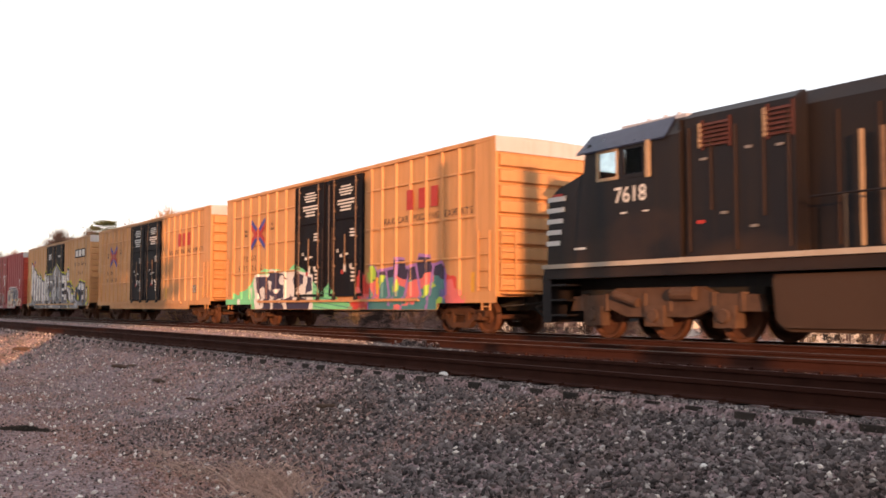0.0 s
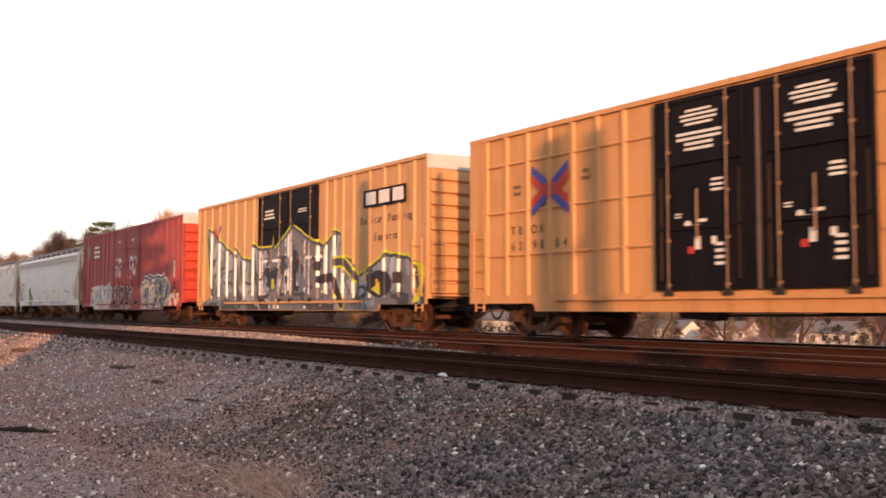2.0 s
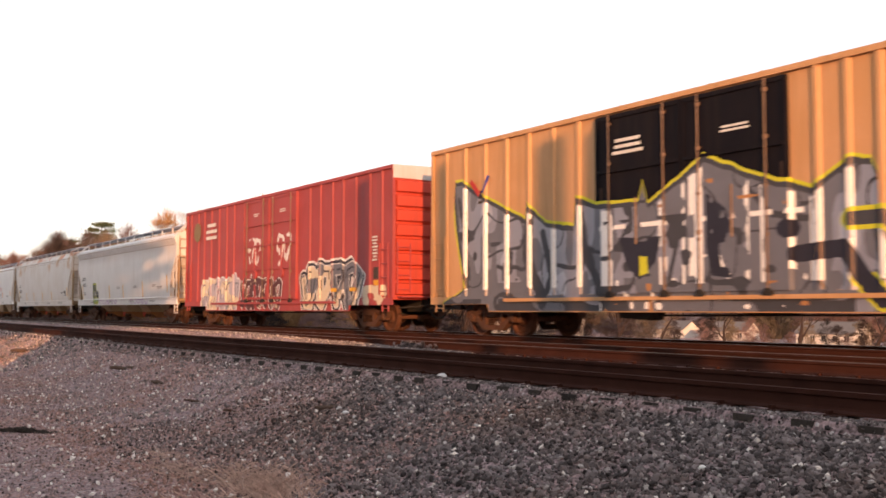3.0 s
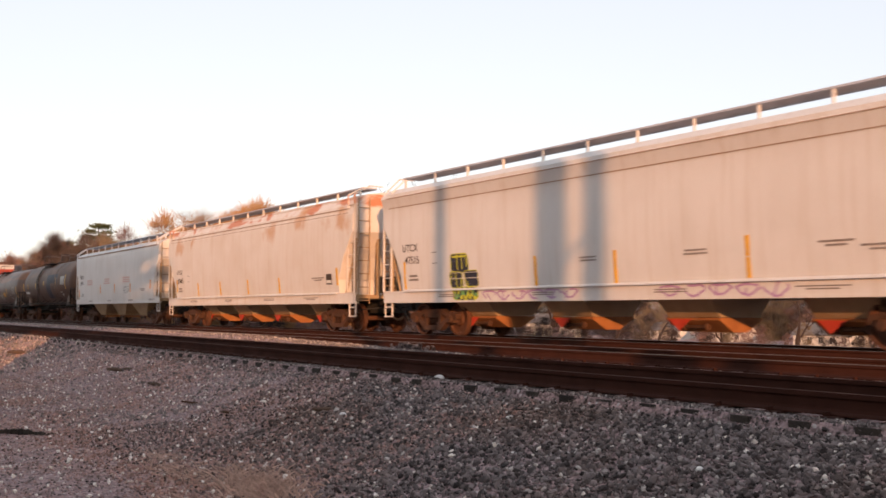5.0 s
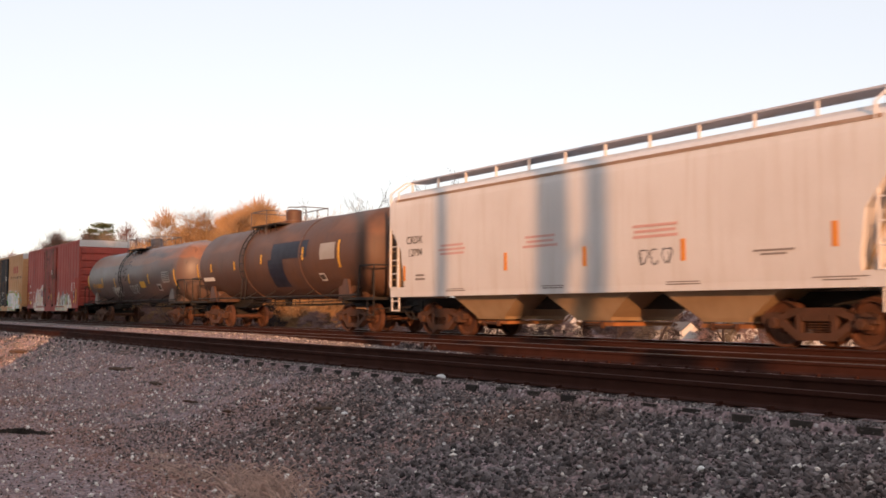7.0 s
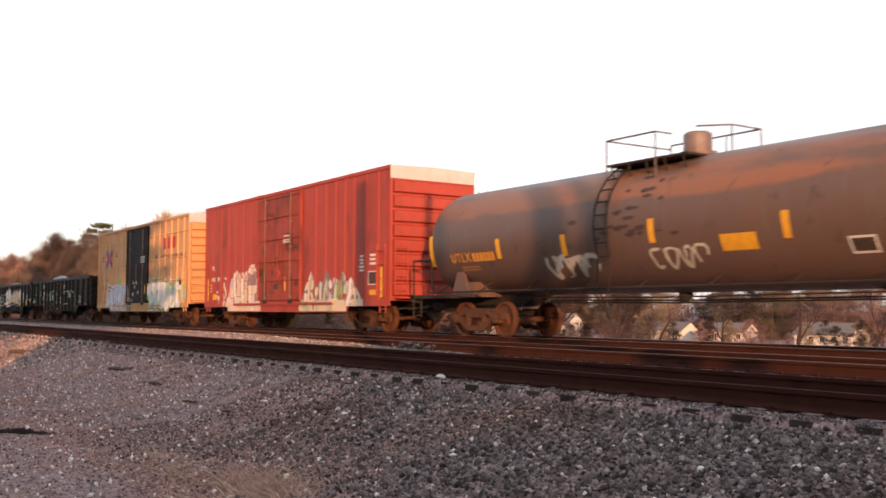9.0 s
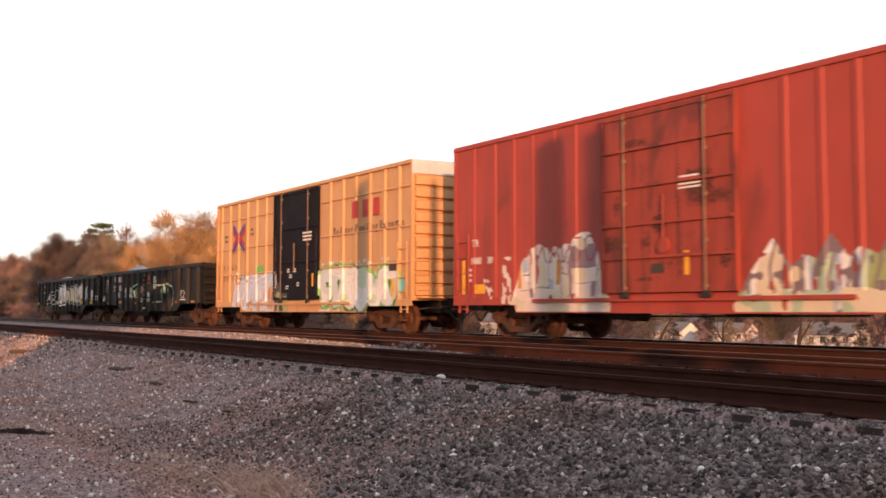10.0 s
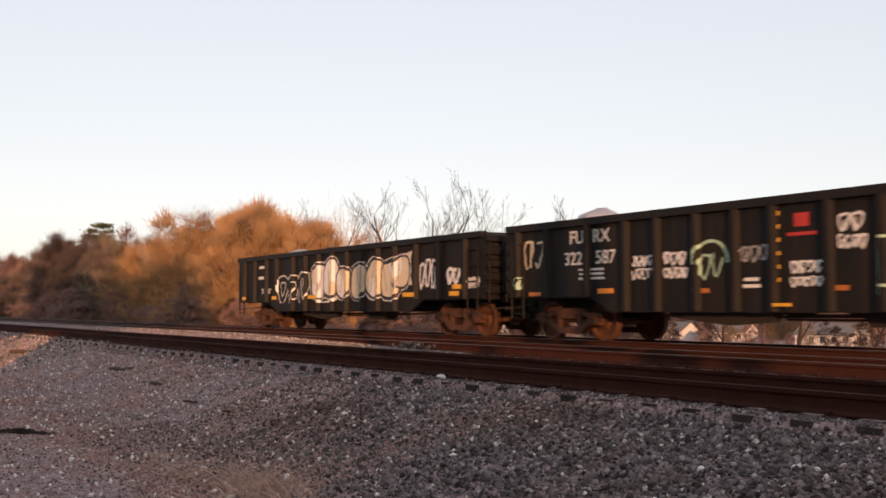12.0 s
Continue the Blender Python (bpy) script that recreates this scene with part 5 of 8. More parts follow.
GLASSPANE = material("cab_glass", (0.82, 0.90, 0.92), 0.02, bump=0.0)
GLASSPANE.node_tree.nodes["Principled BSDF"].inputs["Transmission Weight"].default_value = 1.0
GLASSPANE.node_tree.nodes["Principled BSDF"].inputs["IOR"].default_value = 1.1
# gloss over black, with the reflected sky's blue put into the base colour
LOCOBLUE = material("sky_tinted_roof_paint", (0.030, 0.036, 0.075), 0.30, bump=0.0, spec=0.6)
SHORT = build_short_boxcars()
HOP_E = hopper("pale grey covered hopper with rounded sides and four bays", -100.7, -119.5, HOPPER, EAVED, (-104.6, -108.2, -111.95, -115.7), 1.4)
HOP_F = hopper("pale grey covered hopper, rust-stained along its roof", -121.1, -139.3, HOPPER_RUST, ROUND, (-124.9, -128.5, -132.1, -135.6), 1.4)
HOP_G = hopper("pale grey covered hopper with straight sides and three bays", -140.6, -156.9, HOPPER, SQUARE, (-144.8, -148.6, -152.5), 3.6, cut=(2.9, 2.3, 0.75), walk_z=4.5, sill=(1.08, 1.36))
TANK_H = tank_car("rusty brown tank car with a dark painted patch", -158.4, -173.9, TANKBROWN, 1.48, 2.60, (-159.9, -172.3), -166.7, seams=(-163.2, -168.2))
TANK_I = tank_car("weathered grey-brown tank car with yellow markings", -175.8, -193.0, TANKGREY, 1.47, 2.55, (-177.5, -190.8), -183.9)
POSTS_L = (0.4, 1.5, 2.9, 4.1, 5.0, 6.05, 7.0, 7.85, 9.0, 10.0, 10.95, 11.85, 13.05, 14.3, 15.6)
POSTS_M = (0.6, 1.6, 2.7, 3.6, 5.0, 6.0, 7.0, 8.0, 9.0, 10.0, 11.0, 12.0, 13.15, 14.35, 15.6)
GON_L = gondola("black open gondola with scattered white graffiti tags", -229.2, -245.35, 2.76, POSTS_L)
GON_M = gondola("black open gondola with large white graffiti", -246.4, -262.8, 2.74, POSTS_M)
LOCO = locomotive()
# ---- lettering, emblems and graffiti on the cars ----
PAINTS = {}


def spray(name, colour, rough=0.55, metal=0.0):
    if name not in PAINTS:
        PAINTS[name] = material("spray_" + name, colour, rough, metal, second=tuple(c * 0.85 for c in colour), scale=2.5, bump=0.0)
    return PAINTS[name]


def soft_noise(x, z, scale, seed):
    """Smooth lattice noise between 0 and 1."""
    rng = np.random.default_rng(seed)
    table = rng.random((64, 64))
    u, v = x * scale, z * scale
    i, j = np.floor(u).astype(int), np.floor(v).astype(int)
    a, b = u - i, v - j
    a, b = a * a * (3 - 2 * a), b * b * (3 - 2 * b)
    t = table
    return (t[i % 64, j % 64] * (1 - a) + t[(i + 1) % 64, j % 64] * a) * (1 - b) + (t[i % 64, (j + 1) % 64] * (1 - a) + t[(i + 1) % 64, (j + 1) % 64] * a) * b


def near_stroke(x, z, pts):
    """Distance to a polyline."""
    best = np.full(x.shape, 9.0)
    for (x0, z0), (x1, z1) in zip(pts, pts[1:]):
        dx, dz = x1 - x0, z1 - z0
        t = np.clip(((x - x0) * dx + (z - z0) * dz) / max(dx * dx + dz * dz, 1e-9), 0, 1)
        best = np.minimum(best, np.hypot(x - x0 - t * dx, z - z0 - t * dz))
    return best


def letters(x, z, x0, x1, z0, z1, count, seed, lean=0.12):
    """Distance to a row of bulging spray shapes: closed loops and hooks, no alphabet."""
    rng = random.Random(seed)
    best = np.full(x.shape, 9.0)
    w = (x1 - x0) / count
    for i in range(count):
        a, h = x0 + w * (i + 0.5), (z1 - z0) * rng.uniform(0.8, 1.0)
        zc = (z0 + z1) / 2 + rng.uniform(-0.06, 0.06) * h
        turn, sweep = rng.uniform(0, math.tau), rng.choice((math.tau, math.tau * 0.8, math.tau * 0.65))
        pts = []
        for k in range(10):
            t = turn + sweep * k / 9
            q = 1 + 0.22 * math.sin(3 * t + rng.uniform(-0.5, 0.5))
            u, v = 0.40 * q * math.cos(t), 0.46 * q * math.sin(t)
            pts.append((a + u * w + lean * v * h, zc + v * h))
        best = np.minimum(best, near_stroke(x, z, pts))
        if rng.random() < 0.7:
            s = rng.uniform(-0.3, 0.3)
            best = np.minimum(best, near_stroke(x, z, [(a + s * w, zc - 0.5 * h), (a + (s + rng.uniform(-0.25, 0.25)) * w, zc + rng.uniform(-0.1, 0.55) * h)]))
    return best


def inside(x, z, pts):
    hit = np.zeros(x.shape, bool)
    for (x0, z0), (x1, z1) in zip(pts, pts[1:] + pts[:1]):
        if z0 == z1:
            continue
        cross = ((z0 > z) != (z1 > z)) & (x < (x1 - x0) * (z - z0) / (z1 - z0) + x0)
        hit ^= cross
    return hit


def graffiti(car, rear, x0, x1, z0, z1, painter, paints, depth, name="graffiti", label="", breaks=(1.022,), dx=0.02, dz=0.016, curved=False, floor_z=0.0, step_x=2.70, wide=0.0):
    """Spray paint that follows the side's relief. painter gives the paint's number, or -1, for places measured from the rear end and the rail."""
    xs = np.arange(x0, x1, dx)
    zs = np.arange(z0, z1, dz)
    gx, gz = np.meshgrid(xs + dx / 2, zs + dz / 2, indexing="ij")
    paint = np.where((gz < floor_z) & ((gx < step_x) | (gx > wide - step_x)), -1, painter(gx, gz)) if floor_z else painter(gx, gz)
    verts, faces, which = [], [], []
    for i, x in enumerate(xs):
        col = paint[i]
        cuts = [0] + [k for k in range(1, len(zs)) if col[k] != col[k - 1] or any(zs[k - 1] < b <= zs[k] for b in breaks)] + [len(zs)]
        for a, b in zip(cuts, cuts[1:]):
            if col[a] < 0:
                continue
            zm = (zs[a] + zs[b - 1] + dz) / 2
            za, zb = zs[a], zs[b - 1] + dz
            n = len(verts)
            ya, yb = (za, zb) if curved else (zm, zm)
            verts += [(x + rear, -depth(x, ya), za), (x + dx + rear, -depth(x + dx, ya), za), (x + dx + rear, -depth(x + dx, yb), zb), (x + rear, -depth(x, yb), zb)]
            faces.append((n, n + 1, n + 2, n + 3))
            which.append(int(col[a]))
    ob = from_arrays(name, verts, faces, paints, parent=car)
    ob.data.polygons.foreach_set("material_index", which)
    if label:
        ob["label"] = label
    return ob


def relief(car_tuple, wave=0.055, door=0.066):
    """How far the painted side stands out, along a boxcar."""
    car, half, hw, inner, d0, d1, posts = car_tuple
    e0, e1 = d0 + half, d1 + half

    def depth(x, z):
        if z < 1.022:
            return hw + 0.009
        if e0 < x < e1:
            return inner + door
        for p in posts:
            d = abs(x - p)
            if d < 0.09:
                return inner + 0.004 + wave * min(1, max(0, (0.085 - d) / 0.035))
        return inner + 0.004
    return depth


def hug(ob, fn):
    """Lays flat lettering on a bulging side: fn gives the side's reach at a height."""
    m = ob.matrix_basis
    inv = m.inverted()
    for v in ob.data.vertices:
        w = m @ v.co
        w.y -= fn(w.z)
        v.co = inv @ w


def plate(parent, x0, x1, z0, z1, y, mat, name="placard", thick=0.006, label=""):
    bm = fresh()
    box(bm, x0, x1, y - thick, y + 0.002, z0, z1)
    return part(name, bm, mat, parent, label)


def stroke_plate(parent, pts, y, mat, name, thick=0.006):
    bm = fresh()
    extrude(bm, pts, "y", y - thick, y + 0.002)
    return part(name, bm, mat, parent)


def emblem_cross(car, half, x, z, w, h, y):
    """The two-colour crossed chevrons of the car pool, as plain shapes."""
    t = 0.16 * w
    for sx in (-1, 1):
        for sz in (-1, 1):
            for k, mat in ((0, LOGOBLUE), (1, LOGORED)):
                off = t * (0.45 if k == 0 else -0.55) * sz
                pts = [(x + sx * 0.04 * w, z + off), (x + sx * w / 2, z + sz * h / 2 * (1.0 if k == 0 else 0.72) + off * 0.2 - sz * t * 0.2 * k), (x + sx * w / 2, z + sz * h / 2 * (1.0 if k == 0 else 0.72) + off * 0.2 - t - sz * t * 0.2 * k), (x + sx * 0.04 * w, z + off - t)]
                if sx < 0:
                    pts = pts[::-1]
                stroke_plate(car, pts, y - 0.002 * k, mat, "emblem_stripe")


def emblem_posts(car, x0, x1, z0, z1, y):
    """The red pool emblem, as three plain blocks."""
    w = x1 - x0
    for u in (0.04, 0.40, 0.76):
        plate(car, x0 + u * w, x0 + (u + 0.19) * w, z0, z1, y, LOGORED, "emblem_block")


def mark_long(t, number, first):
    car, half, hw, inner, d0, d1, posts = t
    y = -inner - 0.006
    r = -half
    out = -hw - 0.004
    emblem_posts(car, r + 14.1, r + 15.9, 3.52, 4.10, out)
    for i, ch in enumerate("RAILCAR POOLING EXPERTS"):
        if ch != " ":
            x = 12.85 + 4.5 * i / 22
            on = any(abs(x - p) < 0.125 for p in posts)
            words(car, ch, r + x, (out if on else y), 3.27, 0.27, INK)
    emblem_cross(car, half, r + 3.25, 3.62, 1.3, 1.0, out)
    for i, ch in enumerate("TBOX"):
        words(car, ch, r + (1.79, 2.07, 2.60, 2.88)[i], y, 2.60, 0.30, INK)
    for i, ch in enumerate(number):
        words(car, ch, r + ((1.30, 1.79, 2.07, 2.62, 2.90, 3.45), (1.79, 2.07, 2.63, 2.90, 3.46, 3.74))[first][i], y, 2.22, 0.30, INK)
    words(car, "next\nload", r + 1.95, y, 3.62, 0.17, INK)
    words(car, "any\nroad", r + 4.45, y, 3.75, 0.17, INK)
    dy = -inner - 0.064
    xm = (d0 + d1) / 2
    for c in ((d0 + xm - 0.2) / 2 + 0.05, (d1 + xm + 0.2) / 2 - 0.05):
        bars(car, c, dy, 4.50, 1.0, 0.36, 4, CHALK, seed=1)
        bars(car, c, dy, 4.02, 1.15, 0.42, 4, CHALK, seed=2)
        bars(car, c + 0.45, dy, 3.1, 0.4, 0.3, 3, CHALK, seed=3)
        bars(car, c - 0.1, dy, 2.3, 0.28, 0.16, 1, CHALK, seed=4)
        plate(car, c - 0.12, c + 0.02, 1.86, 2.12, dy, CHALK, "door_notice")
        plate(car, c - 0.30, c - 0.14, 1.78, 1.92, dy, LOGORED, "door_notice")
        bars(car, c + 0.5, dy, 1.75, 0.25, 0.5, 4, CHALK, seed=5)
        bm = fresh()
        lathe(bm, [(-0.006, 0.085), (0.0, 0.085)], "y", 14, (c - 0.30, dy, 2.36))
        part("stencil_dot", bm, CHALK, car)
        bars(car, c + 0.06, dy, 2.42, 0.36, 0.12, 1, CHALK, seed=8)
        bars(car, c - 0.55, dy, 2.55, 0.22, 0.12, 2, CHALK, seed=9)
        plate(car, c + 0.30, c + 0.42, 1.95, 2.10, dy, CHALK, "door_notice")
    if first:
        plate(car, r + 16.1, r + 16.65, 1.36, 1.70, y, INK, "placard")
    for x0, x1, z0, z1 in () if not first else ((16.13, 16.36, 1.40, 1.52), (16.39, 16.62, 1.40, 1.52), (16.13, 16.36, 1.55, 1.67), (16.39, 16.62, 1.55, 1.67)):
        bm = fresh()
        for a, b, c, d in ((x0, x1, z0, z0 + 0.012), (x0, x1, z1 - 0.012, z1), (x0, x0 + 0.012, z0, z1), (x1 - 0.012, x1, z0, z1)):
            box(bm, r + a, r + b, y - 0.010, y - 0.006, c, d)
        part("placard_frame", bm, CHALK, car)
    for x in (12.3, 15.0, 17.35):
        plate(car, r + x, r + x + 0.14, 1.10, 1.62, y, BRIGHTYELLOW, "reflector")


mark_long(LONG[0], "675262", 0)
mark_long(LONG[1], "639804", 1)


def paint_first_car():
    car, half, hw, inner, d0, d1, posts = LONG[0]
    mint, white, black, violet, red, pink, orange, teal, lime, blue = [spray(*a) for a in (
        ("mint", (0.16, 0.62, 0.30)), ("white", (0.72, 0.70, 0.68)), ("indigo", (0.035, 0.025, 0.060)), ("violet", (0.34, 0.17, 0.46)), ("red", (0.62, 0.06, 0.04)),
        ("pink", (0.70, 0.16, 0.16)), ("orange", (0.75, 0.26, 0.04)), ("teal", (0.05, 0.20, 0.22)), ("lime", (0.33, 0.55, 0.08)), ("blue", (0.10, 0.12, 0.30)))]

    def one(x, z):
        rough = 0.22 * (soft_noise(x, z, 2.6, 3) - 0.5)
        top = np.interp(x, [0, 1.2, 2.3, 2.8, 4.2, 5.9, 6.2, 7.2, 8.06, 8.47, 8.62, 9.26, 9.6, 10.0, 10.6, 10.76], [1.45, 1.15, 1.42, 1.85, 2.2, 2.0, 2.22, 2.0, 1.68, 1.40, 1.15, 1.42, 1.22, 0.98, 0.90, 0.66]) + rough
        out = np.where(z < top, 0, -1)
        pale = (x < 2.6) & (soft_noise(x, z, 2.2, 5) > 0.70)
        out = np.where((z < top) & pale, 1, out)
        out = np.where((x > 8.1) & (z < top) & (np.abs((z * 6.0 + 0.5 * x) % 1.0 - 0.5) < 0.08), 8, out)
        block = [(2.72, 1.60), (2.86, 1.97), (4.15, 1.94), (4.24, 2.14), (5.60, 2.00), (5.92, 1.98), (6.45, 2.06), (6.60, 2.04), (8.03, 1.82), (8.06, 0.62), (3.05, 0.62)]
        ink = [(2.92, 1.88), (4.20, 1.84), (4.32, 2.04), (5.60, 1.91), (6.05, 1.50), (6.58, 1.95), (7.95, 1.72), (7.98, 1.30), (7.72, 0.64), (3.40, 0.64)]
        out = np.where(inside(x, z, block), 1, out)
        dark = inside(x, z, ink)
        for hole in ([(2.8, 1.72), (3.06, 1.62), (3.56, 0.64), (2.8, 0.64)], [(3.32, 1.38), (3.66, 1.50), (3.74, 1.14), (3.46, 1.08)], [(4.12, 1.72), (4.46, 1.66), (4.38, 1.28), (4.2, 1.4)],
                     [(4.55, 1.36), (5.24, 1.38), (5.0, 1.22), (4.7, 1.2)], [(4.28, 1.18), (4.80, 0.96), (4.46, 0.84)], [(5.66, 1.74), (6.18, 1.60), (6.12, 1.10), (5.60, 0.96)],
                     [(6.30, 1.08), (6.96, 1.12), (6.56, 0.86)], [(7.08, 1.52), (7.52, 1.46), (7.44, 1.00), (7.14, 1.06)], [(7.58, 1.22), (8.05, 1.28), (8.05, 0.86), (7.52, 0.90)], [(5.02, 0.98), (5.5, 1.06), (5.3, 0.84)]):
            dark &= ~inside(x, z, hole)
        out = np.where(dark, 2, out)
        return np.where(dark & (soft_noise(x, z, 2.4, 9) > 0.74), 3, out)

    def two(x, z):
        out = np.full(x.shape, -1)
        fuzz = soft_noise(x, z, 6.0, 4) - 0.5
        out = np.where(inside(x + 0.25 * fuzz, z + 0.2 * fuzz, [(10.5, 0.62), (11.05, 1.02), (11.22, 1.40), (11.28, 1.84), (11.55, 1.92), (11.74, 1.60), (11.95, 1.30), (12.1, 0.62)]), np.where(soft_noise(x, z, 4, 44) > 0.66, 6, 5), out)
        right = np.interp(x, [15.3, 15.8, 16.5, 17.0], [1.95, 1.80, 1.55, 0.95]) + 0.5 * fuzz
        out = np.where((z < right) & (x > 15.3), np.where(soft_noise(x, z, 3, 8) > 0.5, 6, 5), out)
        top = np.interp(x, [11.8, 12.2, 12.35, 13.3, 13.42, 13.95, 14.05, 14.6, 14.75, 15.35, 15.45, 16.0, 16.2], [2.02, 2.02, 1.84, 1.92, 2.20, 2.16, 1.90, 1.98, 2.24, 2.18, 1.92, 2.0, 1.5])
        body = (x > 11.85) & (x < 16.15) & (z < top)
        inner_body = (x > 11.93) & (x < 16.05) & (z < top - 0.085)
        k1, k2 = soft_noise(x + 0.3 * z, z, 1.9, 14), soft_noise(x - 0.3 * z, z, 2.3, 24)
        low = np.where(k1 > 0.66, 6, np.where(k2 > 0.70, 9, np.where(k1 < 0.22, 10, 8)))
        out = np.where(body, 4, out)
        out = np.where(inner_body, np.where(z > 1.58 + 0.3 * (k2 - 0.5), 2, low), out)
        for c, lean in ((12.35, 0.30), (13.0, -0.25), (13.45, 0.2), (14.1, 0.35), (14.75, -0.3), (15.4, 0.25)):
            out = np.where(body & (np.abs(x - c - lean * (z - 1.4)) < 0.055), 4, out)
        out = np.where((np.hypot(x - 12.02, z - 1.72) < 0.27) & (soft_noise(x, z, 6, 25) > 0.3), 9, out)
        return np.where((z < 0.98) & (x > 12.0) & (x < 16.2) & (fuzz > 0.0) & (out != 5), 8, out)
    paints = [mint, white, black, white, violet, red, pink, orange, teal, lime, blue]
    graffiti(car, -half, 0.02, 10.9, 0.64, 2.3, one, paints, relief(LONG[0]), floor_z=0.82, wide=2 * half, label="green skirt with black and white letters")
    graffiti(car, -half, 10.62, 17.1, 0.64, 2.35, two, paints, relief(LONG[0]), floor_z=0.82, wide=2 * half, label="violet, red and teal letters")


paint_first_car()


def mark_silver():
    t = SHORT[0]
    car, half, hw, inner, d0, d1, posts = t
    r, y, out = -half, -inner - 0.006, -hw - 0.004
    plate(car, r + 14.95, r + 17.5, 3.82, 4.36, out, DOORBLACK, "emblem_panel")
    for u in (0.06, 0.38, 0.70):
        plate(car, r + 14.95 + u * 2.55, r + 14.95 + (u + 0.24) * 2.55, 3.90, 4.29, out - 0.006, CHALK, "emblem_block")
    for line, x0, x1, z in (("Railcar Pooling", 14.75, 17.75, 3.42), ("Experts", 15.6, 16.95, 2.88)):
        for i, ch in enumerate(line):
            if ch != " ":
                x = x0 + (x1 - x0) * i / (len(line) - 1)
                on = any(abs(x - p) < 0.125 for p in posts)
                words(car, ch, r + x, out if on else y, z, 0.33, INK)
    dy = -inner - 0.064
    bars(car, d0 + 1.0, dy, 4.2, 0.95, 0.4, 3, CHALK, seed=11)
    bars(car, d1 - 1.2, dy, 4.15, 0.8, 0.16, 2, CHALK, seed=12)
    bars(car, r + 2.35, y, 3.6, 0.4, 0.4, 3, INK, seed=13)
    stroke_plate(car, [(r + 1.85, 4.0), (r + 1.95, 4.1), (r + 2.35, 3.72), (r + 2.25, 3.62)], out, LOGORED, "emblem_stripe")
    stroke_plate(car, [(r + 2.35, 3.62), (r + 2.45, 3.72), (r + 2.75, 4.1), (r + 2.65, 4.15)][::-1], out, LOGOBLUE, "emblem_stripe")
    silver, dark, lime, white, grey, black = (spray("silver", (0.35, 0.34, 0.385), 0.34, 0.55), spray("charcoal", (0.05, 0.05, 0.06)), spray("acid", (0.55, 0.55, 0.03)),
                                              spray("glint_white", (0.86, 0.84, 0.82), 0.35), spray("slate", (0.17, 0.17, 0.195), 0.45, 0.3), spray("black", (0.02, 0.018, 0.03)))

    def painter(x, z):
        top = np.interp(x, [0.6, 1.05, 1.12, 1.5, 2.2, 4.13, 4.19, 4.92, 5.90, 5.97, 6.74, 8.04, 8.17, 8.32, 9.1, 9.82, 10.37, 11.16, 12.15, 12.91, 13.30, 13.41, 13.45, 14.14, 14.54, 15.42, 16.24, 17.5, 18.2],
                        [0.9, 3.2, 4.05, 4.05, 3.66, 2.84, 3.22, 2.70, 2.54, 3.22, 2.96, 2.93, 3.28, 2.85, 3.23, 3.64, 3.42, 3.08, 2.80, 3.21, 3.18, 2.90, 2.34, 2.26, 1.70, 2.02, 2.34, 2.20, 1.75])
        wob = 0.05 * (soft_noise(x, z, 4.0, 20) - 0.5)
        top = top + wob
        side = np.interp(z, [0.86, 1.27, 1.84, 2.8, 3.8, 4.1], [0.68, 1.72, 1.46, 1.22, 1.08, 1.05])
        paint = (z < top) & (x > side) & (x < 18.3)
        out = np.where((z < top + 0.11) & (x > side - 0.12) & (x < 18.45), 2, -1)
        out = np.where((z < top + 0.04) & (x > side - 0.05), 1, out)
        fill = paint & (z < top - 0.07) & (x > side + 0.07)
        shade = 0.6 * soft_noise(x * 1.3, z * 0.8, 1.2, 21) + 0.4 * soft_noise(x * 2.6, z, 1.6, 24)
        shade = shade + 0.14 * np.clip(1 - np.abs(x - 9.6) / 3.0, 0, 1) + 0.10 * (z < 1.35)
        out = np.where(fill, np.where(shade > 0.56, 4, np.where(shade < 0.30, 6, 0)), out)
        marks = fill & (soft_noise(x * 2.2, z * 1.6, 1.8, 31) > 0.80) & (x < 4.2) & (z > 1.4) & (z < 2.4)
        out = np.where(marks, 1, out)
        for pts, w in (([(4.30, 3.05), (4.18, 2.0), (4.42, 1.5), (4.85, 0.86)], 0.17), ([(4.85, 0.90), (5.10, 1.5), (4.80, 2.5)], 0.10), ([(6.04, 3.05), (6.20, 2.1), (6.60, 1.5), (7.02, 0.86)], 0.16), ([(1.3, 3.6), (1.6, 2.5), (1.75, 1.5)], 0.07),
                       ([(7.1, 2.0), (7.0, 1.3)], 0.06), ([(8.9, 1.3), (9.2, 2.4)], 0.05), ([(3.0, 1.75), (4.1, 1.70)], 0.05), ([(5.1, 1.72), (6.0, 1.62)], 0.04), ([(10.9, 2.9), (11.4, 2.4), (12.1, 2.3)], 0.06)):
            out = np.where(fill & (near_stroke(x, z + 2 * wob, pts) < w), 1, out)
        # white paints broken sun glints on the doors and their upright bars
        streaky = soft_noise(x * 4.0, z * 3.2, 1.0, 29)
        for a, b in ((6.91, 7.26), (8.62, 8.71), (9.24, 9.33), (9.42, 9.78), (10.78, 10.88), (11.14, 11.22), (11.74, 11.83), (12.13, 12.27)):
            out = np.where(fill & (x > a) & (x < b) & (z > 1.2) & (z < top - 0.12) & (streaky > 0.30), 3, out)
        out = np.where(fill & (x > 6.8) & (x < 12.0) & (np.abs(z - 2.46) < 0.045) & (streaky > 0.52), 3, out)
        out = np.where(fill & (x > 6.8) & (x < 12.2) & (z < 1.75) & (soft_noise(x * 5.0, z * 4.0, 1.0, 37) > 0.84), 3, out)
        chips = soft_noise(x * 3.0, z * 5.0, 1.0, 47)
        out = np.where(fill & (x > 6.9) & (x < 12.3) & (z < 2.6) & (chips > 0.83), 1, out)
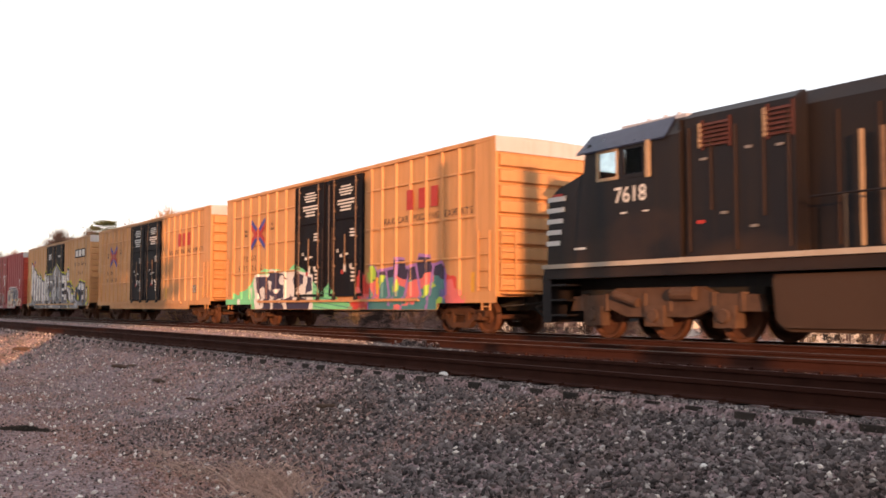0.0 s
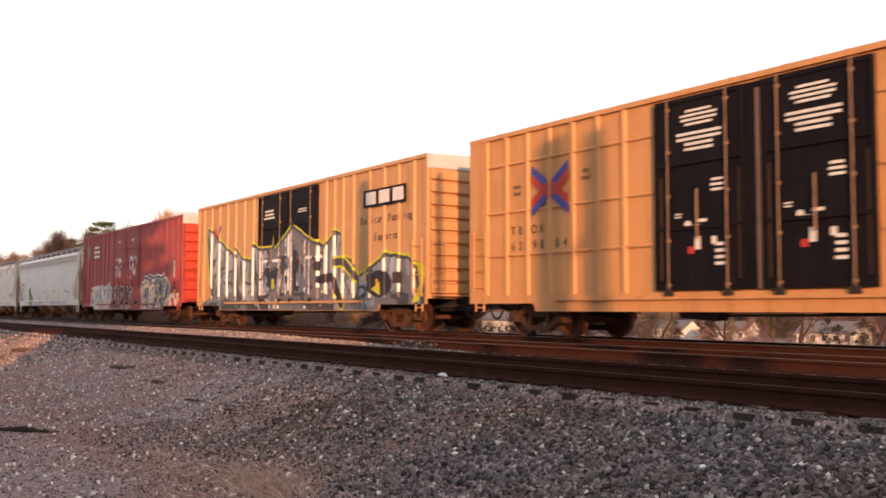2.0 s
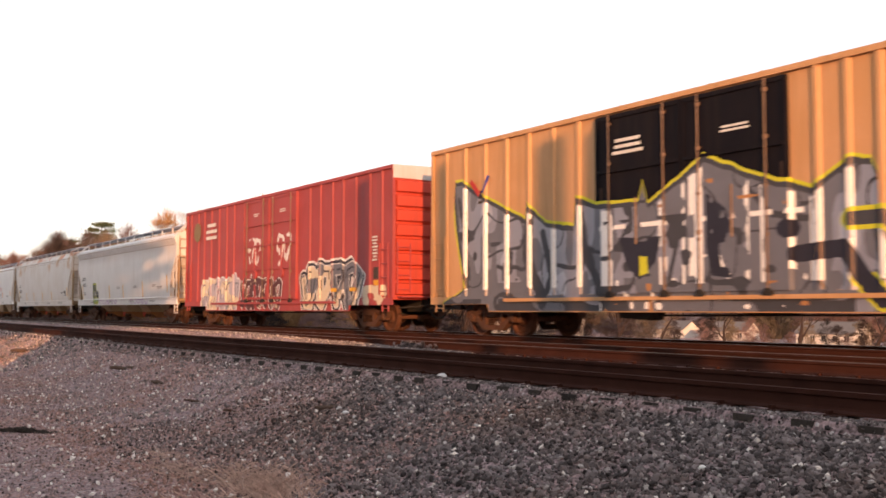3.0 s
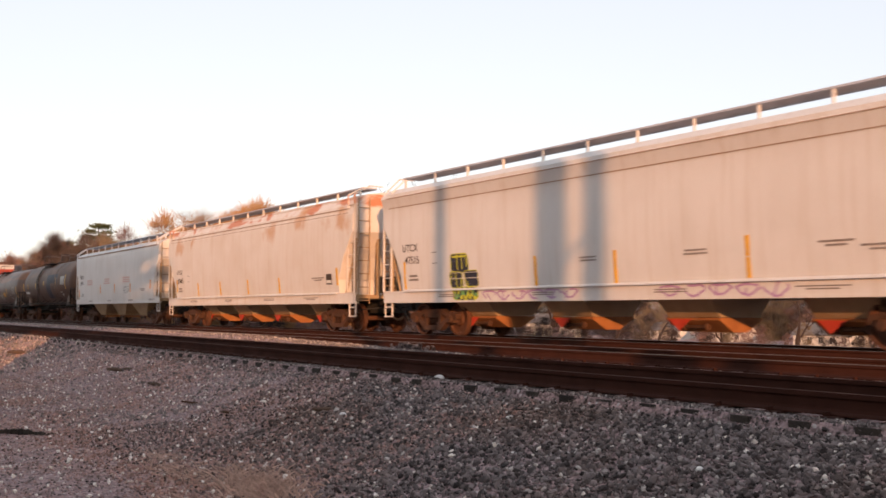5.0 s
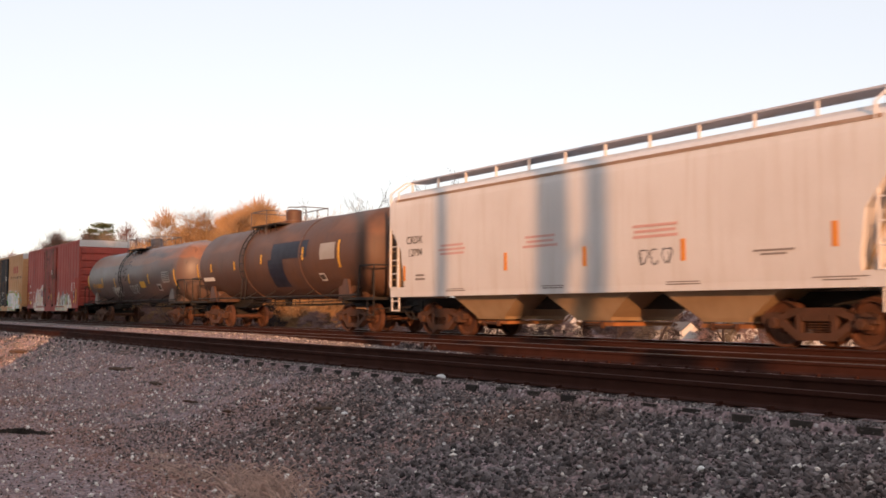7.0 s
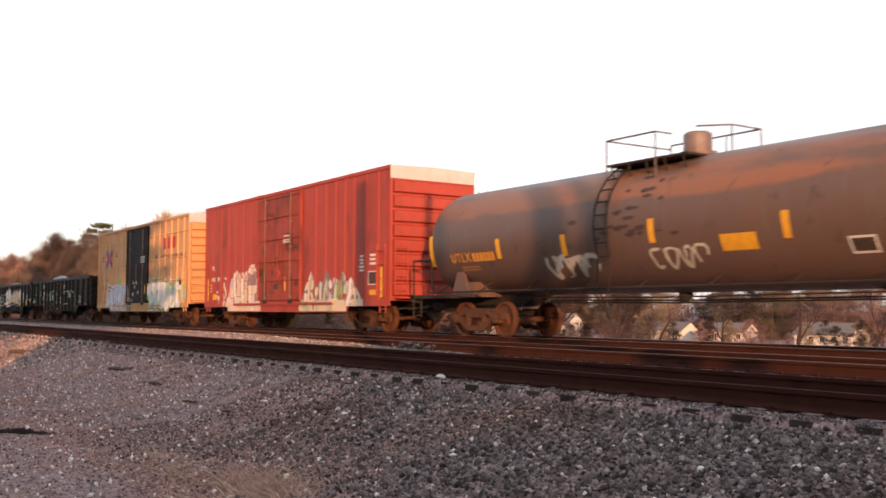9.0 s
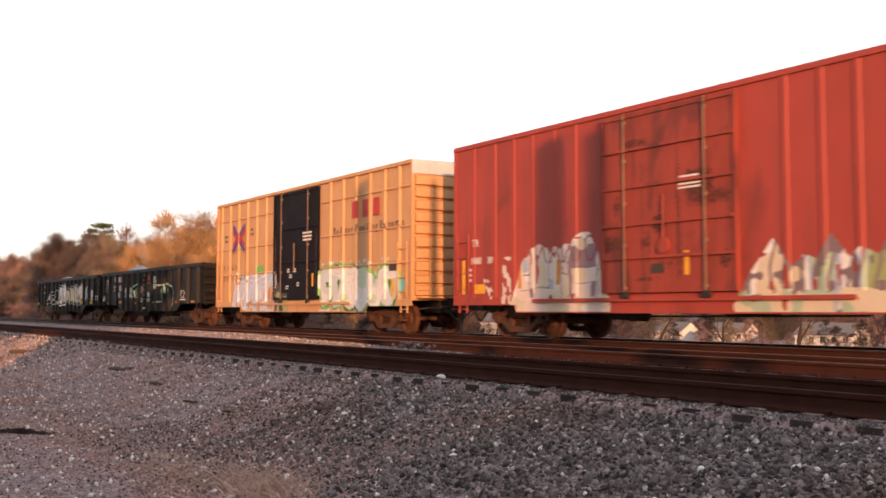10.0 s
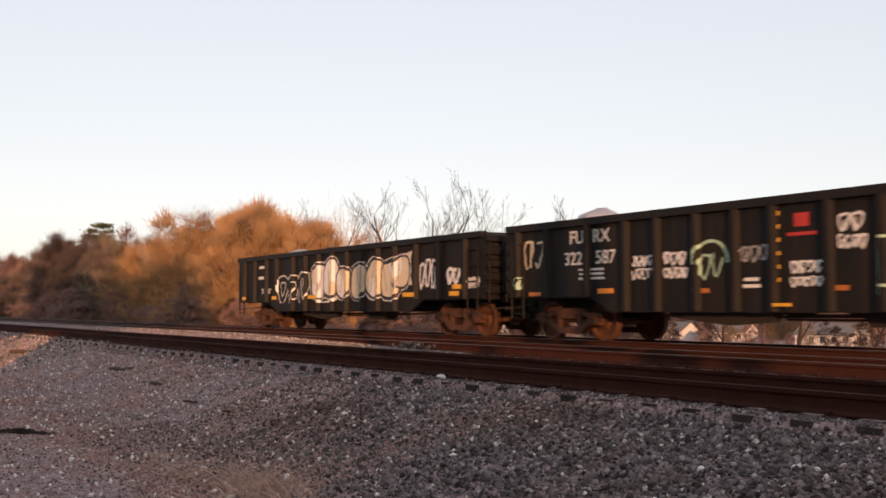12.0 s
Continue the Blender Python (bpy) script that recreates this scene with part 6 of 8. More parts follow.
        out = np.where(fill & (x > 6.9) & (x < 12.3) & (chips < 0.10), 7, out)
        rim = soft_noise(x * 1.2, z * 0.9, 1.3, 51)
        out = np.where(fill & (np.abs(rim - 0.5) < 0.022) & (out != 3), 1, out)
        heart = inside(x, z, [(7.46, 2.22), (8.68, 2.18), (8.52, 1.66), (8.05, 1.30), (7.70, 1.60)])
        bolt = inside(x, z, [(9.86, 2.95), (10.34, 2.62), (10.46, 2.30), (10.24, 1.86), (10.46, 1.28), (9.98, 1.34), (9.86, 1.9)])
        out = np.where(fill & (heart | bolt) & (streaky > 0.2), 5, out)
        out = np.where(inside(x, z, [(8.06, 1.80), (8.28, 1.78), (8.30, 1.44), (8.05, 1.38)]), 2, out)
        out = np.where(fill & (np.hypot((x - 11.70) / 1.3, z - 2.14) < 0.17), 5, out)
        onpost = np.full(x.shape, False)
        for p in posts:
            onpost |= (np.abs(x - p) < 0.075)
        # white on the posts paints sun glints; worn only masks where they break
        worn = soft_noise(x * 2, z * 1.4, 1.8, 33) > 0.16
        out = np.where(onpost & worn & fill & (z > 1.2) & (z < top - 0.10), 3, out)
        sweep = near_stroke(x, z, [(11.85, 1.68), (12.78, 1.74), (13.10, 1.25), (13.50, 0.86)])
        out = np.where((sweep < 0.21) & (z < 1.3) & (x > 12.9), 2, out)
        out = np.where(sweep < 0.155, 5, out)
        vee = near_stroke(x, z, [(12.92, 2.22), (13.52, 2.22), (14.38, 1.70)])
        out = np.where(vee < 0.20, np.where(vee < 0.12, 1, 2), out)
        leg = np.minimum(near_stroke(x, z, [(14.50, 1.68), (14.52, 1.2), (14.22, 0.86)]), near_stroke(x, z, [(14.35, 0.95), (15.0, 1.14), (15.32, 1.80)]))
        out = np.where(leg < 0.07, 1, out)
        out = np.where(np.hypot((x - 15.85) / 0.74, (z - 1.45) / 0.42) < 1, 5, out)
        out = np.where(inside(x, z, [(15.34, 1.29), (15.88, 1.52), (15.87, 1.10)]), 2, out)
        tail = inside(x, z, [(18.0, 2.05), (18.5, 1.9), (18.2, 0.9), (17.8, 0.85), (18.15, 1.4)])
        out = np.where(tail, 2, out)
        out = np.where(((out == 0) | (out == 6)) & (z < 1.022) & (soft_noise(x, z * 3, 1.2, 39) > 0.25), 4, out)
        out = np.where((z < 0.96) & ((out == 0) | (out == 4) | (out == 6)) & (x < 13.0) & (soft_noise(x, z * 2, 1.5, 40) > 0.42), 1, out)
        return np.where((x < 0.62) | (x > 18.5), -1, out)
    graffiti(car, r, 0.6, 18.5, 0.65, 4.2, painter, [silver, dark, lime, white, grey, black, spray("pale_silver", (0.52, 0.51, 0.57), 0.36, 0.5), spray("rust_mark", (0.42, 0.20, 0.08))], relief(t, door=0.101), floor_z=0.82, wide=2 * half, label="huge silver letters with black outlines")
    plate(car, r + 15.0, r + 15.12, 1.5, 1.95, -hw - 0.012, BRIGHTYELLOW, "reflector")
    plate(car, r + 15.75, r + 15.87, 1.35, 1.6, -hw - 0.012, BRIGHTYELLOW, "reflector")
    plate(car, r + 16.75, r + 17.2, 1.45, 1.78, -hw - 0.012, INK, "placard")


mark_silver()


def mark_crimson():
    t = SHORT[1]
    car, half, hw, inner, d0, d1, posts = t
    r, y, out = -half, -inner - 0.006, -hw - 0.003
    bars(car, r + 3.2, out, 3.98, 1.4, 0.8, 3, CHALK, seed=21)
    bm = fresh()
    lathe(bm, [(-0.008, 0.42), (0.0, 0.42)], "y", 24, (r + 1.5, out, 4.05))
    part("emblem_disc", bm, spray("olive", (0.20, 0.13, 0.04)), car)
    dy = -inner - 0.064
    for c, s in (((d0 * 0.75 + d1 * 0.25), 22), ((d0 * 0.25 + d1 * 0.75), 23)):
        bars(car, c, dy, 4.3, 0.5, 0.14, 2, CHALK, seed=s)
    plate(car, r + 17.05, r + 17.45, 1.62, 1.98, y, INK, "placard")
    plate(car, r + 17.08, r + 17.42, 1.42, 1.58, y, BRIGHTYELLOW, "placard")
    bars(car, r + 17.2, out, 2.55, 0.35, 0.8, 8, CHALK, seed=24)
    for x in (14.3, 15.6):
        plate(car, r + x, r + x + 0.4, 1.26, 1.38, out - 0.004, BRIGHTYELLOW, "reflector")
    white, black, grey, cream, lilac = spray("white", (0.72, 0.70, 0.68)), spray("black", (0.02, 0.018, 0.03)), spray("slate", (0.17, 0.17, 0.195), 0.45, 0.3), spray("cream", (0.62, 0.52, 0.38)), spray("lilac", (0.42, 0.38, 0.44))

    def painter(x, z):
        out = np.full(x.shape, -1)
        d = letters(x, z, 2.1, 6.2, 0.74, 1.95, 6, 41)
        out = np.where((d < 0.24) & (z < 2.1), np.where(soft_noise(x, z, 2, 1) > 0.5, 4, 3), out)
        out = np.where((d > 0.17) & (d < 0.23) & (soft_noise(x, z, 3, 11) > 0.4), 0, out)
        out = np.where((d < 0.035) & (soft_noise(x, z, 3, 12) > 0.4), 2, out)
        e = letters(x, z, 6.5, 10.4, 0.74, 1.95, 7, 43)
        out = np.where((e < 0.16) & (z < 2.05), 5, out)
        out = np.where((e > 0.10) & (e < 0.15) & (soft_noise(x, z, 6, 2) > 0.42), 0, out)
        out = np.where((e < 0.05) & (soft_noise(x, z, 5, 3) > 0.72), 3, out)
        f = letters(x, z, 12.1, 16.2, 0.78, 2.25, 4, 47)
        crown = np.interp(x, [11.6, 11.9, 13.2, 14.3, 15.5, 16.7], [1.9, 2.25, 2.60, 2.35, 2.50, 1.70])
        out = np.where((f < 0.37) & (z < crown), 0, out)
        out = np.where((f < 0.30) & (z < crown - 0.06), 1, out)
        out = np.where((f < 0.17), np.where(soft_noise(x, z, 2, 5) > 0.5, 2, 3), out)
        out = np.where((f > 0.17) & (f < 0.20), 0, out)
        out = np.where((f < 0.03) & (soft_noise(x, z, 2, 15) > 0.4), 1, out)
        g = letters(x, z, 16.4, 17.8, 0.9, 1.4, 2, 49)
        out = np.where(g < 0.12, 3, out)
        for x0, seed in ((7.3, 51), (10.0, 52)):
            h = letters(x, z, x0, x0 + 1.2, 2.45, 3.55, 2, seed)
            out = np.where((h < 0.07) & (soft_noise(x, z, 5, seed) > 0.35), 0, out)
        return out
    graffiti(car, r, 1.6, 18.0, 0.66, 3.7, painter, [white, black, grey, cream, lilac, spray("wine", (0.085, 0.018, 0.020))], relief(t, 0.045), floor_z=0.82, wide=2 * half, label="white, black and lilac letters")


mark_crimson()


def mark_oxide():
    t = SHORT[2]
    car, half, hw, inner, d0, d1, posts = t
    r, y, out = -half, -inner - 0.006, -hw - 0.003
    words(car, "TR", r + 1.0, out, 2.42, 0.26, CHALK)
    words(car, "1002", r + 1.02, out, 1.96, 0.24, CHALK)
    words(car, "30", r + 1.62, out, 1.96, 0.24, CHALK)
    bars(car, r + 0.75, y, 1.6, 0.3, 0.4, 3, CHALK, seed=31)
    plate(car, r + 14.22, r + 14.74, 1.50, 1.86, y, INK, "placard")
    plate(car, r + 14.25, r + 14.71, 1.16, 1.32, y, BRIGHTYELLOW, "placard")
    plate(car, r + 0.88, r + 1.38, 1.12, 1.36, y, BRIGHTYELLOW, "placard")
    for a, b, c, d in ((14.20, 14.76, 1.86, 1.89), (14.20, 14.76, 1.47, 1.50), (14.19, 14.22, 1.47, 1.89), (14.74, 14.77, 1.47, 1.89)):
        plate(car, r + a, r + b, c, d, y - 0.004, CHALK, "placard_edge")
    bars(car, r + 13.75, y, 2.15, 0.32, 0.55, 5, CHALK, seed=32)
    bars(car, r + 14.45, y, 2.25, 0.4, 0.4, 3, CHALK, seed=33)
    dy = -inner - 0.064
    bars(car, r + 8.3, dy, 3.25, 0.6, 0.3, 4, CHALK, seed=34)
    plate(car, r + 7.25, r + 7.6, 1.45, 1.65, dy, INK, "door_notice")
    plate(car, r + 8.15, r + 8.27, 1.40, 1.88, dy, BRIGHTYELLOW, "reflector")
    for x, z0, z1 in ((0.45, 1.1, 2.0), (15.0, 1.08, 2.0)):
        plate(car, r + x, r + x + 0.13, z0, z1, out - 0.03, BRIGHTYELLOW, "reflector")
    cream, white, sky, olive, mint, dusk = (spray("cream", (0.62, 0.52, 0.38)), spray("white", (0.72, 0.70, 0.68)), spray("pale_blue", (0.36, 0.42, 0.50)), spray("moss", (0.30, 0.34, 0.14)), spray("sage", (0.36, 0.46, 0.34)), spray("dusk", (0.20, 0.14, 0.15)))

    def painter(x, z):
        out = np.full(x.shape, -1)
        # the first piece: tall pale letters with mauve shade and orange bars
        wob = 0.08 * (soft_noise(x, z, 5.0, 61) - 0.5)
        top = np.interp(x, [2.45, 2.62, 2.9, 3.15, 3.22, 3.5, 3.85, 3.95, 4.1, 4.3, 4.5, 4.65, 4.8, 5.0, 5.3, 5.42, 5.6, 5.66, 5.75, 6.0], [0.8, 1.2, 1.85, 2.0, 2.16, 2.28, 2.16, 2.02, 2.16, 2.1, 2.22, 2.18, 2.36, 2.46, 2.42, 2.28, 2.0, 1.6, 1.25, 0.95]) + wob
        body = (z < top) & (x > 2.45) & (x < 6.0)
        k = soft_noise(x, z * 0.6, 2.2, 63)
        out = np.where(body, np.where(k < 0.42, 0, np.where(k < 0.8, 8, 1)), out)
        u, w = x + wob, z + 0.7 * wob
        for x0, x1, z0, z1, tone in ((2.93, 3.14, 1.60, 1.95, 2), (4.70, 5.55, 1.66, 2.16, 7), (4.62, 4.72, 1.0, 2.0, 7), (3.22, 3.38, 0.98, 1.22, 7), (3.95, 4.12, 1.20, 1.40, 2), (4.20, 4.33, 1.30, 1.86, 6), (2.74, 2.88, 1.22, 1.74, 6), (5.36, 5.52, 1.0, 1.34, 7)):
            out = np.where(body & (u > x0) & (u < x1) & (w > z0) & (w < z1), tone, out)
        out = np.where(body & (np.hypot((u - 5.06) / 1.3, w - 2.20) < 0.15), 0, out)
        for x0, x1, z0, z1 in ((2.95, 3.22, 1.53, 1.55), (4.70, 5.40, 1.655, 1.685), (3.45, 3.95, 1.22, 1.245), (4.35, 4.62, 1.80, 1.82), (4.35, 4.62, 1.52, 1.54), (2.85, 3.3, 1.16, 1.18), (4.2, 4.6, 0.93, 0.95), (4.9, 5.3, 1.30, 1.32), (3.18, 3.205, 1.0, 2.1), (3.90, 3.925, 1.2, 2.05), (4.36, 4.385, 0.98, 1.9), (5.56, 5.59, 0.9, 1.7)):
            out = np.where(body & (u > x0) & (u < x1) & (w > z0) & (w < z1), 5, out)
        gaps = inside(u, w, [(3.42, 2.02), (3.56, 2.0), (3.52, 1.38), (3.44, 1.30)]) | (np.hypot(u - 4.04, w - 1.0) < 0.075) | (np.hypot(u - 4.75, w - 1.0) < 0.065) | (np.hypot((u - 4.13) * 1.6, w - 1.98) < 0.06)
        out = np.where(body & gaps, -1, out)
        loops = letters(x, z, 3.2, 5.6, 1.75, 2.4, 5, 64)
        out = np.where(body & (z > 1.8) & (loops < 0.02), np.where(k < 0.5, 7, -1), out)
        # chalky speckle and an arc beside it
        chalk = (soft_noise(x, z, 9.0, 66) > 0.52) & (((x > 2.12) & (x < 2.46) & (z > 0.85) & (z < 2.02)) | (near_stroke(x, z, [(1.42, 1.45), (1.6, 1.15), (1.84, 0.95)]) < 0.10))
        out = np.where(chalk, 8, out)
        # the second piece
        xs, zs = [9.4, 9.6, 10.2, 10.6, 10.85, 11.1, 11.4, 11.75, 11.95, 12.25, 12.55, 12.8, 13.1, 13.85], [0.9, 1.25, 2.0, 1.5, 1.70, 1.55, 2.04, 1.55, 1.78, 1.62, 2.02, 1.6, 1.78, 0.9]
        top = np.interp(x, xs, zs) + 0.08 * (soft_noise(x, z, 5.0, 71) - 0.5)
        k = soft_noise(x, z * 0.5, 1.7, 62)
        body = (z < top) & (x > 9.4) & (x < 13.85)
        out = np.where(body, np.where(k < 0.34, 0, np.where(k < 0.5, 1, np.where(k < 0.6, 2, np.where(k < 0.72, 4, 3)))), out)
        for c in xs[1:-1]:
            out = np.where(body & (np.abs(x - c - 0.07 * np.sin(5 * z + c)) < 0.030) & (z > 1.0), 5, out)
        out = np.where(body & (soft_noise(x * 1.5, z, 4.5, 66) > 0.71), 5, out)
        out = np.where(body & (soft_noise(x * 1.3, z * 0.7, 5.0, 68) < 0.21), -1, out)
        low = (z < 0.98 + 0.12 * soft_noise(x, z, 3, 70)) & (((x > 2.5) & (x < 5.9) & (z < 0.92)) | ((x > 9.2) & (x < 13.9)))
        out = np.where(low & (soft_noise(x, z, 4, 71) > 0.45), np.where((soft_noise(x, z, 3, 72) > 0.4) | (x < 7), 0, 4), out)
        return out
    graffiti(car, r, 1.3, 14.2, 0.66, 2.55, painter, [cream, white, sky, olive, mint, dusk, spray("amber", (0.62, 0.24, 0.05)), spray("dull_mauve", (0.27, 0.18, 0.20)), spray("rose_white", (0.68, 0.56, 0.50))], relief(t, 0.026), floor_z=0.82, wide=2 * half, label="pale cream, blue and green letters")

    def worn(x, z):
        spots = np.clip(soft_noise(x, z, 2.4, 73) - 0.66, 0, 1) * 4.0
        runs = np.clip(soft_noise(x * 4.0, z * 0.35, 1.0, 74) - 0.74, 0, 1) * 2.6
        return np.where(np.random.default_rng(6).random(x.shape) < np.minimum(0.85, spots + runs), 0, -1)
    graffiti(car, r, d0 + half + 0.12, d1 + half - 0.12, 1.3, 4.3, worn, [spray("door_rust", (0.085, 0.028, 0.020), 0.8)], relief(t, 0.026), name="rust_mark", label="dark rust spots and runs on the door", dx=0.022, dz=0.018)


mark_oxide()


def mark_last_yellow():
    t = SHORT[3]
    car, half, hw, inner, d0, d1, posts = t
    r, y, out = -half, -inner - 0.006, -hw - 0.004
    emblem_posts(car, r + 11.75, r + 13.65, 3.60, 4.14, out)
    for i, ch in enumerate("Railcar Pooling Experts"):
        if ch != " ":
            x = 10.55 + 4.3 * i / 22
            words(car, ch, r + x, out if any(abs(x - p) < 0.125 for p in posts) else y, 3.27, 0.34, INK)
    emblem_cross(car, half, r + 2.4, 3.64, 1.2, 1.0, out)
    words(car, "next\nload", r + 0.97, y, 3.60, 0.19, INK)
    words(car, "any\nroad", r + 3.62, y, 3.75, 0.19, INK)
    for i, ch in enumerate("FBOX"):
        words(car, ch, r + (0.8, 1.2, 1.7, 2.1)[i], y, 2.38, 0.28, INK)
    for i, ch in enumerate("506350"):
        words(car, ch, r + (0.8, 1.12, 1.75, 2.1, 2.65, 2.95)[i], y, 1.95, 0.28, INK)
    dy = -inner - 0.064
    bars(car, r + 8.6, dy, 3.25, 0.95, 0.36, 3, CHALK, seed=41)
    for x, z in ((7.1, 2.1), (7.3, 1.9), (7.6, 2.1), (7.0, 1.5), (7.9, 1.6)):
        bars(car, r + x, dy, z, 0.24, 0.16, 2, CHALK, seed=int(x * 10))
    plate(car, r + 14.05, r + 14.6, 1.86, 2.14, y, INK, "placard")
    plate(car, r + 14.08, r + 14.57, 1.66, 1.84, y, CHALK, "placard")
    plate(car, r + 14.3, r + 14.45, 1.1, 1.62, out - 0.01, BRIGHTYELLOW, "reflector")
    plate(car, r + 9.0, r + 9.1, 1.5, 1.95, dy, BRIGHTYELLOW, "reflector")
    white, green, silver, dark, teal = spray("white", (0.72, 0.70, 0.68)), spray("leaf", (0.16, 0.40, 0.12)), spray("ice", (0.55, 0.58, 0.60)), spray("charcoal", (0.05, 0.05, 0.06)), spray("aqua", (0.16, 0.42, 0.40))

    def painter(x, z):
        out = np.full(x.shape, -1)
        d = letters(x, z, 1.9, 5.9, 0.72, 2.1, 6, 81)
        out = np.where(np.hypot((x - 4.5) / 0.42, (z - 2.0) / 0.55) < 0.75 + 0.5 * soft_noise(x, z, 6, 5), 1, out)
        out = np.where(d < 0.235, 0, out)
        out = np.where(d < 0.165, 5, out)
        out = np.where((d < 0.165) & (soft_noise(x, z, 2.2, 13) > 0.74), 6, out)
        out = np.where((d < 0.020), 0, out)
        camo = (x > 5.55) & (x < 7.0) & (z < 1.75) & (soft_noise(x, z, 2.6, 21) > 0.60)
        out = np.where(camo & (d > 0.2), np.where(soft_noise(x, z, 4, 22) > 0.5, 7, 3), out)
        f = letters(x, z, 9.6, 14.5, 0.95, 2.0, 6, 83, 0.02)
        halo = np.interp(x, [9.3, 10, 14.2, 15.2], [2.2, 2.25, 2.25, 1.7]) + 0.2 * (soft_noise(x, z, 2, 7) - 0.5)
        out = np.where((f < 0.33) & (z < halo), 1, out)
        out = np.where(f < 0.24, 0, out)
        tone = soft_noise(x * 0.8, z, 1.9, 41)
        out = np.where((f < 0.24) & (tone > 0.62), 2, out)
        out = np.where((f < 0.24) & (tone < 0.22), 8, out)
        out = np.where((f < 0.24) & (f > 0.19) & (soft_noise(x, z, 3.3, 42) > 0.62), 1, out)
        out = np.where((f < 0.02), 2, out)
        out = np.where((f > 0.24) & (f < 0.30) & (soft_noise(x, z, 3, 9) > 0.6), 3, out)
        dart = inside(x, z, [(14.4, 1.9), (15.15, 1.45), (14.5, 1.0), (14.7, 1.45)])
        out = np.where(dart, 4, out)
        mist = (z < 2.3) & (x > 9.55) & (x < 14.4) & (f < 0.5) & (soft_noise(x, z, 9, 17) > 0.62)
        return np.where(mist & (out < 0), 2, out)
    graffiti(car, r, 1.5, 15.2, 0.66, 2.4, painter, [white, green, silver, dark, teal, spray("powder_blue", (0.40, 0.47, 0.62)), spray("rust_mark", (0.42, 0.20, 0.08)), spray("moss", (0.30, 0.34, 0.14)), spray("pale_lime", (0.50, 0.62, 0.42))], relief(t), floor_z=0.82, wide=2 * half, label="pale blue letters edged white, and white ones edged green")


mark_last_yellow()


def side_of(profile):
    zs, ws = [z for w, z in profile], [w for w, z in profile]
    return lambda z: float(np.interp(z, zs, ws)) + 0.006


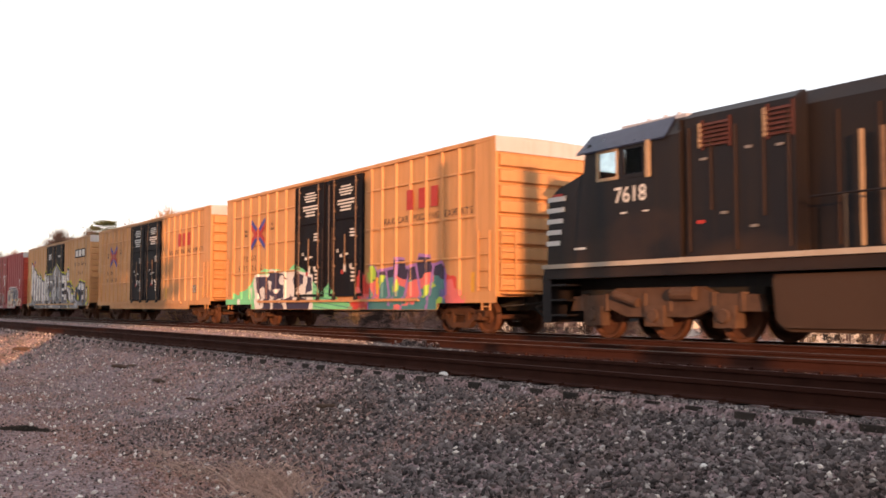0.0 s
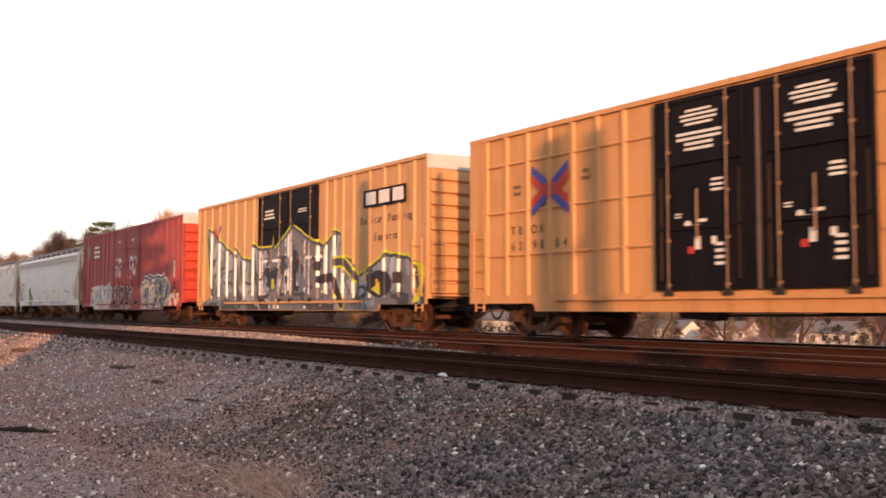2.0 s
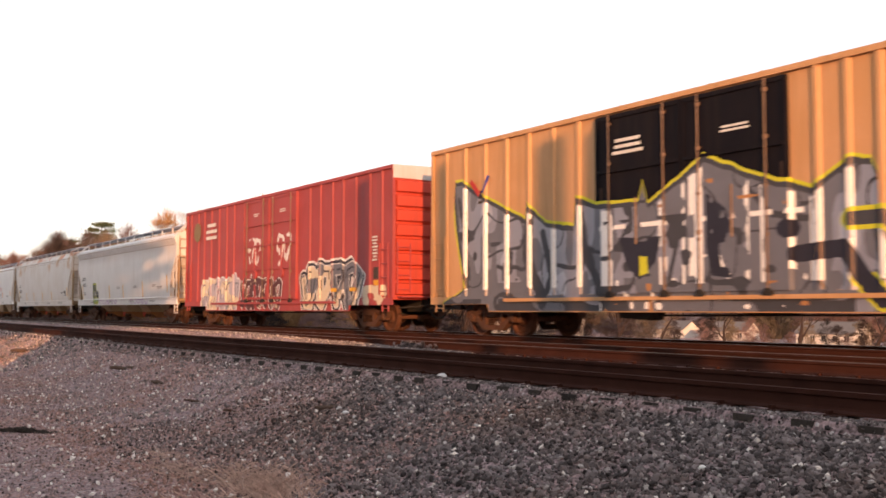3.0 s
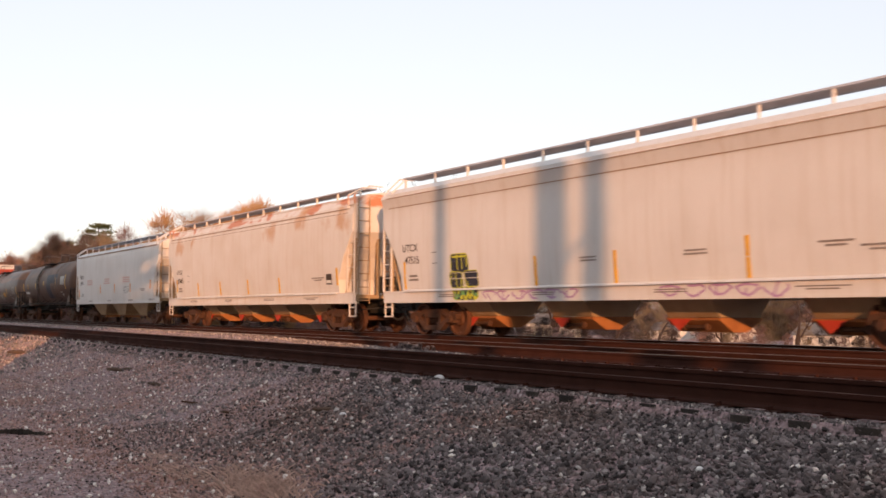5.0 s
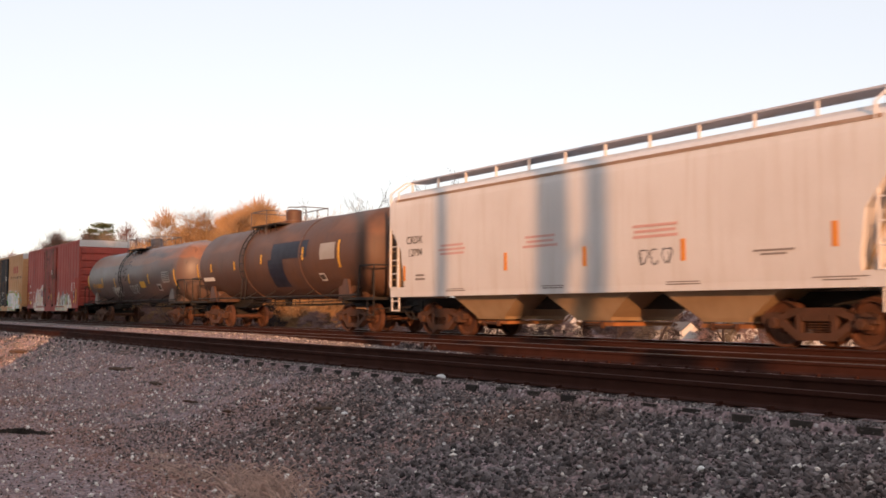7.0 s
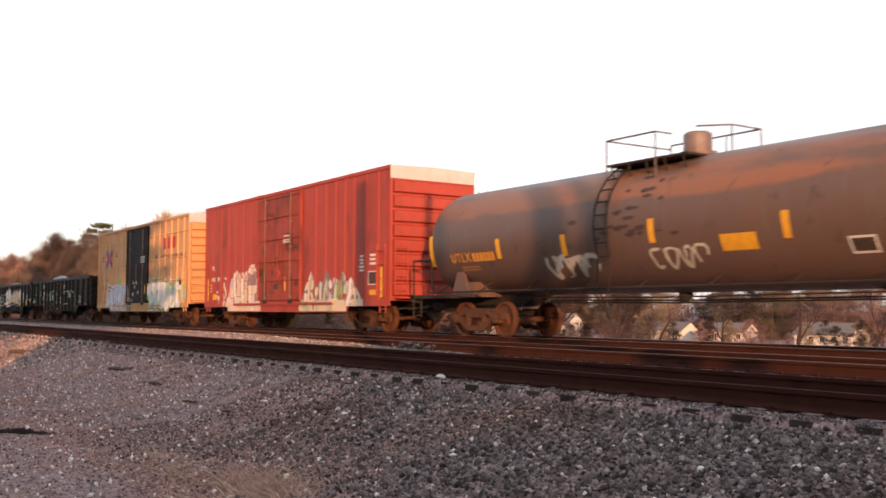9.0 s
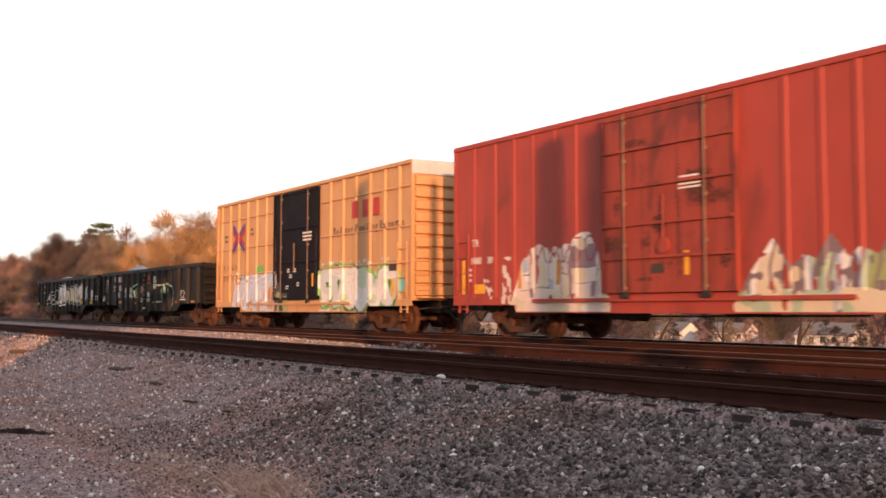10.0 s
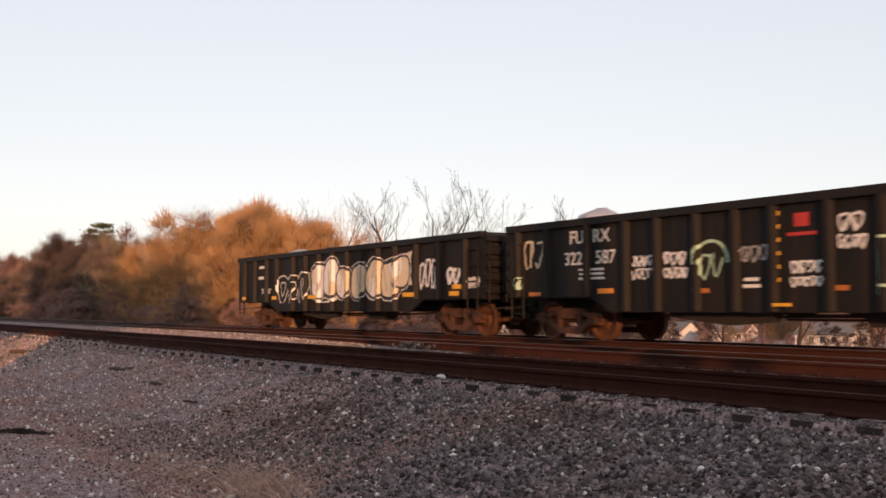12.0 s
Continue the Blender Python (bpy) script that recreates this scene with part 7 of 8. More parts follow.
def mark_hoppers():
    for (car, half), profile, lines, spots in ((HOP_E, EAVED, (("UTCX", 1.65, 2.47, 0.30), ("47515", 1.75, 2.12, 0.30)), ((2.9, 2.15, 0.2, 0.26),)), (HOP_F, ROUND, (("UTCX", 1.75, 2.40, 0.27), ("59605", 1.85, 2.02, 0.30)), ((2.9, 2.1, 0.2, 0.22),)),
                                        (HOP_G, SQUARE, (("CRDX", 1.5, 2.68, 0.30), ("12794", 1.55, 2.32, 0.30)), ())):
        fn = side_of(profile)
        r = -half
        for text, x, z, size in lines:
            hug(words(car, text, r + x, 0, z, size, INK), fn)
        for x, z, w, h in spots:
            for a, b, c, d in ((-w, w, h, h - 0.025), (-w, w, -h, -h + 0.025)):
                hug(plate(car, r + x + a * 0.6, r + x + b * 0.6, z + min(c, d) * 0.6, z + max(c, d) * 0.6, 0, INK, "stencil_frame"), fn)
        hug(bars(car, r + 1.8, 0, 1.62, 0.6, 0.22, 2, FADEDINK, seed=51), fn)
        hug(bars(car, r + 2 * half - 2.6, 0, 1.75, 0.9, 0.14, 2, FADEDINK, seed=52), fn)
    car, half = HOP_E
    fn = side_of(EAVED)
    for x in (9.1, 12.2, 15.3):
        hug(bars(car, -half + x, 0, 1.85, 0.7, 0.14, 2, FADEDINK, seed=int(x)), fn)
    for x, z in ((1.28, 1.7), (7.2, 1.6), (9.9, 1.6), (13.4, 1.7), (17.3, 1.9)):
        hug(plate(car, -half + x, -half + x + 0.1, z - 0.4, z + 0.4, 0, BRIGHTYELLOW, "reflector"), fn)
    car, half = HOP_F
    fn = side_of(ROUND)
    for x, z in ((1.3, 1.8), (4.0, 1.6), (6.6, 1.6), (9.5, 1.6), (12.4, 1.6), (16.9, 1.8)):
        hug(plate(car, -half + x, -half + x + 0.12, z - 0.28, z + 0.28, 0, BRIGHTYELLOW, "reflector"), fn)
    hug(plate(car, -half + 16.2, -half + 16.6, 1.55, 1.9, 0, INK, "placard"), fn)
    hug(plate(car, -half + 16.25, -half + 16.55, 1.6, 1.7, -0.008, CHALK, "placard"), fn)
    car, half = HOP_G
    fn = side_of(SQUARE)
    for x, z in ((0.9, 1.75), (5.7, 1.9), (8.6, 1.9), (11.5, 1.9), (14.9, 2.0)):
        hug(plate(car, -half + x, -half + x + 0.12, z - 0.22, z + 0.22, 0, spray("orange", (0.75, 0.26, 0.04)), "reflector"), fn)
    for x in (3.4, 7.1, 10.8):
        hug(bars(car, -half + x, 0, 2.33, 1.5, 0.34, 3, spray("faded_red", (0.62, 0.36, 0.32)), seed=int(x)), fn)
    for (car, half), zt in ((HOP_E, 1.10), (HOP_F, 1.10), (HOP_G, 1.24)):
        for x in (3.5, 7.5, 11.5, 15.0):
            bars(car, -half + x, -1.532, zt, 1.1, 0.10, 2, FADEDINK, seed=int(x))
    # black and yellow piece and a violet scrawl on the first hopper
    yellow, black, violet = spray("acid", (0.55, 0.55, 0.03)), spray("black", (0.02, 0.018, 0.03)), spray("mauve", (0.42, 0.24, 0.42))

    def painter(x, z):
        out = np.full(x.shape, -1)
        x = x - 0.12 + 0.10 * (z - 1.6)
        for x0, x1, z0, z1, left in ((3.60, 4.42, 1.70, 2.22, 0.03), (3.48, 4.10, 1.30, 1.74, 0.05), (4.18, 4.80, 1.32, 1.76, 0.03), (3.58, 4.75, 0.97, 1.32, 0.04)):
            q = ((np.abs(x - (x0 + x1) / 2) / ((x1 - x0) / 2)) ** 5 + (np.abs(z - (z0 + z1) / 2) / ((z1 - z0) / 2)) ** 5) + 0.35 * (soft_noise(x, z, 6, 91) - 0.5)
            out = np.where(q < 1, 0, out)
            drip = (np.abs((x - x0) / 0.21 % 1 - 0.5) < 0.10) & (soft_noise(x, z, 3, 92) > 0.62)
            out = np.where((q < 0.72) & (x > x0 + left) & ~drip, 1, out)
        d = letters(x, z, 3.66, 4.7, 1.02, 1.28, 5, 93)
        out = np.where((d < 0.035) & (z < 1.32) & (x < 4.75) & (x > 3.6), np.where(soft_noise(x, z, 5, 94) > 0.5, 3, 0), out)
        seam = (np.abs(z - 2.13) < 0.02) & (x > 3.7) & (x < 4.35)
        out = np.where(seam, 0, out)
        g = letters(x, z, 4.9, 8.6, 0.98, 1.22, 6, 95)
        h = letters(x, z, 11.0, 14.2, 0.98, 1.22, 5, 96)
        return np.where((np.minimum(g, h) < 0.022) & (out < 0), 2, out)
    reach = side_of(EAVED)
    graffiti(HOP_E[0], -HOP_E[1], 3.4, 14.4, 0.94, 2.25, painter, [yellow, black, violet, spray("leaf", (0.16, 0.40, 0.12))], lambda x, z: (reach(z) if z > 1.27 else 1.535), label="black and yellow figure with a violet scrawl", breaks=(1.27, 1.4, 1.55, 1.7, 1.85, 2.0, 2.15))

    def scrawl(x, z):
        d = letters(x, z, 10.3, 11.3, 1.6, 2.0, 3, 97)
        return np.where(d < 0.012, 0, -1)
    reach2 = side_of(SQUARE)
    graffiti(HOP_G[0], -HOP_G[1], 0.9, 11.5, 1.55, 3.4, scrawl, [black], lambda x, z: reach2(z), label="small black scrawl", breaks=(1.6, 2.4, 3.2), curved=True)


mark_hoppers()


def mark_tanks():
    def shell(rad, ax):
        return lambda z: math.sqrt(max(rad * rad - (z - ax) ** 2, 0.01)) + 0.008
    car, half, mid = TANK_I
    fn, r = shell(1.47, 2.55), -half
    rust = spray("ochre", (0.62, 0.28, 0.04))
    hug(words(car, "UTLX", r + 1.98, 0, 2.08, 0.34, rust, spread=1.1), fn)
    for i in range(6):
        hug(plate(car, r + 2.52 + 0.165 * i, r + 2.63 + 0.165 * i, 1.97, 2.19, 0, rust, "stencil_bar"), fn)
    hug(bars(car, r + 2.3, 0, 1.80, 1.0, 0.15, 2, spray("faint_ochre", (0.34, 0.18, 0.07)), seed=61), fn)

    def patch(x0, x1, z0, z1, mat, name, lift=0.0):
        bm = fresh()
        n = 6
        f = [[bm.verts.new((r + x, -(fn(z0 + (z1 - z0) * i / n) + lift), z0 + (z1 - z0) * i / n)) for x in (x0, x1)] for i in range(n + 1)]
        for a, b in zip(f, f[1:]):
            bm.faces.new((a[0], a[1], b[1], b[0]))
        return part(name, bm, mat, car)
    for x, z0, z1 in ((0.55, 1.9, 2.75), (3.6, 2.0, 2.5), (6.1, 1.95, 2.45), (8.9, 2.1, 2.6), (12.2, 2.0, 2.5), (16.2, 1.7, 2.6)):
        patch(x, x + 0.17, z0, z1, BRIGHTYELLOW, "reflector")
    patch(10.75, 11.6, 1.84, 2.16, BRIGHTYELLOW, "placard")
    patch(13.45, 13.98, 1.66, 1.96, CHALK, "placard")
    patch(13.50, 13.93, 1.70, 1.92, INK, "placard", 0.004)
    patch(14.45, 15.5, 2.02, 2.54, spray("chalk_panel", (0.36, 0.33, 0.30)), "data_panel")
    for i in range(5):
        patch(14.5, 15.45, 2.08 + 0.09 * i, 2.12 + 0.09 * i, INK, "data_row", 0.004)
    white = spray("bone", (0.55, 0.53, 0.46))

    def tag(x, z):
        d = letters(x, z, 5.4, 7.2, 1.5, 2.0, 4, 101)
        e = letters(x, z, 8.8, 10.4, 1.55, 2.05, 4, 102)
        return np.where(((d < 0.06) & (soft_noise(x, z, 5, 3) > 0.35)) | (e < 0.028), 0, -1)
    graffiti(car, r, 5.2, 10.7, 1.4, 2.15, tag, [white], lambda x, z: fn(z) + 0.004, label="pale tags", breaks=tuple(1.4 + 0.05 * i for i in range(16)), curved=True)
    drip = spray("tar", (0.055, 0.037, 0.031), 0.6)

    def splashes(x, z):
        rng = random.Random(9)
        out = np.full(x.shape, -1)
        for k in range(26):
            cx, cz = rng.gauss(8.3, 0.75), rng.uniform(2.2, 3.55)
            out = np.where(np.hypot((x - cx - 0.5 * (z - cz)) / rng.uniform(0.06, 0.17), (z - cz) / rng.uniform(0.025, 0.06)) < 0.7 + 0.6 * soft_noise(x, z, 9, k), 0, out)
        return out
    graffiti(car, r, 6.2, 10.4, 2.1, 3.7, splashes, [drip], lambda x, z: fn(z) + 0.003, name="stain", label="dark splashes beside the ladder", breaks=tuple(2.1 + 0.05 * i for i in range(33)), curved=True)["kind"] = "stuff"
    car, half, mid = TANK_H
    fn, r = shell(1.48, 2.60), -half
    navy = spray("navy_patch", (0.012, 0.014, 0.03))
    patch(8.3, 11.3, 2.55, 3.15, navy, "overpainted_patch")
    patch(8.0, 9.3, 1.55, 2.56, navy, "overpainted_patch")
    patch(12.3, 13.4, 2.40, 2.95, spray("chalk_panel", (0.36, 0.33, 0.30)), "data_panel")
    for x, z0, z1 in ((0.35, 2.0, 2.7), (2.0, 2.3, 2.65), (4.6, 2.3, 2.65), (7.3, 2.45, 2.8), (10.9, 2.45, 2.9), (13.6, 2.1, 3.0)):
        patch(x, x + 0.14, z0, z1, BRIGHTYELLOW, "reflector")
    hug(bars(car, r + 1.6, 0, 2.0, 1.7, 0.3, 1, CHALK, seed=71), fn)
    patch(12.0, 12.4, 1.7, 1.95, CHALK, "placard")
    patch(12.04, 12.36, 1.74, 1.91, INK, "placard", 0.004)


mark_tanks()


def mark_gondolas():
    white, mint, red, grey, cream = spray("white", (0.72, 0.70, 0.68)), spray("pale_mint", (0.36, 0.52, 0.38)), spray("red", (0.62, 0.06, 0.04)), spray("ash", (0.34, 0.33, 0.32)), spray("cream", (0.62, 0.52, 0.38))

    def face(xs):
        def depth(x, z):
            if z > 2.58:
                return 1.605
            for p in xs:
                d = abs(x - p)
                if d < 0.10:
                    return 1.504 + 0.12 * min(1, max(0, (0.10 - d) / 0.05))
            return 1.504
        return depth
    car, half, mid = GON_L
    r = -half
    y = -1.506
    for text, x, z in (("FU", 2.52, 2.33), ("RX", 3.32, 2.33), ("322", 2.40, 1.85), ("587", 3.45, 1.85)):
        words(car, text, r + x, y, z, 0.42, CHALK)
    plate(car, r + 3.2, r + 3.7, 1.06, 1.17, y, spray("orange", (0.75, 0.26, 0.04)), "reflector")
    for x in (0.8, 5.9, 8.9, 12.5, 14.6):
        plate(car, r + x, r + x + 0.45, 1.03, 1.12, y, spray("orange_dim", (0.45, 0.15, 0.03)), "reflector")
    plate(car, r + 8.3, r + 8.6, 2.18, 2.42, y, LOGORED, "emblem_disc")
    plate(car, r + 8.15, r + 8.75, 2.02, 2.08, y, LOGORED, "emblem_bar")
    bars(car, r + 3.0, y, 1.5, 1.0, 0.3, 3, CHALK, seed=81)
    bars(car, r + 7.35, y, 1.2, 0.5, 0.25, 2, CHALK, seed=82)
    for a, b, c, d in ((13.25, 13.7, 1.55, 1.58), (13.25, 13.7, 1.27, 1.30), (13.25, 13.28, 1.27, 1.58), (13.67, 13.7, 1.27, 1.58), (13.1, 13.9, 1.16, 1.20)):
        plate(car, r + a, r + b, c, d, y, CHALK, "stencil_frame")
    for i in range(6):
        z = 1.2 + 0.24 * i
        plate(car, r + 8.03, r + 8.08, z, z + 0.07, -1.63, BRIGHTYELLOW, "reflector")
    plate(car, r + 7.9, r + 8.3, 0.76, 0.82, -1.63, BRIGHTYELLOW, "reflector")

    def tags(x, z):
        out = np.full(x.shape, -1)
        for x0, x1, z0, z1, n, w, seed, c in ((0.6, 1.35, 1.75, 2.45, 2, 0.03, 111, 4), (4.25, 4.85, 1.62, 1.85, 4, 0.018, 112, 0), (4.25, 4.85, 1.35, 1.58, 4, 0.018, 126, 0), (5.15, 5.75, 1.62, 1.9, 3, 0.022, 113, 0), (5.15, 5.8, 1.35, 1.58, 4, 0.022, 127, 0),
                                               (6.1, 6.7, 1.3, 1.9, 2, 0.02, 114, 1), (7.1, 7.75, 1.62, 1.92, 3, 0.018, 115, 3), (8.2, 8.85, 1.36, 1.58, 4, 0.02, 116, 0), (8.2, 8.85, 1.12, 1.3, 5, 0.018, 128, 0), (9.15, 9.65, 2.05, 2.4, 2, 0.022, 117, 0), (9.15, 9.7, 1.75, 2.0, 4, 0.022, 129, 0), (0.15, 0.6, 1.2, 1.5, 2, 0.02, 118, 1)):
            out = np.where(letters(x, z, x0, x1, z0, z1, n, seed) < w, c, out)
        d = near_stroke(x, z, [(9.9, 0.95), (9.9, 1.9), (11.0, 1.92), (11.05, 1.5)])
        d = np.minimum(d, near_stroke(x, z, [(9.95, 1.1), (10.9, 1.1)]))
        d = np.minimum(d, near_stroke(x, z, [(10.3, 1.55), (10.5, 1.75), (10.5, 1.2)]))
        d = np.minimum(d, near_stroke(x, z, [(11.1, 1.95), (11.75, 1.95), (11.35, 1.6)]))
        d = np.minimum(d, np.abs(np.hypot(x - 11.55, z - 1.35) - 0.62) + np.where(x < 11.2, 0.2, 0))
        out = np.where(d < 0.026, 1, out)
        c = np.abs(np.hypot((x - 6.4) / 1.1, z - 1.68) - 0.36)
        return np.where((c < 0.03) & (z > 1.6), 1, out)
    graffiti(car, r, 0.15, 12.6, 0.9, 2.55, tags, [white, mint, red, grey, cream], face(POSTS_L), label="scattered white and mint tags", breaks=())["kind"] = "stuff"
    car, half, mid = GON_M
    r = -half
    bars(car, r + 2.2, y, 2.3, 0.8, 0.2, 1, CHALK, seed=91)
    bars(car, r + 2.2, y, 1.9, 0.8, 0.2, 1, CHALK, seed=92)
    bars(car, r + 2.6, y, 1.4, 0.9, 0.2, 3, CHALK, seed=93)
    for x, w in ((0.6, 0.35), (3.4, 0.4), (6.4, 0.6), (12.6, 0.6), (15.0, 0.45)):
        plate(car, r + x, r + x + w, 1.08, 1.2, -1.63, BRIGHTYELLOW, "reflector")
    plate(car, r + 15.15, r + 15.55, 1.26, 1.38, -1.63, BRIGHTYELLOW, "reflector")

    def big(x, z):
        out = np.full(x.shape, -1)
        a = letters(x, z, 3.7, 6.2, 0.95, 2.0, 3, 121)
        out = np.where((a > 0.10) & (a < 0.14), 0, out)
        shapes = ((6.95, 1.66, 0.62, 0.62), (7.85, 1.72, 0.58, 0.66), (8.7, 1.58, 0.52, 0.52), (9.75, 1.62, 0.55, 0.58), (10.75, 1.66, 0.60, 0.60), (11.75, 1.62, 0.62, 0.62), (12.35, 1.80, 0.50, 0.50))
        q = np.full(x.shape, 9.0)
        seam = np.zeros(x.shape, bool)
        for cx, cz, rx, rz in shapes:
            p = (np.abs(x - cx - 0.1 * (z - cz)) / rx) ** 2.6 + (np.abs(z - cz) / rz) ** 2.6 + 0.5 * (soft_noise(x, z, 2.5, 5) - 0.5)
            seam = np.where(p < 1.0, np.abs(p - 0.86) < 0.13, seam & (p > 1.0))
            q = np.minimum(q, p)
        spike = inside(x, z, [(12.0, 2.2), (12.95, 2.42), (12.7, 1.9), (12.95, 1.4), (12.3, 1.5)])
        q = np.where(spike, np.minimum(q, 0.6), q)
        out = np.where(q < 1.22, 0, out)
        out = np.where(q < 1.10, 5, out)
        out = np.where(q < 0.98, np.where(soft_noise(x, z, 1.5, 5) > 0.55, 4, 0), out)
        out = np.where(seam & (q < 0.98), 5, out)
        for cx, lean in ((7.1, 0.2), (7.7, -0.1), (8.6, 0.3), (9.7, -0.2), (10.6, 0.25), (11.4, -0.3), (12.1, 0.2)):
            out = np.where((q < 0.98) & (np.abs(x - cx - lean * (z - 1.6)) < 0.028) & (z > 1.25) & (z < 2.05), 3, out)
        drip = near_stroke(x, z, [(6.9, 1.1), (7.2, 0.92), (7.9, 0.98), (8.3, 1.1)])
        out = np.where((drip < 0.05) & (q > 1.0), 0, out)
        for x0, x1, z0, z1, n, w, seed in ((13.3, 14.2, 1.3, 2.2, 3, 0.035, 123), (14.7, 15.3, 1.45, 1.85, 2, 0.05, 124), (15.7, 16.2, 1.3, 1.55, 3, 0.035, 125)):
            out = np.where(letters(x, z, x0, x1, z0, z1, n, seed) < w, 0, out)
        return out
    graffiti(car, r, 3.4, 16.3, 0.95, 2.5, big, [white, mint, red, grey, cream, spray("black", (0.02, 0.018, 0.03))], face(POSTS_M), label="large white bubble letters", breaks=())["kind"] = "stuff"
    # loads that stand above the rims
    for (car, half, mid), heaps in ((GON_L, ((1.75, 1.25, 1.2, "grey"), (1.0, 0.85, 0.8, "red"), (4.6, 0.80, 2.2, "grey"), (9.6, 0.78, 1.6, "grey"))), (GON_M, ((2.4, 1.0, 1.3, "grey"), (8.0, 0.4, 2.2, "grey"), (13.0, 0.4, 2.0, "grey")))):
        for x, up, w, tint in heaps:
            bm = fresh()
            n = 14
            rng = random.Random(int(x * 10))
            rows = []
            for k, (rr, zz) in enumerate(((1.0, 1.1), (0.8, 2.2), (0.45, 2.4 + up * 0.45), (0.12, 2.4 + up * 0.62))):
                rows.append([bm.verts.new((-half + x + w * rr * math.cos(math.tau * i / n) * rng.uniform(0.9, 1.1), 1.3 * rr * math.sin(math.tau * i / n), zz + rng.uniform(-0.04, 0.04))) for i in range(n)])
            for a, b in zip(rows, rows[1:]):
                for i in range(n):
                    bm.faces.new((a[i], a[(i + 1) % n], b[(i + 1) % n], b[i]))
            bm.faces.new(rows[-1])
            part("scrap_heap", bm, spray("scrap_red", (0.35, 0.03, 0.03)) if tint == "red" else spray("scrap_grey", (0.30, 0.31, 0.36), 0.6), car, "heap of scrap above the rim")


mark_gondolas()


def mark_locomotive():
    loco, mid = LOCO
    words(loco, "7618", -14.95 - mid, -1.556, 3.10, 0.48, CHALK)
    for x in (-15.15, -14.5):
        bars(loco, x - mid, -1.556, 2.72, 0.25, 0.06, 1, CHALK, seed=3)
    plate(loco, -16.75 - mid, -16.35 - mid, 2.0, 2.05, -1.556, CHALK, "stencil")
    plate(loco, -13.2 - mid, -13.0 - mid, 2.35, 2.42, -1.456, LOGORED, "notice")
    plate(loco, -17.65 - mid, -17.3 - mid, 3.30, 3.36, -1.412, LOGORED, "marker_light")


mark_locomotive()
# ---- the unseen near side of the yard, added to throw the long shadows ----
def build_casters():
    # building out of view, added and sized to cast the shade line
    bm = fresh()
    y0, y1 = -9.6, -8.0
    for x0, x1, eave in ((0.8, 20.0, 5.35), (20.0, 46.0, 5.85)):
        extrude(bm, [(y0, -1.2), (y1, -1.2), (y1, eave), ((y0 + y1) / 2, eave + 0.06), (y0, eave)], "x", x0, x1)
    depot = part("depot", bm, BRICKWALL)
    tagged(depot, "long low unseen building added to shade the near ground", "building", "", "structure")


def limb(verts, faces, p, q, r0, r1, n=5):
    d = (q - p)
    if d.length < 1e-6:
        return
    d = d.normalized()
    u = d.orthogonal().normalized()
    v = d.cross(u)
    k = len(verts)
    for c, r in ((p, r0), (q, r1)):
        for i in range(n):
            a = math.tau * i / n
            w = c + r * (math.cos(a) * u + math.sin(a) * v)
            verts.append((w.x, w.y, w.z))
    for i in range(n if n > 2 else 1):
        faces.append((k + i, k + (i + 1) % n, k + n + (i + 1) % n, k + n + i))


def grow(verts, faces, rng, p, d, length, r, depth, spread, up, kids, bend=0.25, n=5, thin=0.006):
    """One branch with its side shoots."""
    segs = 3 if depth > 0 else 2
    at = p.copy()
    stops = []
    for i in range(segs):
        d = (d + Vector((rng.gauss(0, bend), rng.gauss(0, bend), rng.gauss(0, bend) + up)) * 0.5).normalized()
        q = at + d * (length / segs)
        r1 = r * (1 - 0.28)
        limb(verts, faces, at, q, r, r1, n if depth > 2 else 3 if depth > 0 else 2)
        at, r = q, r1
        stops.append((q.copy(), d.copy(), r))
    if depth <= 0:
        return
    for k in range(kids):
        q, dd, rr = stops[rng.randrange(len(stops))] if k else stops[-1]
        side = Vector((rng.gauss(0, 1), rng.gauss(0, 1), rng.gauss(0, 0.6))).normalized()
        nd = (dd + side * spread).normalized()
        grow(verts, faces, rng, q, nd, length * rng.uniform(0.55, 0.8), max(rr * 0.7, thin), depth - 1, spread, up, kids, bend, n, thin)


def bare_tree(name, x, y, height, trunk_r, seed, depth=5, kids=3, label="", spread=0.7, mat=None, up=0.25, fork=0.3, group="bare trees", thin=0.02, bend=0.25):
    rng = random.Random(seed)
    verts, faces = [], []
    z = land(x, y) - 0.1
    grow(verts, faces, rng, Vector((0, 0, 0)), Vector((rng.gauss(0, 0.06), rng.gauss(0, 0.06), 1)).normalized(), height * fork, trunk_r, depth, spread, up, kids, bend, thin=thin)
    top = max(v[2] for v in verts)
    f = height / top
    verts = [(a * f, b * f, c * f) for a, b, c in verts]
    ob = from_arrays(name, verts, faces, mat or BARK, "", label, "tree")
    tagged(ob, group=group)
    ob.matrix_basis = pose(x, y, z)
    return ob


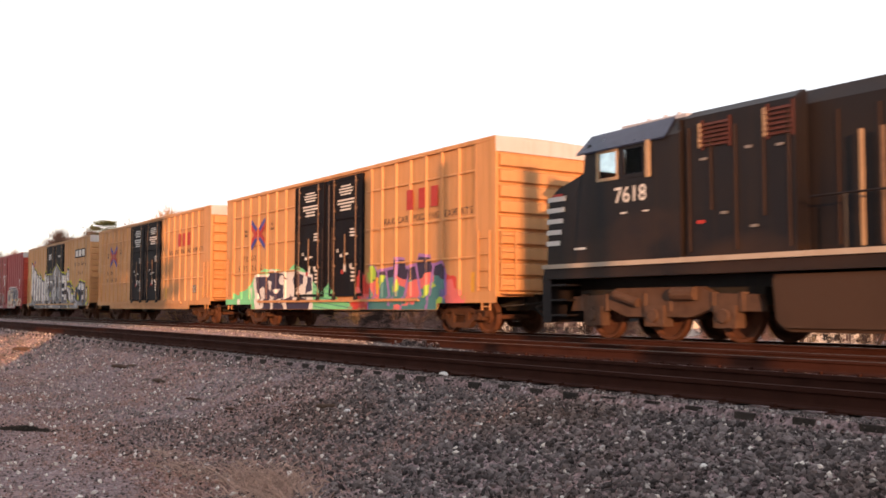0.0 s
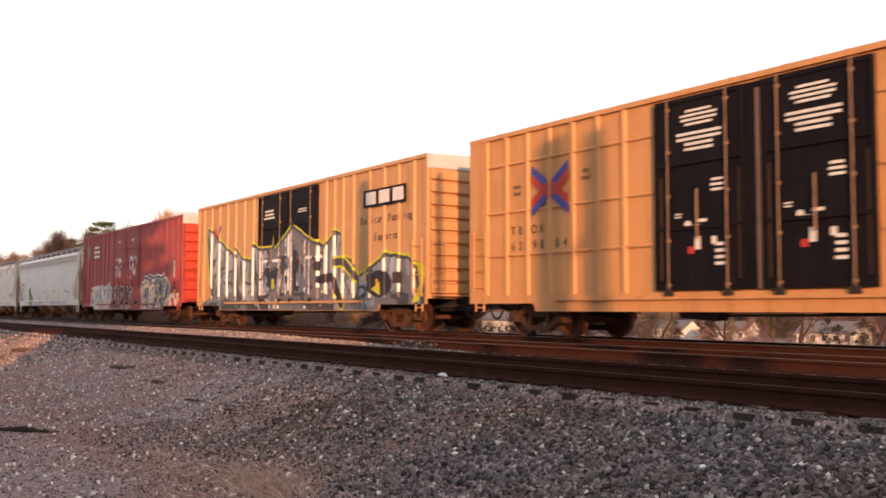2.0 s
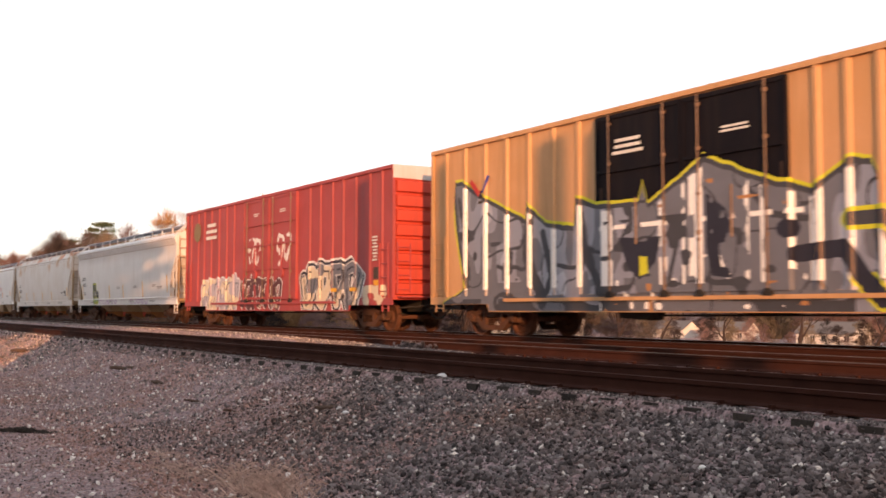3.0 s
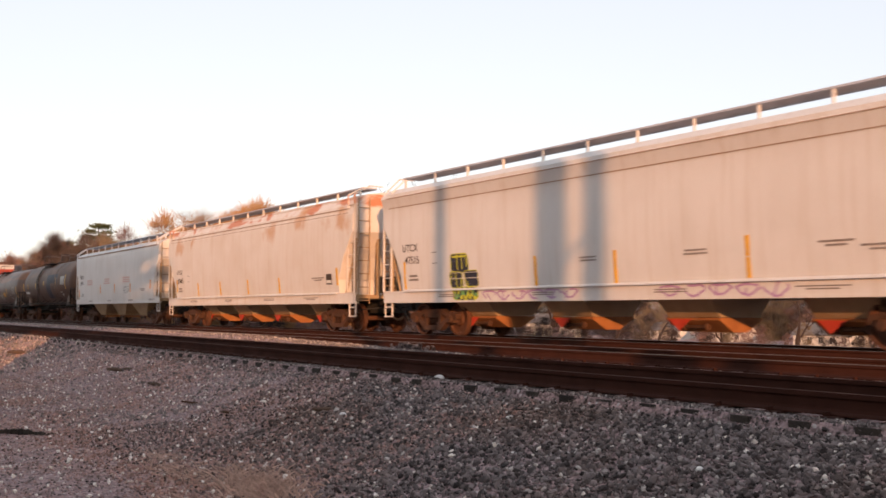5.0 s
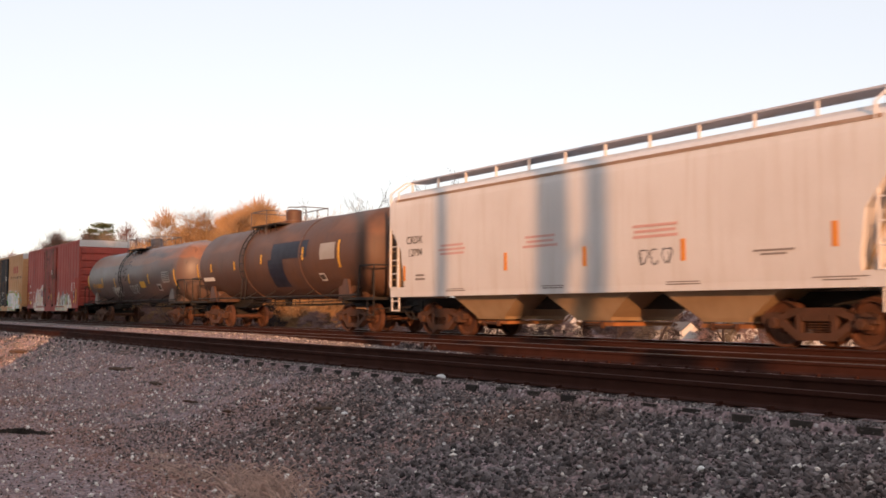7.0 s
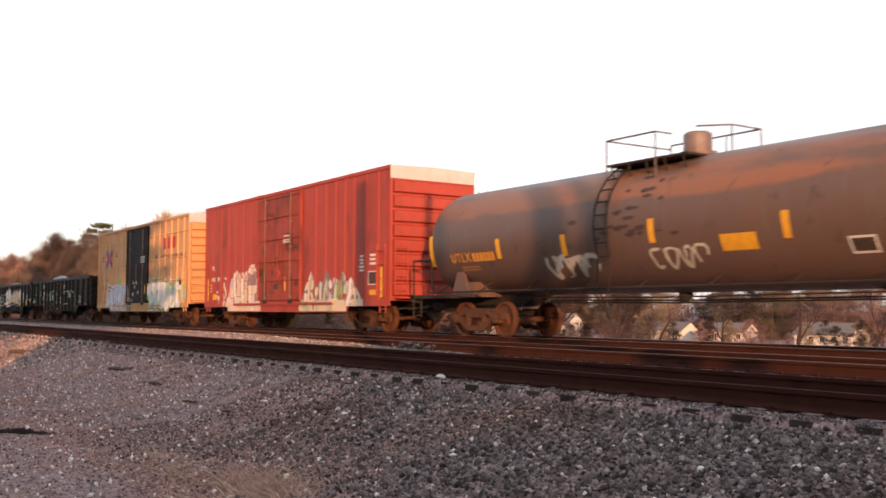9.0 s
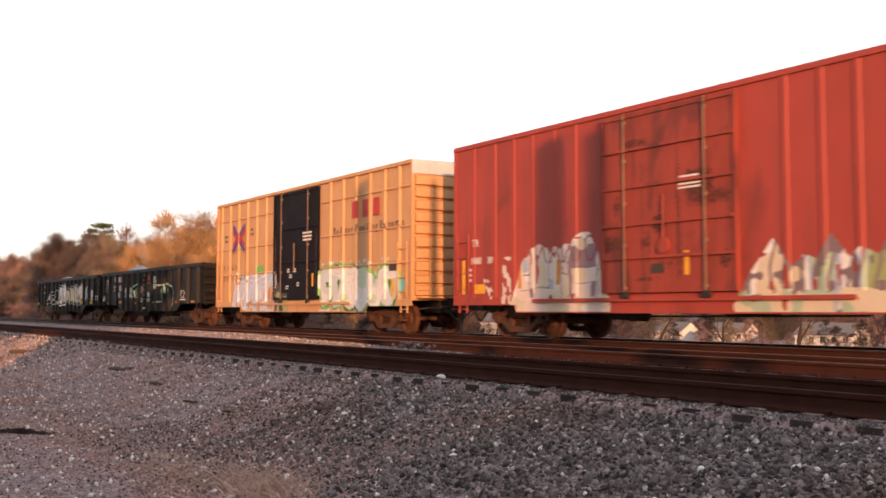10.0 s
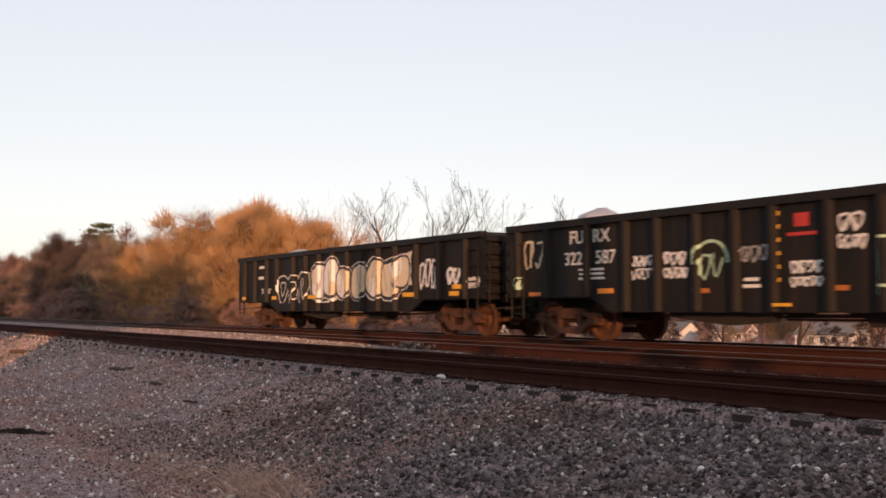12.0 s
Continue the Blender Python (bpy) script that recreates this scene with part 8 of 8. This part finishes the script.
def branch(verts, faces, rng, p, d, length, r, level, n=5):
    """A long arching branch that carries shorter ones along its whole length."""
    segs = 7 if level > 1 else 4 if level else 3
    at = p.copy()
    for i in range(segs):
        d = (d + Vector((rng.gauss(0, 0.10), rng.gauss(0, 0.10), rng.gauss(0.05, 0.08)))).normalized()
        q = at + d * (length / segs)
        r1 = r * (1 - 0.75 / segs)
        limb(verts, faces, at, q, r, r1, n if level > 1 else 3 if level else 2)
        at, r = q, r1
        if level and i >= (1 if level < 3 else 0):
            for k in range(1 if rng.random() < 0.6 else 2):
                a = rng.uniform(0, math.tau)
                u = d.orthogonal().normalized()
                side = math.cos(a) * u + math.sin(a) * d.cross(u)
                nd = (d * 0.75 + side * rng.uniform(0.5, 0.8) + Vector((0, 0, 0.15))).normalized()
                branch(verts, faces, rng, at, nd, length * rng.uniform(0.32, 0.55) * (1 - 0.4 * i / segs), max(r * 0.5, 0.011), level - 1, n)


def limbed_tree(x, y, height, stems, lean, seed):
    """A leafless tree that forks low into several long limbs."""
    rng = random.Random(seed)
    verts, faces = [], []
    limb(verts, faces, Vector((0, 0, 0)), Vector((0, 0, 1.2)), 0.19, 0.16, 7)
    for k in range(stems):
        a = math.tau * (k + rng.uniform(-0.3, 0.3)) / stems
        t = lean * rng.uniform(0.5, 1.0)
        branch(verts, faces, rng, Vector((0, 0, 1.0)), Vector((t * math.cos(a), t * math.sin(a), 1)).normalized(), height * 0.85 * rng.uniform(0.75, 1.0), 0.11, 3)
    f = height / max(v[2] for v in verts)
    verts = [(a * f, b * f, c * f) for a, b, c in verts]
    ob = from_arrays("bare_tree", verts, faces, TWIG_DARK, "", "bare leafless tree with long thin limbs against the sky", "tree")
    tagged(ob, group="bare trees")
    ob.matrix_basis = pose(x, y, land(x, y) - 0.1)


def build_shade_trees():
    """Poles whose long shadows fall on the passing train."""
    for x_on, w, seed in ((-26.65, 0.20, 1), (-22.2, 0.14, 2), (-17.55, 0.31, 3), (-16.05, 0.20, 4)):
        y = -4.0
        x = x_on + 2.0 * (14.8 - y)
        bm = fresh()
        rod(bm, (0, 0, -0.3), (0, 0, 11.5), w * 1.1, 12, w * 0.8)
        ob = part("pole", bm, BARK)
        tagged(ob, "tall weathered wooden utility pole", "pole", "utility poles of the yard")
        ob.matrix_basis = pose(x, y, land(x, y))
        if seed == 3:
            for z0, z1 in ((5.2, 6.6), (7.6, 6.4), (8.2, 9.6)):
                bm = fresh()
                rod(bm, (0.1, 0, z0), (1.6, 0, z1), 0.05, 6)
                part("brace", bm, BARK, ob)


build_casters()
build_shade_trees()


# ---- beyond the tracks ----
def shrub_mesh(rng):
    """A full shrub of unit height: bent stems that carry rounded bunches of short bare shoots."""
    verts, faces = [], []
    for c in range(42):
        a, t = rng.uniform(0, math.tau), rng.random() ** 0.6
        z = rng.uniform(0.16, 0.92)
        girth = 0.34 * math.sin(math.pi * min(1.0, 0.18 + 0.80 * z)) ** 0.7
        at = Vector((girth * t * math.cos(a), girth * t * math.sin(a), z * (1 - 0.16 * t * t)))
        foot = Vector((rng.gauss(0, 0.04), rng.gauss(0, 0.04), 0))
        knee = foot.lerp(at, 0.55) + Vector((rng.gauss(0, 0.03), rng.gauss(0, 0.03), 0.05))
        limb(verts, faces, foot, knee, 0.0036, 0.0028, 3)
        limb(verts, faces, knee, at, 0.0028, 0.0016, 3)
        size = rng.uniform(0.075, 0.125)
        for i in range(120):
            d = Vector((rng.gauss(0, 1), rng.gauss(0, 1), rng.gauss(0.35, 0.8))).normalized()
            p = at + d * size * rng.uniform(0.0, 0.75)
            d = (d + Vector((rng.gauss(0, 0.5), rng.gauss(0, 0.5), rng.gauss(0.45 + 1.3 * z * z, 0.4)))).normalized()
            q = p + d * size * rng.uniform(0.25, 0.55 + 0.35 * z)
            limb(verts, faces, p, q, 0.0015, 0.0006, 2)
    top = max(v[2] for v in verts)
    return [(a / top, b / top, c / top) for a, b, c in verts], faces


def build_background():
    rng = random.Random(5)
    protos = {}

    def proto(kind, k):
        """A thicket of fine shoots; kind sets how upright and how bushy it grows."""
        if (kind, k) in protos:
            return protos[kind, k]
        r2 = random.Random(40 + k + len(kind))
        if kind == "shrub":
            protos[kind, k] = shrub_mesh(r2)
            return protos[kind, k]
        verts, faces = [], []
        stems, depth, spread, up, kids, fork = {"fan": (6, 4, 0.50, 0.10, 4, 0.32), "bush": (5, 3, 0.75, 0.06, 5, 0.40), "tree": (1, 5, 0.65, 0.08, 4, 0.30)}[kind]
        for s in range(stems):
            a = r2.uniform(0, math.tau)
            lean = r2.uniform(0.15, 0.75) if kind != "tree" else 0.15
            grow(verts, faces, r2, Vector((r2.gauss(0, 0.05), r2.gauss(0, 0.05), 0)), Vector((lean * math.cos(a), lean * math.sin(a), 1)).normalized(), fork, 0.0075 if kind != "tree" else 0.012, depth, spread, up, kids, thin={"fan": 0.0009, "tree": 0.0010, "bush": 0.0018}[kind])
        top = max(v[2] for v in verts)
        verts = [(a / top, b / top, c / top) for a, b, c in verts]
        protos[kind, k] = (verts, faces)
        return protos[kind, k]
    meshes = {}

    def plant(kind, x, y, h, wide, mat, label, name, group):
        k = rng.randrange(4)
        key = (kind, k, mat.name)
        if key not in meshes:
            v, f = proto(kind, k)
            data = bpy.data.meshes.new(name)
            data.from_pydata(v, [], f)
            data.materials.append(mat)
            meshes[key] = data
        ob = new(name, meshes[key])
        tagged(ob, label, "tree" if kind == "tree" else "shrub", group)
        ob.matrix_basis = pose(x, y, land(x, y) - 0.1, 0, 0, rng.uniform(0, 360)) @ Matrix.Diagonal((wide, wide, h, 1))
    # the big orange willow scrub
    for i in range(56):
        u = (i + rng.random()) / 56
        x = -103 + 42 * u
        y = 27 + rng.uniform(0, 8)
        h = float(np.interp(x, (-103, -96, -88, -79, -70, -61), (9.2, 10.0, 12.0, 12.6, 11.4, 9.4))) * rng.uniform(0.80, 1.0)
        plant("shrub", x, y, h, h * rng.uniform(0.95, 1.2), TWIG, "tall bushy scrub with fine orange-brown shoots", "willow_scrub", "scrub along the railway")
    for i in range(30):
        x = -95 + 33 * rng.random()
        plant("fan", x, 34 + rng.uniform(0, 4), rng.uniform(10.5, 12.6), 6.0, TWIG, "tall bushy scrub with fine orange-brown shoots", "willow_scrub", "scrub along the railway")
    # darker thicket further along the line
    for i in range(74):
        x = -196 + 92 * (i + rng.random()) / 74
        y = 25 + rng.uniform(0, 10)
        h = rng.uniform(8.6, 12.2)
        kind = rng.choice(("shrub", "shrub", "shrub", "tree")) if x < -128 else "shrub"
        plant(kind, x, y, h, h * rng.uniform(0.8, 1.1), rng.choice((TWIG_RED, TWIG_OLIVE, TWIG_GREY, TWIG_GREY) if x > -150 else (TWIG_RED, TWIG_OLIVE, TWIG_GREY)), "leafless reddish-grey thicket of young trees", "thicket", "thicket along the railway")
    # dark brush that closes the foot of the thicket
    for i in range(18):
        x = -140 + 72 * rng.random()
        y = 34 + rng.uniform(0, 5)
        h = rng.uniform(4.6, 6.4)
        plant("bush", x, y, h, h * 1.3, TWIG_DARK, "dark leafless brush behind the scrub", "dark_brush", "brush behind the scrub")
    # low growth behind the tracks
    for i in range(42):
        y = 44 + rng.uniform(0, 26)
        x = -0.95 * y - 50 * rng.random()
        h = rng.uniform(2.2, 3.4)
        plant("bush", x, y, h, h * 1.3, TWIG_DARK, "low leafless bush with brown twigs", "low_bush", "low bushes beyond the tracks")
    # far edge of woods behind the houses
    for i in range(150):
        x = -470 + 355 * (i + rng.random()) / 150
        y = 200 + rng.uniform(0, 40)
        h = rng.uniform(12.8, 17.0)
        plant("shrub", x, y, h, h * 1.5, rng.choice((TWIG_DARK, TWIG_RED, TWIG_OLIVE)), "distant leafless trees behind the houses", "far_tree", "far trees")
    for x, y, h, stems, lean, seed in ((-78.0, 40, 12.6, 5, 0.30, 11), (-63.5, 40, 13.6, 6, 0.75, 12), (-60.0, 42, 12.4, 4, 0.45, 13), (-48.0, 41, 9.8, 5, 0.40, 14), (-43.5, 42, 9.2, 4, 0.45, 15), (-70, 42, 9.0, 5, 0.6, 16), (-53, 42, 8.6, 4, 0.5, 17)):
        limbed_tree(x, y, h, stems, lean, seed)
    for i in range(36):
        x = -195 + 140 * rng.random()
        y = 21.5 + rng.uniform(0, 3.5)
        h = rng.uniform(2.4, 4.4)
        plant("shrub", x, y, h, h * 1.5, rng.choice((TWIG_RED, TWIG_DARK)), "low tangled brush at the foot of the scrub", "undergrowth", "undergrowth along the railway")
    # low brush close behind the tracks
    for i in range(24):
        x = -66 + 37 * (i + rng.random()) / 24
        h = rng.uniform(1.5, 2.4)
        plant("shrub", x, 25 + rng.uniform(0, 7), h, h * 1.6, rng.choice((TWIG_DARK, TWIG_RED, TWIG_DARK)), "low tangled brush beyond the tracks", "undergrowth", "undergrowth along the railway")
    # yard growth in front of the houses
    for i in range(56):
        y = 125 + rng.uniform(0, 40)
        x = -1.02 * y + 105 * rng.random()
        h = rng.uniform(2.6, 5.6)
        plant("shrub", x, y, h, h * 1.2, rng.choice((TWIG_RED, TWIG_OLIVE, TWIG_DARK)), "leafless yard trees in front of the houses", "yard_tree", "yard trees")
    for x, y, h, seed in ((-62, 85, 9.0, 21), (-56, 88, 8.0, 22), (-76, 90, 8.0, 23), (-88, 92, 9.0, 24)):
        bare_tree("bare_tree", x, y, h, 0.20, seed, 4, 3, "leafless yard tree with a dark trunk", spread=0.8, up=0.1, mat=TWIG_DARK)


build_background()


# out of view; added to break up the edge of the cast shade
bare_tree("bare_tree", -0.5, -9.2, 6.4, 0.10, 64, 5, 3, "small unseen leafless tree added at the edge of the cast shade", spread=0.8, up=0.08, fork=0.26, thin=0.014)


def pine(x, y, h, seed, low=0.62, wide=1.0, text="dark green pine with an open layered crown"):
    rng = random.Random(seed)
    tree = empty("pine_tree", text, "tree")
    z = land(x, y)
    bm = fresh()
    rod(bm, (0, 0, 0), (0, 0, h), 0.22, 8, 0.05)
    part("trunk", bm, BARK, tree)
    verts, faces = [], []
    for i in range(16):
        zz = h * (low + (1 - low) * (i - i % 2) / 14)
        reach = ((1 - i / 17) ** 0.7 * h * 0.24 + 0.5) * wide
        for k in range(7):
            a = rng.uniform(0, math.tau)
            for c in range(16):
                t = rng.uniform(0.25, 1)
                cx, cy, cz = reach * t * math.cos(a) + rng.gauss(0, 0.25), reach * t * math.sin(a) + rng.gauss(0, 0.25), zz + 0.25 * t + rng.gauss(0, 0.12)
                for j in range(5):
                    d = Vector((rng.gauss(0, 1), rng.gauss(0, 1), rng.gauss(0.3, 0.6))).normalized() * rng.uniform(0.2, 0.42) * (1 if wide == 1.0 else 1.8)
                    s = d.orthogonal().normalized() * (0.035 if wide == 1.0 else 0.12)
                    n = len(verts)
                    verts += [(cx - s.x, cy - s.y, cz - s.z), (cx + s.x, cy + s.y, cz + s.z), (cx + d.x, cy + d.y, cz + d.z)]
                    faces.append((n, n + 1, n + 2))
    from_arrays("crown", verts, faces, PINE, parent=tree)
    tree.matrix_basis = pose(x, y, z)


pine(-122, 31.2, 12.2, 3)
pine(-146, 33.0, 11.6, 4)
# row out of view, added to cast shade on the far thicket
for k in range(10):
    pine(-26 - 7.0 * k, -14 - (k % 3), 16.0 + (k * 7 % 5) * 0.6, 30 + k, 0.12, 0.8, "tall unseen evergreen added to shade the far thicket")


# second row out of view; its high crowns are added to shade the train
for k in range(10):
    pine(17.0 - 3.9 * k, -20 - (k % 3) * 0.7, 18.4 + (k * 3 % 4) * 0.4, 50 + k, 0.52, 0.9, "tall unseen evergreen with a high crown, added to shade the train")


def house(x, y, w, d, h, label, turn=0, seed=0):
    """A small pale house: walls, gable roof, windows with frames, a door."""
    ob = empty("house", label, "house", "houses beyond the tracks")
    bm = fresh()
    extrude(bm, [(-d / 2, 0), (d / 2, 0), (d / 2, h), (0, h + d * 0.28), (-d / 2, h)], "x", -w / 2, w / 2)
    part("wall", bm, SIDING, ob)
    bm = fresh()
    for s in (-1, 1):
        extrude(bm, [(s * (d / 2 + 0.4), h - 0.15), (0, h + d * 0.28 + 0.02), (0, h + d * 0.28 + 0.2), (s * (d / 2 + 0.4), h + 0.03)][::s], "x", -w / 2 - 0.3, w / 2 + 0.3)
    part("roof", bm, ROOFING, ob)
    n = max(2, int(w / 2.4))
    for i in range(n):
        xx = -w / 2 + w * (i + 0.5) / n
        bm = fresh()
        box(bm, xx - 0.5, xx + 0.5, -d / 2 - 0.03, -d / 2 + 0.05, 1.0, 2.2)
        win = part("window", bm, GLASSDARK, ob)
        bm = fresh()
        for a, b, c, e in ((-0.58, -0.5, 0.92, 2.28), (0.5, 0.58, 0.92, 2.28), (-0.5, 0.5, 2.2, 2.28), (-0.5, 0.5, 0.92, 1.0), (-0.03, 0.03, 1.0, 2.2)):
            box(bm, xx + a, xx + b, -d / 2 - 0.05, -d / 2, c, e)
        part("frame", bm, WHITE, win)
    ob.matrix_basis = pose(x, y, land(x, y), 0, 0, turn)


for hx, hy, hw_, hd, turn, text in ((-122, 178, 12, 8, 8, "low white house with a row of windows"), (-105, 184, 11, 8, -4, "low pale house with grey roof"), (-152, 184, 9, 7, 12, "small cream house with grey roof"),
                                    (-88, 190, 13, 8, 0, "white house with dark windows"), (-176, 190, 10, 7, 5, "pale house with a low roof"), (-70, 196, 12, 8, -6, "white house beside bare trees"),
                                    (-199, 168, 15, 8, 20, "long white house behind thin brush"), (-221, 170, 13, 8, 14, "white house behind thin brush")):
    house(hx, hy, hw_, hd, 4.0 if "brush" in text else 2.6, text, turn)
# ---- loose stones and grass, last ----
stones("shoulder_stones", 12500, -11.5, -2.0, 3.9, 6.6, 0.032, 0.088, "coarse crushed grey ballast on the track shoulder", 1, STONE, fade=0.62)
stones("shoulder_gravel", 24000, -13.5, -2.0, 3.0, 6.66, 0.022, 0.062, "crushed ballast packed along the shoulder", 11, STONE, 0.05, fade=0.8, coarse=False)
stones("dusty_gravel", 24000, -40, -8.0, 2.6, 6.66, 0.02, 0.06, "dusty reddish crushed ballast along the shoulder", 12, DUSTSTONE, 0.05, fade=0.85, coarse=False)
stones("far_shoulder_stones", 5000, -62, -14.0, 3.0, 6.58, 0.03, 0.08, "loose ballast and dirt on the far shoulder", 5, CRESTSTONE, fade=0.6, coarse=False)
stones("sunlit_stones", 8000, -66, -26, 1.5, 7.0, 0.05, 0.13, "rough gravel on the sunlit stretch of the shoulder", 7, CRESTSTONE, 0.1, False, coarse=False)
stones("crest_stones", 6000, -40, -2.0, 6.76, 7.0, 0.02, 0.05, "pale crushed ballast along the tie ends", 4, CRESTSTONE, -0.1, coarse=False)
stones("tie_gravel", 9000, -26, -2.0, 6.42, 6.98, 0.025, 0.06, "crushed ballast banked against the tie ends", 13, STONE, 0.0, coarse=False)
stones("middle_stones", 13000, -70, -15.0, 9.4, 10.8, 0.03, 0.07, "pale ballast ridge between two tracks", 6, CRESTSTONE, 0.15, coarse=False)
stones("track_stones", 9000, -45, -2.0, 10.8, 18.2, 0.03, 0.07, "crushed ballast between the ties", 2, CRESTSTONE, 0.0, coarse=False)
stones("yard_ballast", 14000, -27, -3.0, 0.8, 4.4, 0.015, 0.045, "scattered grey stones trodden into the yard", 14, STONE, coarse=False)
stones("white_chips", 1500, -34, -2.0, 1.2, 6.6, 0.028, 0.075, "scattered white stone chips with sun glints put in their colour", 15, CHIPSTONE, 0.22, coarse=False)
stones("yard_gravel", 34000, -28, -3.0, 0.8, 5.2, 0.010, 0.036, "fine loose yard gravel", 3, DUSTSTONE, coarse=False)


def rock(x, y, size, mat, label, name="rock", seed=1):
    rng = random.Random(seed)
    bm = fresh()
    bmesh.ops.create_icosphere(bm, subdivisions=2, radius=size / 2)
    for v in bm.verts:
        v.co *= 1 + 0.25 * noise.noise(v.co * (6 / size) * 0.3 + Vector((seed, 0, 0)))
        v.co.z *= 0.62
    ob = part(name, bm, mat)
    tagged(ob, label, "rock")
    ob.matrix_basis = pose(x, y, land(x, y) + size * 0.15, 0, 0, rng.uniform(0, 180))


rock(-10.55, 7.05, 0.14, WHITE, "white chunk of rock on the ballast crest", "white_rock", 2)
rock(-10.48, 5.60, 0.085, WHITE, "pale stone lying on the ballast slope", "pale_stone", 3)
rock(-8.05, 4.67, 0.065, CHALK, "pale stone lying on the gravel", "pale_stone", 4)


rock(-6.99, 5.47, 0.055, CHALK, "pale stone lying on the ballast slope", "pale_stone", 5)
rock(-5.11, 5.78, 0.075, CHALK, "pale stone lying on the ballast slope", "pale_stone", 6)
rock(-7.94, 6.16, 0.070, CHALK, "pale stone lying on the ballast slope", "pale_stone", 7)


def stick(x, y, length, r, turn, mat, seed):
    """A short piece of old wood, split and tapered, half sunk in the gravel."""
    rng = random.Random(seed)
    bm = fresh()
    pts = [(-length / 2 + length * i / 4, rng.gauss(0, r * 0.5), r * 0.7 + rng.gauss(0, r * 0.2)) for i in range(5)]
    for (a, b), (r0, r1) in zip(zip(pts, pts[1:]), ((0.6, 1.0), (1.0, 1.1), (1.1, 0.9), (0.9, 0.4))):
        rod(bm, a, b, r * r0, 6, r * r1)
    ob = part("stick", bm, mat)
    tagged(ob, "short dark weathered stick lying on the gravel", "stick", "sticks on the gravel")
    ob.matrix_basis = pose(x, y, land(x, y) + 0.01, 0, 0, turn)


for k, (x, y, length, r, turn, mat) in enumerate(((-30.2, 5.65, 1.0, 0.06, 40, BARK), (-20.2, 5.68, 0.55, 0.045, 60, BARK), (-17.1, 5.40, 0.40, 0.035, 20, BARK), (-11.0, 5.61, 0.30, 0.028, 65, BARK), (-12.85, 5.06, 0.34, 0.018, 10, TRUCKSTEEL), (-14.4, 5.10, 0.45, 0.02, 15, TRUCKSTEEL))):
    stick(x, y, length, r, turn, mat, 70 + k)


def heap():
    stones("ballast_heap", 120, -17.0, -16.0, 10.1, 10.6, 0.05, 0.12, "small heap of pale ballast between two tracks", 9, STONE, 0.9, False)


heap()


def dry_grass():
    rng = np.random.default_rng(8)
    verts, faces = [], []
    for cx, cy, rx, ry, count, tall in ((-8.55, 3.66, 0.80, 0.40, 620, 0.09), (-7.95, 3.52, 0.55, 0.30, 520, 0.13), (-10.65, 3.46, 0.65, 0.10, 300, 0.03), (-9.35, 3.20, 0.90, 0.26, 360, 0.05), (-7.55, 3.15, 0.7, 0.35, 300, 0.07)):
        for i in range(count):
            x, y = cx + rng.normal(0, rx * 0.5), cy + rng.normal(0, ry * 0.5)
            z = land(x, y)
            lean = rng.normal(0, 0.045, 2)
            h = tall * rng.uniform(0.3, 1.0)
            a = rng.uniform(0, math.pi)
            w = 0.0035
            n = len(verts)
            verts += [(x - w * math.cos(a), y - w * math.sin(a), z), (x + w * math.cos(a), y + w * math.sin(a), z), (x + lean[0] + w * 0.6 * math.cos(a), y + lean[1] + w * 0.6 * math.sin(a), z + h * 0.7), (x + lean[0] * 1.9, y + lean[1] * 1.9, z + h)]
            faces += [(n, n + 1, n + 2), (n, n + 2, n + 3)]
    from_arrays("dry_grass", verts, faces, GRASS, "stuff", "matted tufts of dead straw-coloured grass", "grass")


dry_grass()


def weed_clump():
    """A dark matted clump of dead weeds lying on the gravel."""
    rng = np.random.default_rng(12)
    verts, faces = [], []
    for i in range(420):
        u = rng.normal(0, 0.22)
        x, y = -13.75 + u * 0.79 + rng.normal(0, 0.025), 2.55 + u * 0.61 + rng.normal(0, 0.025)
        z = land(x, y)
        turn = rng.uniform(0, math.tau)
        long_, h = rng.uniform(0.05, 0.16), rng.uniform(0.015, 0.075) * (1 - min(0.7, abs(u) * 1.6))
        dx, dy = long_ * math.cos(turn), long_ * math.sin(turn)
        n = len(verts)
        verts += [(x - dy * 0.08, y + dx * 0.08, z), (x + dy * 0.08, y - dx * 0.08, z), (x + dx * 0.5, y + dy * 0.5, z + h), (x + dx, y + dy, z + h * 0.4)]
        faces += [(n, n + 1, n + 2), (n + 1, n + 3, n + 2)]
    ob = from_arrays("weed_clump", verts, faces, TIMBER, "stuff", "dark matted clump of dead weeds on the gravel", "weeds")


weed_clump()


def motions():
    """The train passes at an even speed and its wheels turn."""
    for car, mid in CARS:
        walk(car, [(t, pose(mid + SPEED * t, TRACKS[2], 0)) for t in (0, 3, 6, 9, 12)])
    step = 360 * SPEED / (math.tau * WHEEL_R) / FPS
    for w, x, z in SPINS:
        walk(w, [(i / FPS, pose(x, 0, z, 0, step * i, 0)) for i in range(int(SECONDS * FPS) + 1)])


motions()
